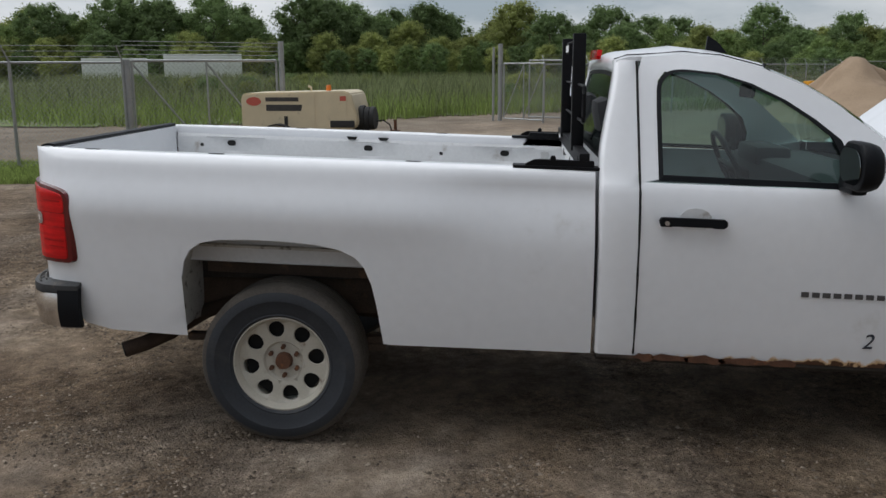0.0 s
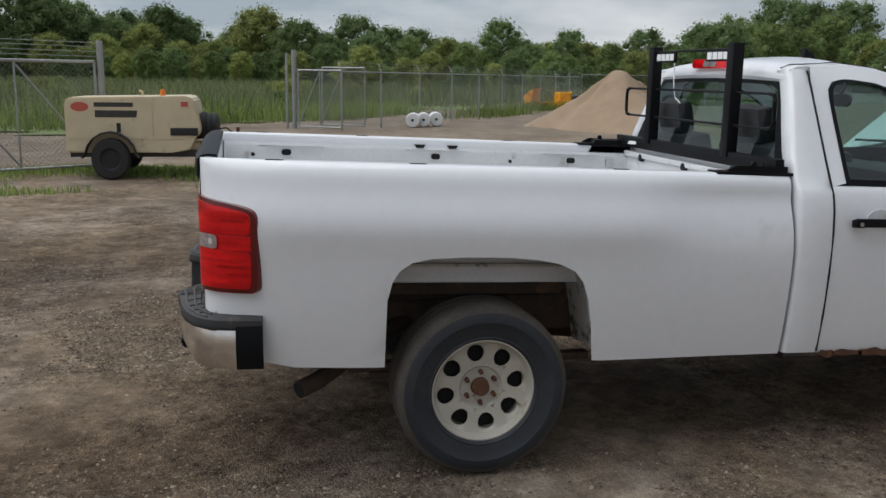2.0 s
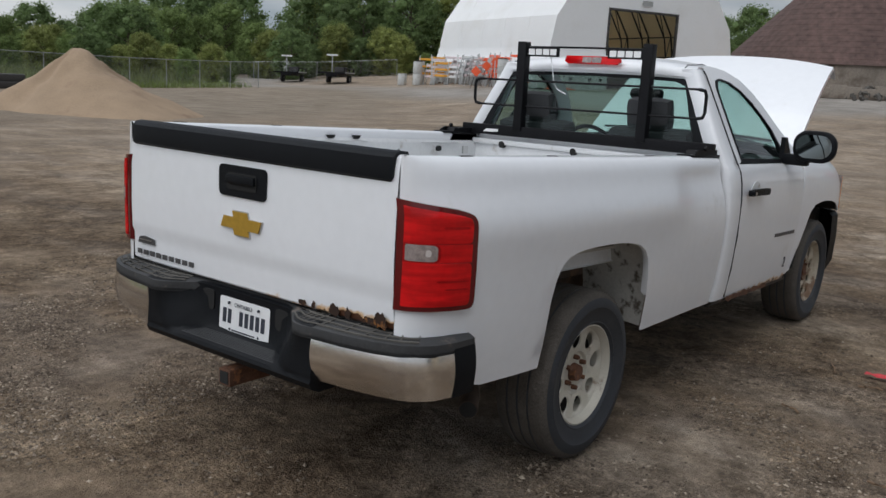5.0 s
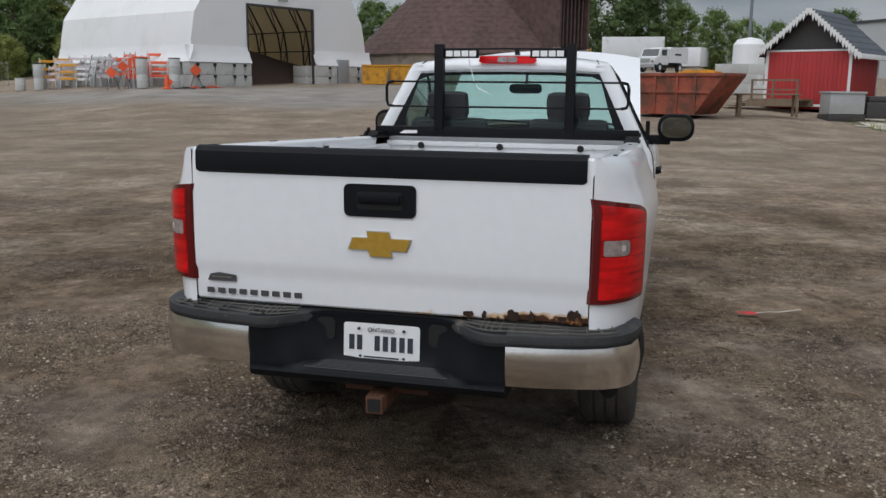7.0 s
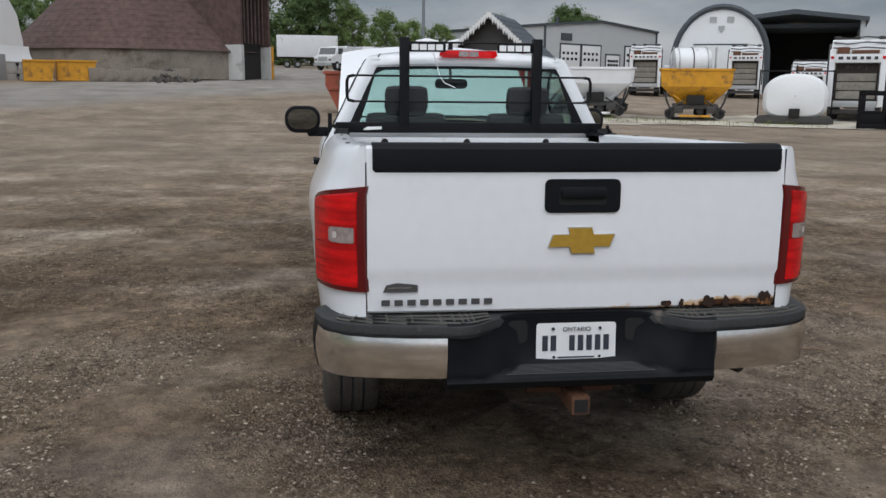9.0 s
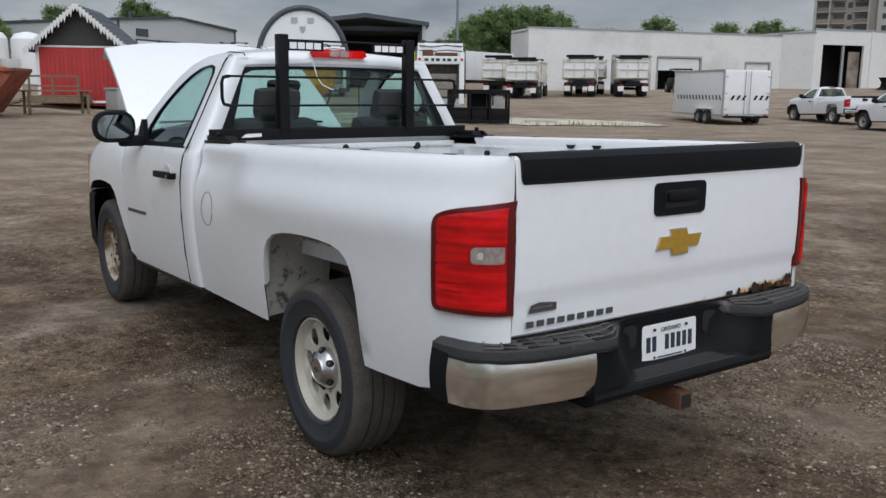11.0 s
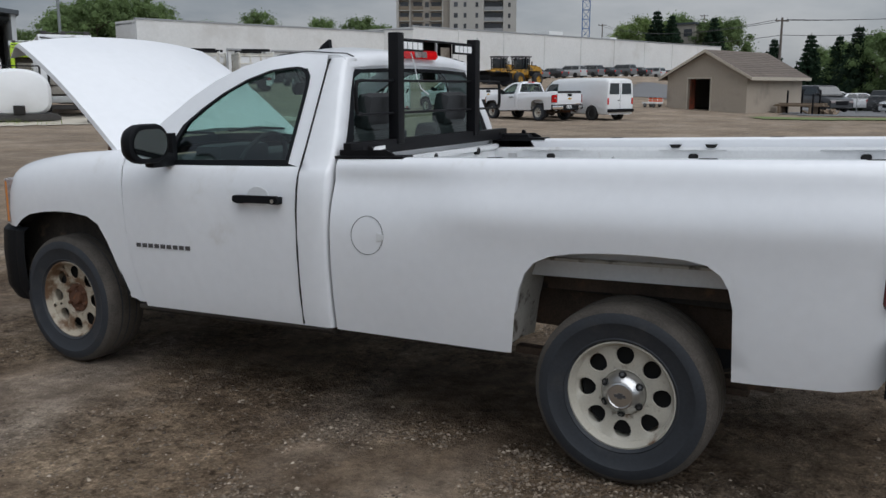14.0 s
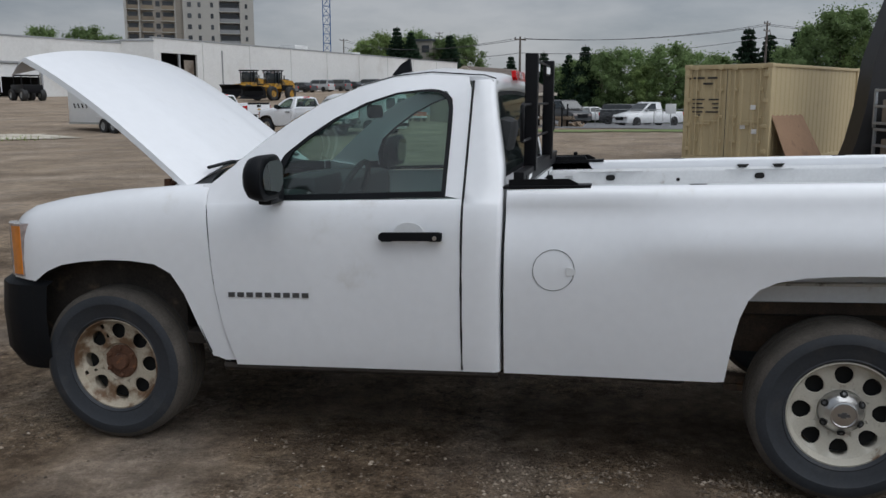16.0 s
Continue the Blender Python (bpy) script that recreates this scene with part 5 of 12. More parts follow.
    def roof_edge(k):
        x, z = k
        return Vector((x, cab_y(x, z), z))

    edge = [(1.525, 1.818), (1.58, 1.835)] + [WIN_OUT[i] for i in (4, 5, 6, 7, 8)]
    bm = bmesh.new()
    rows = []
    for i, (x, z) in enumerate(edge):
        y = cab_y(x, z)
        row = []
        for j in range(17):
            f = -1 + 2 * j / 16
            g = 1 - abs(f) ** 2.4
            nose = along([(1.525, -0.008), (1.64, 0.0), (2.0, 0.02), (2.17, 0.08), (2.34, 0.07)], x)
            row.append((x + nose * g, y * f, z + along([(1.525, 0.022), (1.6, 0.035), (1.83, 0.048), (2.17, 0.036), (2.34, 0.02)], x) * g))
        rows.append(row)
    rows = [[(x - 0.012, y * 0.99, z - 0.03) for x, y, z in rows[0]]] + rows
    shell(bm, rows[:-1], (0, 0, -0.02))
    roof = part("roof", raked(bm), M_PAINT, truck, "white cab roof", angle=50)
    for s in (1, -1):
        bm = bmesh.new()
        line = []
        for row in rows[1:-1]:
            lo, hi = Vector(row[1]), Vector(row[0])
            p = hi.lerp(lo, 0.85)
            line.append((p.x, s * abs(p.y), p.z + 0.001))
        pipe(bm, line, 0.0042, 6)
        part("roof_seam", raked(bm), M_SEAM, roof, "black roof gutter seam")
    bm = bmesh.new()
    prism(bm, [(-0.19, -0.012), (-0.165, -0.028), (0.165, -0.028), (0.19, -0.012), (0.18, 0.02), (-0.18, 0.02)], (1.505, 0, 1.852), (0, 1, 0), (0.15, 0, 1), (-0.022, 0, 0))
    lamp = part("high_brake_light", raked(bm), M_RED_LENS, truck, "red high brake light")
    for s in (1, -1):
        bm = bmesh.new()
        prism(bm, rounded(0.062, 0.034, 0.006), (1.482, s * 0.033, 1.849), (0, 1, 0), (0.15, 0, 1), (-0.003, 0, 0))
        part("cargo_lens", raked(bm), M_CLEAR_LENS, lamp)

    # rear wall of the cab with its window
    wo = [(0.835, 1.335), (0.80, 1.45), (0.745, 1.56), (0.69, 1.68), (0.65, 1.755), (0.57, 1.80), (0.30, 1.815), (0, 1.82)]
    wi = [(0.785, 1.385), (0.755, 1.47), (0.722, 1.56), (0.69, 1.665), (0.665, 1.735), (0.60, 1.762), (0.30, 1.772), (0, 1.775)]

    def back_x(z):
        return 1.450 + 0.075 * smooth(1.33, 1.83, z)

    def both(lst, dx):
        right = [Vector((back_x(z) + dx, y, z)) for y, z in lst]
        return right + [Vector((p.x, -p.y, p.z)) for p in right[-2::-1]]

    bm = bmesh.new()
    sheet(bm, [both(wo, 0.0), both(wi, 0.0)])
    sheet(bm, [[(1.447, y, 0.55) for y in (-0.84, 0, 0.84)], [(1.447, y, 1.30) for y in (-0.845, 0, 0.845)], [(1.450, -0.835, 1.335), (1.450, 0, 1.335), (1.450, 0.835, 1.335)],
               [(back_x(1.385), -0.785, 1.385), (back_x(1.385), 0, 1.385), (back_x(1.385), 0.785, 1.385)]])
    part("cab_back", raked(bm), M_PAINT, truck, "white back wall of the cab")
    bm = bmesh.new()
    o, i = both([(y * 1.004, z) for y, z in wi], -0.004), both([(y * 0.90, 1.405 + (z - 1.385) * 0.90) for y, z in wi], -0.005)
    sheet(bm, [o + o[:1], i + i[:1]])
    part("rear_window_border", raked(bm), M_BLACK, truck, "black border of the rear window")
    bm = bmesh.new()
    bm.faces.new([bm.verts.new(p + Vector((0.004, 0, 0))) for p in both(wi, 0.0)])
    bmesh.ops.triangulate(bm, faces=bm.faces)
    pane = part("rear_window", raked(bm), M_GLASS_DARK, truck, "smoked rear window")
    pane.visible_shadow = False

    # windscreen, cowl
    bm = bmesh.new()
    rows = []
    for k in range(7, 13):
        x, z = WIN_OUT[k]
        if k == 7:
            x, z = 2.20, 1.790
        y = cab_y(x, z)
        row = []
        for j in range(13):
            f = -1 + 2 * j / 12
            g = 1 - abs(f) ** 2.2
            row.append((x + (0.09 + 0.10 * (k - 7) / 5) * g, y * f, z + 0.026 * g - 0.02 * (k - 7) / 5 * g))
        rows.append(row)
    sheet(bm, rows)
    pane = part("windscreen", raked(bm), M_GLASS, truck, "green-tinted windscreen")
    pane.visible_shadow = False
    bm = bmesh.new()
    shell(bm, [[(2.84 + 0.19 * (1 - abs(f) ** 2.2), 0.84 * f, 1.372 + 0.055 * (1 - f * f)), (2.97 + 0.12 * (1 - abs(f) ** 2.2), 0.86 * f, 1.366 + 0.045 * (1 - f * f)), (3.08 + 0.06 * (1 - abs(f) ** 2.2), 0.86 * f, 1.350 + 0.02 * (1 - f * f))] for f in
               [-1 + 2 * j / 12 for j in range(13)]], (0, 0, -0.05))
    for y in (-0.35, 0.35):
        pipe(bm, [(2.99, y - 0.3, 1.435), (2.97, y, 1.455), (2.95, y + 0.3, 1.445)], 0.009, 6)
    part("cowl", raked(bm), M_BLACK, truck, "black plastic cowl with wipers")

    # fenders and nose
    arch = [(2.80, 0.555), (2.83, 0.560), (2.89, 0.72), (2.945, 0.874), (3.005, 0.970), (3.085, 1.016), (3.21, 1.033), (3.33, 1.036), (3.456, 1.028), (3.58, 1.010), (3.66, 0.978),
            (3.711, 0.945), (3.74, 0.925), (3.80, 0.93), (3.9, 0.935), (4.0, 0.94)]
    topz = [(2.72, 1.385), (2.93, 1.380), (3.3, 1.362), (3.6, 1.325), (3.8, 1.285), (3.9, 1.25), (4.0, 1.22)]
    plan = [(2.70, 0.952), (2.95, 0.972), (3.2, 0.985), (3.5, 0.985), (3.65, 0.978), (3.75, 0.965), (3.85, 0.935), (3.92, 0.89), (3.98, 0.81), (4.0, 0.77)]
    seam = [(0.50, 2.711), (0.56, 2.721), (0.7, 2.761), (0.85, 2.791), (1.0, 2.806), (1.15, 2.816), (1.25, 2.826), (1.40, 2.841)]
    for s in (1, -1):
        bm = bmesh.new()
        rows = []
        for x in [2.715, 2.74, 2.77] + [p[0] for p in arch]:
            z0 = 0.54 if x < 2.8 else along(arch, x)
            z1 = along(topz, x)
            y = along(plan, x)
            row = []
            for f in (0, 0.06, 0.16, 0.3, 0.45, 0.58, 0.7, 0.8, 0.88, 0.94, 0.98, 1.0):
                z = z0 + (z1 - z0) * f
                xs = max(x, along(seam, z))
                d = z1 - z
                ins = along([(0, 0.125), (0.012, 0.095), (0.035, 0.062), (0.08, 0.030), (0.15, 0.010), (0.25, 0.0), (0.5, 0.004), (0.75, 0.03), (0.9, 0.05)], d)
                row.append((xs, s * (y - ins), z))
            row.append((max(x, 2.86), s * (y - 0.17), z1 - 0.006))
            row.append((max(x, 2.86), s * (y - 0.175), z1 - 0.05))
            rows.append(row)
        sheet(bm, rows)
        fen = part("fender", raked(bm), M_PAINT, truck, "white front fender", angle=50)
        bm = bmesh.new()
        rows = []
        for x, z in arch[1:14]:
            y = along(plan, x) - 0.02
            rows.append([Vector((x + 0.012 * (1 if x < 3.3 else -1) * 0, s * (y - (y - 0.5) * j / 3), z + 0.02 - 0.0 * j)) for j in range(4)])
        sheet(bm, rows)
        part("wheel_liner", raked(bm), M_SEAM, truck, "black plastic wheel liner")
        bm = bmesh.new()
        shell(bm, [[(x, s * (along(plan, x) + 0.004), z) for z in (0.945, 1.0, 1.08, 1.16, 1.205)] for x in (3.815, 3.85, 3.885, 3.92, 3.95, 3.98)], (-0.03, -0.03 * s, 0))
        hl = part("headlight", raked(bm), M_CLEAR_LENS, truck, "clear headlight with an amber corner")
        bm = bmesh.new()
        shell(bm, [[(x, s * (along(plan, x) + 0.007), z) for z in (0.955, 1.06, 1.195)] for x in (3.818, 3.84, 3.865, 3.89)], (-0.02, -0.02 * s, 0))
        part("amber_lens", raked(bm), M_AMBER, hl, "amber corner lens")
    bm = bmesh.new()
    box(bm, 3.90, 3.985, -0.71, 0.71, 0.90, 1.205, 0.02)
    for z in (0.98, 1.06, 1.14):
        box(bm, 3.97, 4.03, -0.55, 0.55, z - 0.012, z + 0.012, 0.004)
    part("grille", raked(bm), M_BLACK, truck, "dark grille")
    bm = bmesh.new()
    bp = [(3.775, 0.945), (3.84, 0.950), (3.92, 0.925), (4.02, 0.84), (4.10, 0.65), (4.15, 0.3), (4.16, 0), (4.15, -0.3), (4.10, -0.65), (4.02, -0.84), (3.92, -0.925), (3.84, -0.950), (3.775, -0.945)]
    shell(bm, [[(x * 0.99, y * 0.97, 0.34), (x, y, 0.42), (x + 0.01, y * 1.005, 0.62), (x, y, 0.77), (x - 0.03, y * 0.98, 0.795)] for x, y in bp], (-0.08, 0, 0))
    part("front_bumper", bm, M_BLACK, truck, "black plastic front bumper")
    bm = bmesh.new()
    box(bm, 3.02, 3.92, -0.80, 0.80, 0.60, 1.0, 0.03)
    box(bm, 3.25, 3.7, -0.3, 0.3, 1.0, 1.16, 0.05)
    box(bm, 3.2, 3.45, 0.45, 0.72, 1.0, 1.18, 0.02)
    rod(bm, (3.15, -0.55, 1.0), (3.15, -0.55, 1.2), 0.1, 0.1, 14)
    part("engine", raked(bm), M_UNDER, truck, "dark dusty engine bay")
    # hood, turned up about its rear hinges
    bm = bmesh.new()
    turn = Matrix.Translation((2.985, 0, 1.378)) @ Matrix.Rotation(-radians(hood_angle), 4, "Y") @ Matrix.Translation((-2.985, 0, -1.378))
    rows, under = [], []
    for i in range(15):
        f = i / 14
        row = []
        for j in range(25):
            g = -1 + 2 * j / 24
            half = 0.828 - 0.06 * f
            back = 0.10 * (1 - abs(g) ** 2)
            x0, x1 = 2.955 + back * 0.9, 4.05 + 0.06 * (1 - abs(g) ** 2.2)
            x = x0 + (x1 - x0) * f
            z = 1.384 + 0.045 * (1 - abs(g) ** 2.6) * (1 - 0.25 * f) - 0.045 * f - 0.085 * f ** 3 + 0.012 * smooth(0.62, 0.5, abs(g)) * (1 - f)
            row.append(turn @ Vector((x, half * g, z)))
        rows.append(row)
    nose = [[turn @ (turn.inverted() @ p + Vector((0.012, 0, -0.03))) for p in rows[-1]], [turn @ (turn.inverted() @ p + Vector((0.006, 0, -0.095))) for p in rows[-1]]]
    off = turn.to_3x3() @ Vector((0, 0, -0.028))
    shell(bm, rows + nose, off)
    part("hood", raked(bm), M_PAINT, truck, "raised white hood" if hood_angle else "white hood", angle=40)
    if hood_angle:
        bm = bmesh.new()
        for s in (1, -1):
            box(bm, 3.10, 3.135, s * 0.75 - 0.01, s * 0.75 + 0.01, 1.24, 1.40, 0.003, m=Matrix.Translation((0, 0, 0)))
            rod(bm, (3.12, s * 0.75, 1.36), (3.065, s * 0.74, 1.395), 0.012)
        part("hood_hinge", raked(bm), M_RUST, truck, "rusty hood hinge")
        bm = bmesh.new()
        prism(bm, [(0, 0), (0.11, 0.0), (0.06, 0.055), (0.01, 0.085)], (2.06, 0.02, 1.878), (1, 0, 0), (0, 0, 1), (0, 0.03, 0))
        part("roof_fin", raked(bm), M_BLACK, roof, "black fin aerial")

    # running gear
    for x, s, front, cap in ((0, -1, False, False), (0, 1, False, detail), (3.362, 1, True, False), (3.362, -1, True, False)):
        wheel(truck, x, s, front, cap, detail)
    under = part("underbody", floor_pan(), M_UNDER, truck, "dark underbody with fuel tank")
    for s in (1, -1):
        for nm, q in (("frame_rail", (-1.05, 3.7, s * 0.48 - 0.03, s * 0.48 + 0.03, 0.52, 0.70, 0.01)), ("leaf_spring", (-0.55, 0.6, s * 0.60 - 0.03, s * 0.60 + 0.03, 0.40, 0.435, 0.004)),
                      ("leaf_spring", (-0.45, 0.45, s * 0.60 - 0.03, s * 0.60 + 0.03, 0.365, 0.396, 0.004))):
            bm = bmesh.new()
            box(bm, *q)
            part(nm, bm, M_FRAME, under, "rusty chassis steel")
    bm = bmesh.new()
    rod(bm, (0, -0.72, 0.385), (0, 0.72, 0.385), 0.05)
    lathe(bm, [(0.04, -0.16), (0.15, -0.08), (0.16, 0.06), (0.05, 0.16)], 16, "Y", (0, 0, 0.385))
    part("rear_axle", bm, M_FRAME, under, "rusty rear axle")
    bm = bmesh.new()
    rod(bm, (3.375, -0.72, 0.40), (3.375, 0.72, 0.40), 0.05)
    part("front_axle", bm, M_FRAME, under)
    for x in (-0.7, 0.9, 1.8, 2.6):
        bm = bmesh.new()
        box(bm, x - 0.05, x + 0.05, -0.45, 0.45, 0.55, 0.66)
        part("cross_member", bm, M_FRAME, under)
    bm = bmesh.new()
    pts = [(0.7, -0.34, 0.45), (0.3, -0.36, 0.50), (-0.2, -0.45, 0.60), (-0.45, -0.60, 0.55), (-0.60, -0.72, 0.47), (-0.70, -0.80, 0.435), (-0.78, -0.852, 0.418)]
    pipe(bm, pts, 0.038, 14)
    tp = part("tailpipe", bm, M_RUST_PIPE, truck, "rusty exhaust tailpipe")
    bm = bmesh.new()
    rod(bm, (-0.772, -0.847, 0.4195), (-0.783, -0.854, 0.4175), 0.033, n=14)
    part("pipe_mouth", bm, M_SEAM, tp)
    # fuel door
    bm = bmesh.new()
    o = [(0.089 * math.cos(t * math.pi / 20), 0.089 * math.sin(t * math.pi / 20)) for t in range(40)]
    yb = along(BED_PLAN, 1.21) - bed_skin(1.21, 0, 0.99)
    ring_pts = [Vector((1.21 + a, 0, 0.995 + b)) for a, b in o]
    for p in ring_pts:
        p.y = along(BED_PLAN, p.x) - bed_skin(p.x, 0, p.z) + 0.001
    pipe(bm, ring_pts, 0.0012, 6, closed=True)
    fd = part("fuel_door", raked(bm), M_SEAM, truck, "round fuel door outline")
    bm = bmesh.new()
    prism(bm, [(-0.02, -0.012), (0.02, -0.02), (0.02, 0.02), (-0.02, 0.012)], (1.135, yb + 0.002, 0.99), (1, 0, 0), (0, 0, 1), (0, 0.003, 0))
    part("fuel_door_tab", raked(bm), M_BED, fd)
    # inside
    for s in (1, -1):
        bm = bmesh.new()
        yc = s * 0.40
        box(bm, 1.62, 2.15, yc - 0.26, yc + 0.26, 0.85, 1.02, 0.05)
        box(bm, -0.075, 0.075, yc - 0.26, yc + 0.26, 0.0, 0.50, 0.05, m=Matrix.Translation((1.64, 0, 0.98)) @ Matrix.Rotation(radians(-12), 4, "Y"))
        seat = part("seat", raked(bm), M_SEAT, truck, "dark grey cloth seat with headrest")
        bm = bmesh.new()
        box(bm, -0.06, 0.05, yc - 0.14, yc + 0.14, 0.49, 0.68, 0.05, m=Matrix.Translation((1.64, 0, 0.98)) @ Matrix.Rotation(radians(-12), 4, "Y"))
        part("headrest", raked(bm), M_SEAT, seat)
    bm = bmesh.new()
    box(bm, 2.42, 2.90, -0.84, 0.84, 0.95, 1.33, 0.06)
    box(bm, 2.40, 2.6, 0.2, 0.62, 1.28, 1.39, 0.04)
    dash = part("dashboard", raked(bm), M_DASH, truck, "charcoal dashboard")
    bm = bmesh.new()
    ring = [Vector((2.30 - 0.19 * math.sin(a) * 0.42, 0.40 + 0.19 * math.cos(a), 1.27 + 0.19 * math.sin(a) * 0.9)) for a in [2 * math.pi * i / 28 for i in range(28)]]
    pipe(bm, ring, 0.015, 8, closed=True)
    rod(bm, (2.31, 0.40, 1.26), (2.48, 0.40, 1.18), 0.03)
    for a in (0, math.pi, 1.5 * math.pi):
        rod(bm, (2.30, 0.40, 1.27), (2.30 - 0.18 * math.sin(a) * 0.42, 0.40 + 0.18 * math.cos(a), 1.27 + 0.18 * math.sin(a) * 0.9), 0.016)
    part("steering_wheel", raked(bm), M_DASH, truck, "dark steering wheel")
    bm = bmesh.new()
    prism(bm, rounded(0.24, 0.07, 0.03), (2.27, 0.0, 1.69), (0, 1, 0), (0.1, 0, 1), (0.02, 0, 0))
    rod(bm, (2.30, 0, 1.71), (2.36, 0, 1.83), 0.010)
    part("rear_view_mirror", raked(bm), M_DASH, truck, "rear-view mirror")
    if detail:
        headache_rack(truck)


M_RUST_DARK = None
M_TAILGATE = None
M_DOOR_R = None


def rust_edge(base, name, axis_lo, axis_hi, z_lo, z_hi, axis="Y", threshold=0.5):
    """Adds rust eating upwards from a lower edge between two places along the edge."""
    m = base.copy()
    m.name = name
    n, l = m.node_tree.nodes, m.node_tree.links
    b = n["Principled BSDF"]
    old = b.inputs["Base Color"].links[0].from_socket
    co = n.new("ShaderNodeTexCoord")
    sep = n.new("ShaderNodeSeparateXYZ")
    l.new(co.outputs["Object"], sep.inputs["Vector"])
    up = n.new("ShaderNodeMapRange")
    up.inputs["From Min"].default_value = z_hi
    up.inputs["From Max"].default_value = z_lo
    l.new(sep.outputs["Z"], up.inputs["Value"])
    side = n.new("ShaderNodeMapRange")
    side.inputs["From Min"].default_value = axis_lo
    side.inputs["From Max"].default_value = axis_hi
    l.new(sep.outputs[axis], side.inputs["Value"])
    ns = n.new("ShaderNodeTexNoise")
    ns.inputs["Scale"].default_value = 17
    ns.inputs["Detail"].default_value = 6
    l.new(co.outputs["Object"], ns.inputs["Vector"])
    mul = n.new("ShaderNodeMath")
    mul.operation = "MULTIPLY"
    l.new(up.outputs["Result"], mul.inputs[0])
    l.new(side.outputs["Result"], mul.inputs[1])
    add = n.new("ShaderNodeMath")
    add.operation = "MULTIPLY"
    l.new(mul.outputs[0], add.inputs[0])
    l.new(ns.outputs["Fac"], add.inputs[1])
    halo = n.new("ShaderNodeMapRange")
    halo.interpolation_type = "SMOOTHSTEP"
    halo.inputs["From Min"].default_value = threshold * 0.62
    halo.inputs["From Max"].default_value = threshold * 0.9
    halo.inputs["To Max"].default_value = 0.8
    l.new(add.outputs[0], halo.inputs["Value"])
    core = n.new("ShaderNodeMapRange")
    core.inputs["From Min"].default_value = threshold * 0.9
    core.inputs["From Max"].default_value = threshold * 0.97
    l.new(add.outputs[0], core.inputs["Value"])
    m1 = n.new("ShaderNodeMix")
    m1.data_type = "RGBA"
    m1.inputs[7].default_value = (0.62, 0.33, 0.07, 1)
    l.new(halo.outputs["Result"], m1.inputs[0])
    l.new(old, m1.inputs[6])
    m2 = n.new("ShaderNodeMix")
    m2.data_type = "RGBA"
    m2.inputs[7].default_value = (0.075, 0.03, 0.015, 1)
    l.new(core.outputs["Result"], m2.inputs[0])
    l.new(m1.outputs[2], m2.inputs[6])
    l.new(m2.outputs[2], b.inputs["Base Color"])
    return m


M_RUST_DARK = material("dark_rusted_hole", (0.030, 0.014, 0.008), rough=0.95, var=0.4, scale=30, stain=(0.30, 0.12, 0.03), stain_scale=40, stain_low=0.55, stain_high=0.7)
M_TAILGATE = rust_edge(M_PAINT, "white_paint_rusting_tailgate", 0.25, -0.66, 0.779, 0.852, "Y", 0.335)
M_DOOR_R = rust_edge(M_PAINT, "white_paint_rusting_door", 1.3, 1.8, 0.420, 0.52, "X", 0.40)
pickup = thing("pickup_truck", "white regular-cab pickup with raised hood standing on gravel", "pickup truck")
build_pickup(pickup, True, 43.0)

# ---------------------------------------------------------------- plants
def leaf_material(name, color, var=0.35):
    m = material(name, color, rough=0.75, var=0.25, scale=0.7, spec=0.25)
    n, l = m.node_tree.nodes, m.node_tree.links
    b = n["Principled BSDF"]
    old = b.inputs["Base Color"].links[0].from_socket
    g = n.new("ShaderNodeNewGeometry")
    r = n.new("ShaderNodeMapRange")
    r.inputs["To Min"].default_value = 1 - var
    r.inputs["To Max"].default_value = 1 + var
    l.new(g.outputs["Random Per Island"], r.inputs["Value"])
    i = n.new("ShaderNodeObjectInfo")
    r2 = n.new("ShaderNodeMapRange")
    r2.inputs["To Min"].default_value = 0.8
    r2.inputs["To Max"].default_value = 1.25
    l.new(i.outputs["Random"], r2.inputs["Value"])
    mu = n.new("ShaderNodeMath")
    mu.operation = "MULTIPLY"
    l.new(r.outputs["Result"], mu.inputs[0])
    l.new(r2.outputs["Result"], mu.inputs[1])
    h = n.new("ShaderNodeHueSaturation")
    l.new(old, h.inputs["Color"])
    l.new(mu.outputs[0], h.inputs["Value"])
    l.new(h.outputs["Color"], b.inputs["Base Color"])
    tr = n.new("ShaderNodeBsdfTranslucent")
    l.new(h.outputs["Color"], tr.inputs["Color"])
    mx = n.new("ShaderNodeMixShader")
    mx.inputs[0].default_value = 0.5
    o = [x for x in n if x.bl_idname == "ShaderNodeOutputMaterial"][0]
    l.new(b.outputs["BSDF"], mx.inputs[1])
    l.new(tr.outputs["BSDF"], mx.inputs[2])
    l.new(mx.outputs["Shader"], o.inputs["Surface"])
    return m


M_LEAF_A = leaf_material("dark_green_leaves", (0.155, 0.220, 0.090))
M_LEAF_B = leaf_material("mid_green_leaves", (0.205, 0.275, 0.100))
M_LEAF_C = leaf_material("yellow_green_leaves", (0.275, 0.310, 0.105))
M_LEAF_D = leaf_material("deep_spruce_needles", (0.026, 0.050, 0.028))
M_REED = leaf_material("grey_green_reeds", (0.180, 0.205, 0.102), 0.5)
M_GRASS = leaf_material("fresh_grass_blades", (0.220, 0.285, 0.085), 0.45)
M_BARK = material("grey_brown_bark", (0.11, 0.085, 0.065), rough=0.95, var=0.3, scale=6, bump=0.5, bump_scale=30)


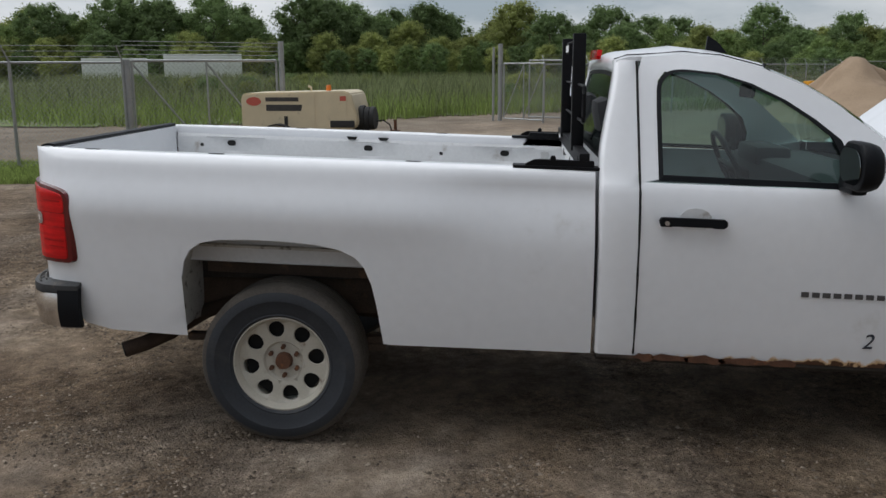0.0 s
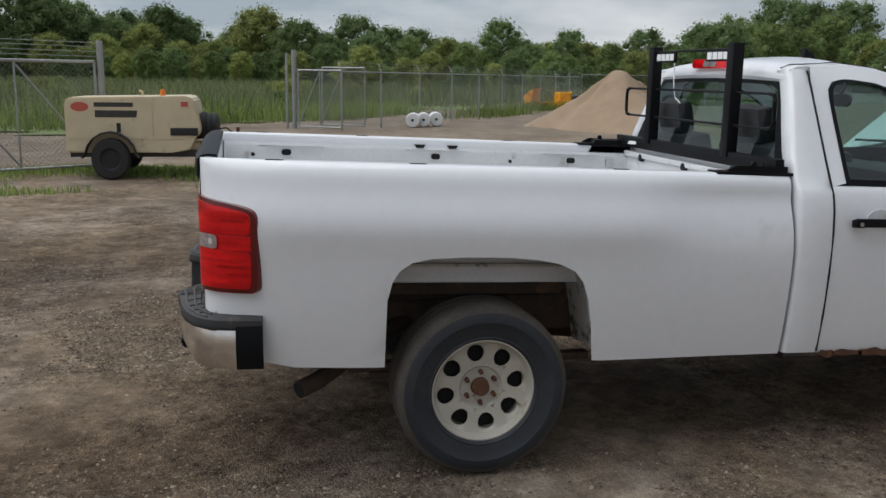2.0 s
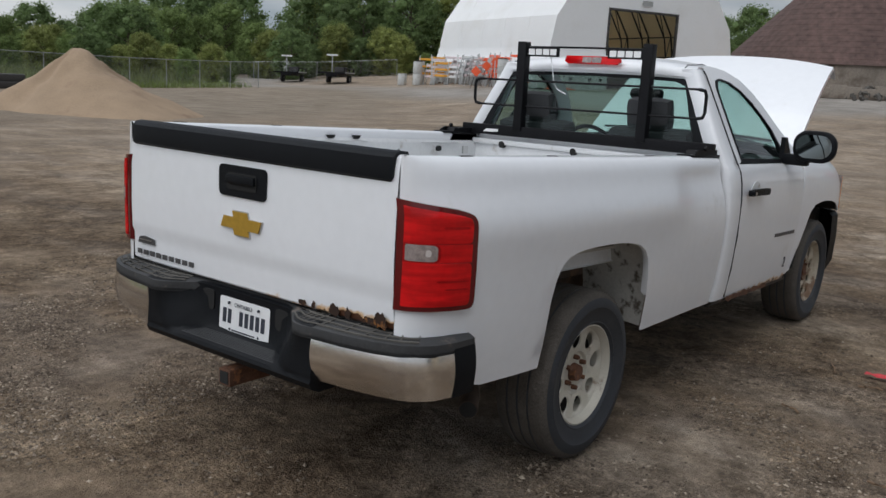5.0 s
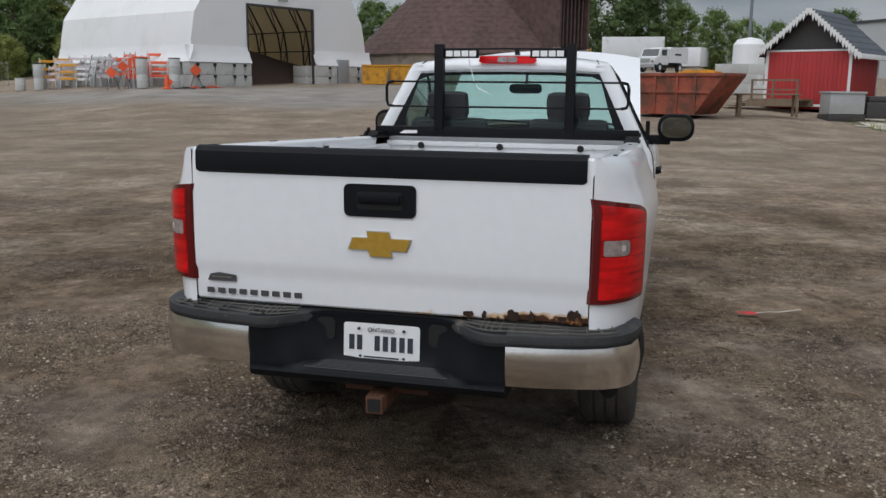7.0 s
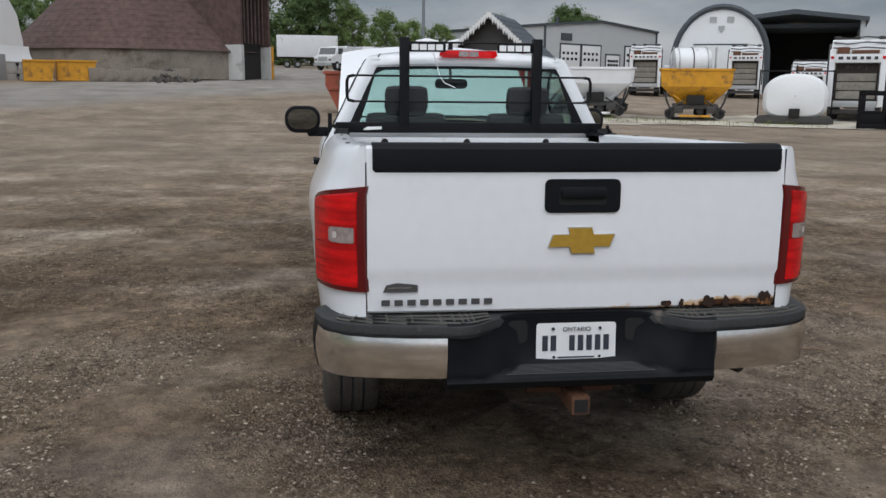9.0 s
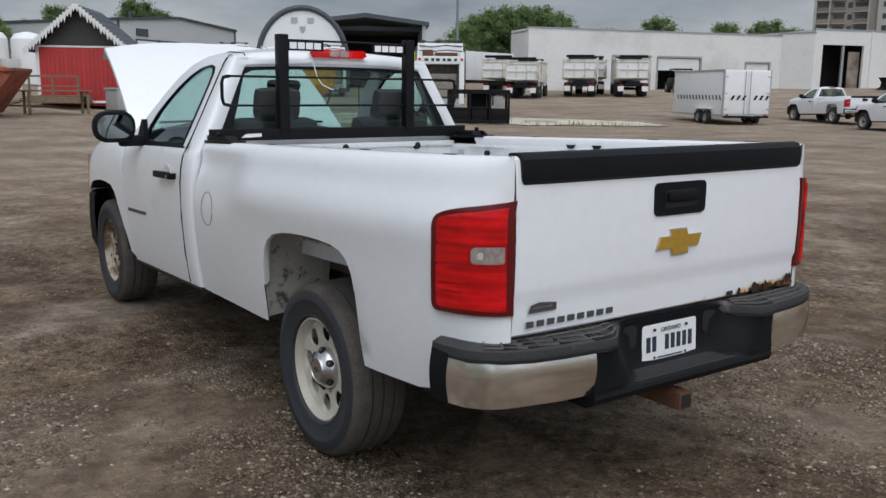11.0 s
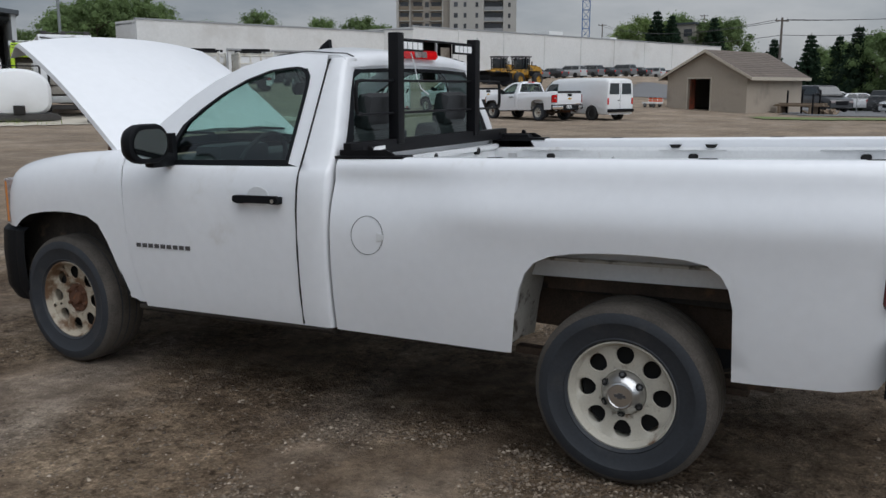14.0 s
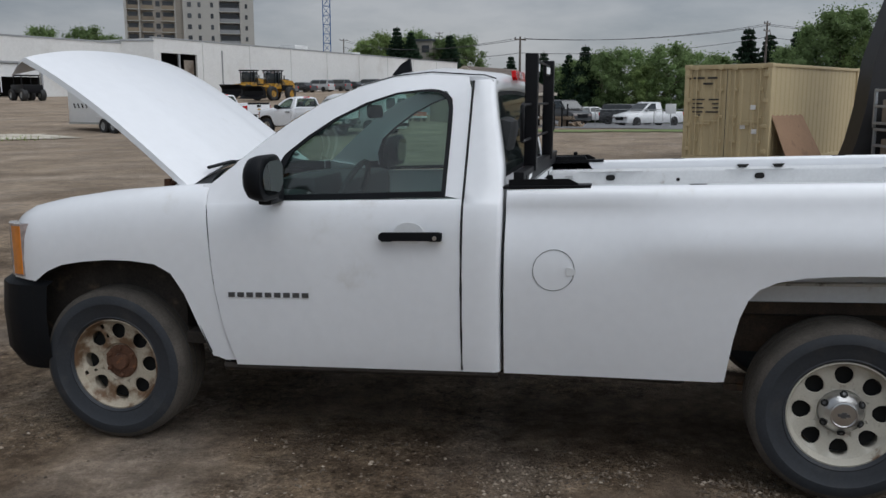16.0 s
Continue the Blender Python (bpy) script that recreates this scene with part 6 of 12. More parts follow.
def leaves(clumps, per, size, rnd, flat=1.0):
    """Small leaf sprays scattered through clumps (x, y, z, radius)."""
    vs, fs = [], []
    for cx, cy, cz, cr in clumps:
        for _ in range(per):
            d = rnd.normal(size=3)
            d /= np.linalg.norm(d) + 1e-9
            p = np.array((cx, cy, cz)) + d * cr * rnd.random() ** 0.45 * (1.0 if rnd.random() > 0.14 else rnd.uniform(1.1, 1.75)) * np.array((1, 1, flat))
            s = size * rnd.uniform(0.55, 1.3)
            u = rnd.normal(size=3)
            u /= np.linalg.norm(u)
            v = np.cross(u, rnd.normal(size=3))
            v /= np.linalg.norm(v) + 1e-9
            k = len(vs)
            vs += [p - u * s - v * s * 0.5, p + v * s * 0.75, p + u * s - v * s * 0.4]
            fs.append((k, k + 1, k + 2))
    return np.array(vs), fs


def tree(seed, h, spread, mat, label, clumps=80, per=150, size=0.125, low=0.05):
    rnd = np.random.default_rng(seed)
    ob = thing("tree", label, "tree", group="trees round the yard")
    bm = bmesh.new()
    lean = rnd.uniform(-0.03, 0.03, 2) * h
    pts = [(lean[0] * f * f, lean[1] * f * f, h * 0.72 * f) for f in (0, 0.2, 0.45, 0.7, 1)]
    for a, b, ra, rb in zip(pts, pts[1:], (0.030, 0.024, 0.018, 0.012), (0.024, 0.018, 0.012, 0.005)):
        rod(bm, a, b, ra * h, rb * h, 7, caps=False)
    cl = []
    for i in range(clumps):
        f = low + (1 - low) * (i + 0.5) / clumps
        ang = i * 2.4 + rnd.uniform(-0.4, 0.4)
        prof = math.sin(math.pi * min(1, (f - low * 0.75) / (1.04 - low * 0.75))) ** 0.55
        r = spread * prof * rnd.uniform(0.35, 1.0)
        x, y, z = r * math.cos(ang) + lean[0] * f, r * math.sin(ang) + lean[1] * f, h * (f - 0.02)
        cl.append((x, y, z, spread * rnd.uniform(0.18, 0.40)))
        if i % 3 == 0 and f < 0.85:
            s = np.array((lean[0] * f * 0.5, lean[1] * f * 0.5, h * max(0.12, f - 0.16)))
            rod(bm, s, (x * 0.85, y * 0.85, z), 0.008 * h, 0.003 * h, 5, caps=False)
    part("trunk", bm, M_BARK, ob)
    vs, fs = leaves(cl, per, size, rnd, 0.8)
    core, cf = [], []
    for cx, cy, cz, cr in cl:
        ico = bmesh.new()
        bmesh.ops.create_icosphere(ico, subdivisions=1, radius=cr * 0.5)
        k = len(vs) + len(core)
        core += [(cx + v.co.x * rnd.uniform(0.7, 1.15), cy + v.co.y * rnd.uniform(0.7, 1.15), cz + v.co.z * rnd.uniform(0.55, 0.95)) for v in ico.verts]
        cf += [tuple(k + v.index for v in f.verts) for f in ico.faces]
        ico.free()
    vs, fs = np.concatenate([vs, np.array(core)]), fs + cf
    me = bpy.data.meshes.new("crown")
    me.from_pydata(vs.tolist(), [], fs)
    me.materials.append(mat)
    c = new("crown", me)
    c.parent = ob
    return ob


def spruce(seed, h, mat):
    rnd = np.random.default_rng(seed)
    ob = thing("spruce_tree", "dark green spruce with layered drooping branches", "tree", group="trees round the yard")
    bm = bmesh.new()
    rod(bm, (0, 0, 0), (0, 0, h * 0.98), 0.022 * h, 0.003 * h, 7)
    part("trunk", bm, M_BARK, ob)
    cl = []
    n = 16
    for i in range(n):
        f = 0.10 + 0.88 * i / n
        r = 0.31 * h * (1 - f) + 0.012 * h
        k = max(4, int(11 * (1 - f)) + 3)
        for j in range(k):
            a = 2 * math.pi * (j + rnd.random() * 0.6) / k
            for q in (0.35, 0.68, 1.0):
                rr = r * q * rnd.uniform(0.8, 1.12)
                cl.append((rr * math.cos(a), rr * math.sin(a), h * f - 0.14 * rr, 0.062 * h * (1.15 - f)))
    vs, fs = leaves(cl, 22, 0.026 * h, rnd, 0.6)
    me = bpy.data.meshes.new("crown")
    me.from_pydata(vs.tolist(), [], fs)
    me.materials.append(mat)
    c = new("crown", me)
    c.parent = ob
    return ob


protos = [tree(1, 9, 3.5, M_LEAF_A, "dense dark green broadleaf tree behind the fence"),
          tree(2, 9, 3.1, M_LEAF_B, "bushy green broadleaf tree behind the fence"),
          tree(3, 9, 4.1, M_LEAF_A, "wide dark green broadleaf tree", low=0.05),
          tree(4, 8, 3.1, M_LEAF_C, "yellow-green young broadleaf tree", low=0.03),
          tree(5, 9, 2.5, M_LEAF_B, "slim green broadleaf tree with gaps in its crown", clumps=54, per=140)]
conifers = [spruce(21, 9, M_LEAF_D), spruce(22, 9, M_LEAF_D)]
used = set()


FULL = dict(zip(protos + conifers, (9.8, 13.8, 10.0, 9.6, 13.4, 9.9, 9.2)))


def plant(proto, x, y, h, rz):
    """Stands a tree at a place, sized by the height it would have when full-grown."""
    m = on_ground(x, y, rz, h / FULL[proto]) @ Matrix.Translation((0, 0, -0.15))
    if proto not in used:
        used.add(proto)
        proto.matrix_basis = m
        return proto
    return copy_thing(proto, m @ Matrix.Diagonal((*(1 / k for k in proto.scale), 1)))


def polar(az, d, eye=(-2.0, -1.0)):
    return eye[0] + d * math.cos(radians(az)), eye[1] + d * math.sin(radians(az))


MEADOW = [(-60, 20), (-26, 20.2), (-12, 20.9), (-6.4, 21.7), (-3.0, 23.9), (-1.2, 26.8), (0.6, 27.6), (4.2, 32.5), (9.4, 40), (21, 51.5), (43, 56), (56, 72), (50, 110), (-60, 120)]
rt = random.Random(5)
# woodland behind the fence: (from azimuth, to azimuth, step, distance, height)
for a0, a1, step, d, h0, h1 in ((58, 86, 1.3, 92, 5.5, 8.8), (86, 128, 1.1, 118, 8.0, 12.0), (34, 58, 1.6, 108, 8.5, 13.5), (60, 84, 1.6, 128, 7.0, 10.0), (84, 126, 1.6, 128, 8.5, 12.0), (36, 60, 2.3, 122, 11, 16)):
    az = a0
    while az < a1:
        if not (90.9 < az < 92.6 and d < 140) and not (47.6 < az < 50.2):
            x, y = polar(az, d + rt.uniform(-6, 6))
            plant(protos[rt.choice((0, 1, 1, 1, 2, 2, 4, 3))], x, y, rt.uniform(h0, h1), rt.uniform(0, 360))
        az += step * rt.uniform(0.75, 1.25)
# low bushes in front of it
for a0, a1, step, d, h0, h1 in ((52, 86, 1.5, 78, 2.8, 5.2), (36, 50, 1.5, 98, 3.5, 7.5), (88, 126, 1.5, 106, 3.5, 6.5), (58, 128, 1.1, 113, 5.0, 8.0)):
    az = a0
    while az < a1:
        x, y = polar(az, d + rt.uniform(-4, 4))
        plant(protos[rt.choice((2, 3, 3, 1))], x, y, rt.uniform(h0, h1), rt.uniform(0, 360))
        az += step * rt.uniform(0.7, 1.3)
# shrubs scattered through the meadow
for k in range(30):
    x, y = polar(rt.uniform(66, 116), rt.uniform(40, 70))
    if inside(MEADOW, x, y) and inside(MEADOW, x - 2.5, y - 2.5) and inside(MEADOW, x + 2.5, y - 2.5):
        h = rt.uniform(1.6, 3.0)
        bush = plant(protos[rt.choice((2, 3, 3))], x, y, h, rt.uniform(0, 360))
        bush.matrix_basis = Matrix.Translation((0, 0, -0.38 * h)) @ bush.matrix_basis
# trees beyond the sheds and over the roofs to the east and south
for az, d, h, k in ((17.5, 100, 11, 4), (19.0, 112, 9, 0), (21, 118, 8, 2), (24, 125, 9, 2), (3.4, 122, 15, 0), (1.2, 122, 13.7, 0), (-0.8, 119, 12, 1), (-2.8, 104, 10.5, 1), (-4.6, 108, 9, 1), (-6.4, 110, 8.5, 1),
                    (-8.4, 112, 8.0, 4), (-10, 118, 8, 0), (-14.8, 150, 12, 0), (-16, 152, 11, 2), (-37.5, 175, 10.8, 0), (-39, 178, 12.6, 0), (-40.5, 172, 12.8, 2), (-42, 180, 12.8, 0), (-43.6, 182, 12.4, 1),
                    (-46.6, 190, 14.5, 1), (-48, 190, 15, 0), (-50.8, 190, 13.5, 1), (-52, 195, 14, 0), (-54.6, 200, 15, 2), (-55.8, 200, 13, 0), (-34.2, 190, 10, 2), (-35.6, 190, 10.5, 1), (-36.6, 184, 11.5, 0), (-44.8, 186, 12, 0), (-45.8, 190, 12.5, 1),
                    (-35.2, 122, 8.6, 0), (-36.4, 126, 10.6, 2), (-37.6, 124, 11.4, 0), (-38.8, 128, 11.6, 0), (-40.0, 126, 11.8, 2), (-41.2, 130, 11.0, 0), (-43.6, 132, 10.4, 1),
                    (-71.5, 188, 17.0, 1), (-72.6, 186, 19.0, 1), (-73.8, 188, 17.5, 1), (-74.8, 190, 15, 0), (-76.9, 187, 14.5, 0), (-78.0, 187, 15, 0)):
    x, y = polar(az, d)
    plant(protos[k], x, y, h, rt.uniform(0, 360))
for az, d, h, k in ((-86.6, 100, 7.5, 0), (-88, 96, 8.2, 0), (-89.5, 98, 8.8, 2), (-90.8, 94, 9.1, 1), (-92.2, 95, 9.0, 2), (-93.5, 98, 8.2, 0), (-95, 100, 8.0, 0), (-99, 92, 8.0, 0), (-100.6, 84, 9.5, 0),
                    (-102, 82, 10.6, 0), (-103.6, 80, 11, 1), (-105.5, 80, 11, 0), (-84.9, 108, 7.0, 0)):
    x, y = polar(az, d, (0.9, 4.6))
    plant(protos[k], x, y, h, rt.uniform(0, 360))
for az, d, h in ((-78.3, 186, 14.5), (-85.9, 100, 8.0), (-86.9, 96, 8.8), (-96.7, 120, 12.9), (-97.95, 118, 12.8), (-99.5, 120, 12.4), (-75.8, 178, 14.4), (-74.9, 180, 14), (-82.2, 110, 7.5), (-84.3, 104, 8.8)):
    x, y = polar(az, d, (0.9, 4.6))
    plant(conifers[rt.choice((0, 1))], x, y, h, rt.uniform(0, 360))


def blades(name, count, where, lo, hi, width, mat, label, seed, category="grass"):
    """Standing blades: each a bent strip of two quads."""
    rnd = np.random.default_rng(seed)
    vs, fs = [], []
    done = 0
    while done < count:
        x, y = where(rnd)
        if x is None:
            continue
        done += 1
        h = rnd.uniform(lo, hi)
        a = rnd.uniform(0, 6.283)
        u = np.array((math.cos(a), math.sin(a), 0)) * width * rnd.uniform(0.6, 1.3)
        lean = rnd.normal(size=2) * h * 0.27
        z = gz(x, y) - 0.02
        b, m, t = np.array((x, y, z)), np.array((x + lean[0] * 0.4, y + lean[1] * 0.4, z + h * 0.6)), np.array((x + lean[0], y + lean[1], z + h))
        k = len(vs)
        vs += [b - u, b + u, m + u * 0.8, m - u * 0.8, t + u * 0.15, t - u * 0.15]
        fs += [(k, k + 1, k + 2, k + 3), (k + 3, k + 2, k + 4, k + 5)]
    me = bpy.data.meshes.new(name)
    me.from_pydata([tuple(v) for v in vs], [], fs)
    me.materials.append(mat)
    return tagged(new(name, me), label, category, kind="stuff")


def in_poly(poly, power=1.0):
    xs, ys = [p[0] for p in poly], [p[1] for p in poly]

    def pick(rnd):
        x, y = rnd.uniform(min(xs), max(xs)), rnd.uniform(min(ys), max(ys))
        if not inside(poly, x, y):
            return None, None
        if noise.noise((x * 0.25, y * 0.25, 2)) + 0.42 < rnd.random() * 0.8:
            return None, None
        return x, y
    return pick


patch("meadow", MEADOW, 1.6, M_TURF, "rough green meadow behind the wire fence", "meadow", 0.03, 1.0)
VERGE = [(-16, 6.2), (-8, 7.7), (-4.6, 8.5), (-1.4, 9.2), (-0.9, 11.8), (-3.4, 12.4), (-6, 11.4), (-16, 8.6)]
patch("car_park", [(-40, -47.5), (-6, -47.5), (6, -48.5), (7.5, -60), (22, -64), (30, -100), (-40, -110)], 1.2, M_ASPHALT, "grey asphalt car park", "car park", 0.03, 0.25)
patch("grass_strip", [(-8, -43.8), (6.5, -41.0), (7.6, -44.0), (-8, -47.0)], 0.5, M_TURF, "short green grass strip beside the car park", "grass strip", 0.04, 0.5)
M_SLAB = material("cream_weathered_concrete", (0.50, 0.46, 0.385), rough=0.9, var=0.15, scale=0.8, stain=(0.28, 0.245, 0.195), stain_scale=0.5, stain_low=0.48, stain_high=0.62)
patch("storage_slab", [(33, -9.0), (42, -9), (41, -22), (36, -27.0), (27.5, -31.5), (24.5, -29.5), (29.5, -22.5), (34.4, -15), (33.5, -11.5)], 0.5, M_SLAB, "pale broken concrete slab under the stored gear", "slab", 0.03, 0.5)
blades("tall_reeds", 36000, in_poly([(-30, 26), (-6.5, 22.4), (-3.5, 24.6), (0.8, 29), (4.2, 34.5), (9.4, 41.5), (21, 53), (43, 58), (50, 75), (30, 90), (-40, 80)]), 0.35, 1.45, 0.021, M_REED, "tall grey-green reeds and weeds", 31, "reeds")
blades("meadow_grass", 16000, in_poly([(-20, 20.2), (-7, 20.9), (-3.0, 23.2), (-1.6, 26.4), (0.6, 27.2), (3.4, 29.6), (8, 37), (-4, 40), (-24, 36)]), 0.25, 0.75, 0.018, M_GRASS, "fresh green meadow grass", 32)
blades("verge_grass", 46000, in_poly(VERGE), 0.02, 0.14, 0.009, M_GRASS, "short weedy grass by the fence", 33)
blades("fence_foot_weeds", 4200, in_poly([(7.6, 28.6), (21.5, 48.0), (42, 52.2), (42, 53.6), (19.6, 50), (6.4, 30.0)]), 0.15, 0.6, 0.018, M_GRASS, "weeds along the fence foot", 34, "weeds")
blades("slab_grass", 650, in_poly([(30, -9), (38, -8), (37.5, -15.5), (32, -24.5), (25, -29), (24.4, -27.5), (30.5, -22), (35.6, -12)]), 0.06, 0.3, 0.014, M_GRASS, "weeds between storage slabs", 35)

# ---------------------------------------------------------------- fences
M_GALV = material("galvanised_steel", (0.36, 0.37, 0.37), rough=0.45, metal=0.7, var=0.15, scale=10)
M_WIRE = material("galvanised_chain_link", (0.26, 0.27, 0.27), rough=0.55, metal=0.5, var=0.1, scale=10)


def link_mesh(bm, p0, p1, h, pitch, r):
    """Two crossing families of thin wires between two posts."""
    p0, p1 = Vector(p0), Vector(p1)
    along_v = p1 - p0
    ln = Vector((along_v.x, along_v.y, 0)).length
    u = along_v / ln

    def wire(a, b):
        d = (b - a)
        n1 = Vector((-u.y, u.x, 0)) * r
        n2 = d.normalized().cross(n1.normalized()) * r
        va = [bm.verts.new(a + n1), bm.verts.new(a - n1 * 0.5 + n2), bm.verts.new(a - n1 * 0.5 - n2)]
        vb = [bm.verts.new(b + n1), bm.verts.new(b - n1 * 0.5 + n2), bm.verts.new(b - n1 * 0.5 - n2)]
        for i in range(3):
            bm.faces.new((va[i], va[(i + 1) % 3], vb[(i + 1) % 3], vb[i]))

    t = -h
    while t < ln:
        for s in (1, -1):
            a0, a1 = (t, t + h) if s > 0 else (t + h, t)
            lo, hi = Vector((a0, 0)), Vector((a1, h))
            # clip to the panel
            f0, f1 = 0.0, 1.0
            d = a1 - a0
            for lim, sign in ((0, 1), (ln, -1)):
                q = (lim - a0) / d
                if (d > 0) == (sign > 0):
                    f0 = max(f0, q)
                else:
                    f1 = min(f1, q)
            if f1 - f0 > 0.02:
                wire(p0 + u * (a0 + d * f0) + Vector((0, 0, 0.05 + h * f0)), p0 + u * (a0 + d * f1) + Vector((0, 0, 0.05 + h * f1)))
        t += pitch


def fence_run(name, pts, h, pitch, r, label, arms=True, post_r=0.03, strands=True, barb_side=1):
    """A chain-link fence: posts, top rail, link mesh, slanted arms with barbed wire."""
    ob = thing(name, label, "fence")
    tops = []
    for i, (x, y) in enumerate(pts):
        z = gz(x, y)
        bm = bmesh.new()
        rod(bm, (x, y, z - 0.2), (x, y, z + h + 0.03), post_r, n=8)
        d = Vector(pts[min(i + 1, len(pts) - 1)]) - Vector(pts[max(i - 1, 0)])
        nrm = Vector((-d.y, d.x, 0)).normalized() * barb_side
        if arms:
            rod(bm, (x, y, z + h + 0.02), Vector((x, y, z + h + 0.02)) + nrm * 0.16 + Vector((d.normalized().x * 0.1, d.normalized().y * 0.1, 0.26)), 0.016, 0.012, 6)
        part("post", bm, M_GALV, ob)
        tops.append((Vector((x, y, z)), nrm))
    for (a, na), (b, nb) in zip(tops, tops[1:]):
        bm = bmesh.new()
        rod(bm, a + Vector((0, 0, h)), b + Vector((0, 0, h)), 0.021, n=8)
        part("top_rail", bm, M_GALV, ob)
        bm = bmesh.new()
        link_mesh(bm, a, b, h - 0.06, pitch, r)
        part("wire_mesh", bm, M_WIRE, ob, "chain-link wire mesh")
        if arms and strands:
            bm = bmesh.new()
            for k in (0.35, 0.68, 1.0):
                rod(bm, a + na * 0.16 * k + Vector((0, 0, h + 0.28 * k)), b + nb * 0.16 * k + Vector((0, 0, h + 0.28 * k)), 0.005, n=4)
            part("barbed_wire", bm, M_WIRE, ob)
    return ob


def gate_leaf(name, p0, p1, h, label, braces=True):
    ob = thing(name, label, "gate")
    a, b = Vector((p0[0], p0[1], gz(*p0) + 0.08)), Vector((p1[0], p1[1], gz(*p1) + 0.08))
    up = Vector((0, 0, h))
    bm = bmesh.new()
    for p, q in ((a, a + up), (b, b + up), (a + up, b + up), (a, b)):
        rod(bm, p, q, 0.026, n=8)
    part("gate_frame", bm, M_GALV, ob)
    if braces:
        m = (a + b) / 2
        for p, q in ((a + up * (0.02 if braces == "rising" else 0.98), m + up * (0.98 if braces == "rising" else 0.02)), (m + up * (0.02 if braces == "rising" else 0.98), b + up * (0.98 if braces == "rising" else 0.02)), (m, m + up)):
            bm = bmesh.new()
            rod(bm, p, q, 0.018, n=7)
            part("brace", bm, M_GALV, ob)
    bm = bmesh.new()
    link_mesh(bm, a - Vector((0, 0, 0.05)), b - Vector((0, 0, 0.05)), h, 0.085, 0.0022)
    part("wire_mesh", bm, M_WIRE, ob, "chain-link wire mesh")
    return ob


def heavy_post(x, y, h, r=0.055):
    bm = bmesh.new()
    rod(bm, (x, y, gz(x, y) - 0.2), (x, y, gz(x, y) + h), r, n=12)
    return solo("gate_post", bm, M_GALV, "thick galvanised gate post", "gate post", group="gate posts")


heavy_post(-3.3, 12.0, 2.22)
heavy_post(-5.75, 10.65, 1.88, 0.06)
gate_leaf("sliding_gate", (-5.7, 10.75), (-3.4, 12.0), 1.78, "galvanised chain-link gate leaf with braces", "falling")
fence_run("wire_fence", [(-5.8, 10.6), (-7.4, 9.75), (-9.6, 8.55), (-11.8, 7.4), (-14.2, 6.2), (-16.6, 5.0)], 1.83, 0.085, 0.0022, "galvanised chain-link fence topped with barbed wire")
strands = thing("barbed_wire", "barbed wire strands strung over the gate", "barbed wire")
for z in (1.95, 2.03, 2.11, 2.18):
    bm = bmesh.new()
    rod(bm, (-3.3, 12.0, z), (-5.8, 10.6, z + 0.02), 0.006, n=4)
    part("strand", bm, M_WIRE, strands)
heavy_post(0.74, 24.15, 2.45, 0.075)
heavy_post(0.52, 24.25, 2.35, 0.04)
gate_leaf("swing_gate", (0.86, 24.05), (2.12, 23.0), 1.75, "open galvanised chain-link gate leaf with slanted braces", "rising")
gate_leaf("inner_gate", (1.7, 25.0), (3.0, 24.2), 1.85, "second chain-link gate panel", False)
run = [(2.1, 22.9), (3.6, 24.6)] + [(3.6 + (20.1 - 3.6) * k / 9, 24.6 + (48.1 - 24.6) * k / 9) for k in range(1, 10)]
fence_run("wire_fence", run, 1.80, 0.14, 0.003, "long chain-link fence with slanted barbed-wire arms", strands=True)
run = [(20.1 + 22.5 * k / 7, 48.1 + 4.3 * k / 7) for k in range(8)]
fence_run("wire_fence", run, 1.95, 0.16, 0.0035, "chain-link fence at the back of the sand lot", arms=False)
fence_run("wire_fence", [(62, 55), (58, 62), (55, 68)], 1.9, 0.22, 0.004, "chain-link fence behind the trailers", arms=False)

# ---------------------------------------------------------------- compressor on its trailer
M_BEIGE = material("beige_machine_enamel", (0.63, 0.535, 0.365), rough=0.45, var=0.08, scale=4, stain=(0.34, 0.28, 0.20), stain_scale=5, stain_low=0.58, stain_high=0.75)
M_ORANGE = material("orange_plastic", (0.80, 0.20, 0.02), rough=0.4, var=0.1)
M_RED_MARK = material("faded_red_marking", (0.50, 0.10, 0.07), rough=0.6, var=0.1)
M_DARKSTEEL = material("dark_greasy_steel", (0.045, 0.042, 0.040), rough=0.6, var=0.3, scale=12)
M_RUBBER = material("black_rubber", (0.025, 0.025, 0.026), rough=0.8, var=0.2, scale=14)
M_WOOD = material("weathered_timber", (0.19, 0.14, 0.095), rough=0.9, var=0.25, scale=6, bump=0.4, bump_scale=40)


def simple_wheel(parent, x, y, z, r, w, n=22, rim=None):
    bm = bmesh.new()
    lathe(bm, [(r * 0.55, -w / 2), (r * 0.9, -w / 2), (r, -w * 0.36), (r, w * 0.36), (r * 0.9, w / 2), (r * 0.55, w / 2)], n, "Y", (x, y, z), close=True)
    t = part("wheel", bm, M_RUBBER, parent, "black rubber tyre")
    bm = bmesh.new()
    for s in (-1, 1):
        lathe(bm, [(r * 0.56, s * w * 0.42), (r * 0.45, s * w * 0.30), (r * 0.2, s * w * 0.34), (0.01, s * w * 0.36)], 18, "Y", (x, y, z))
    part("rim", bm, rim or M_GALV, t)
    return t


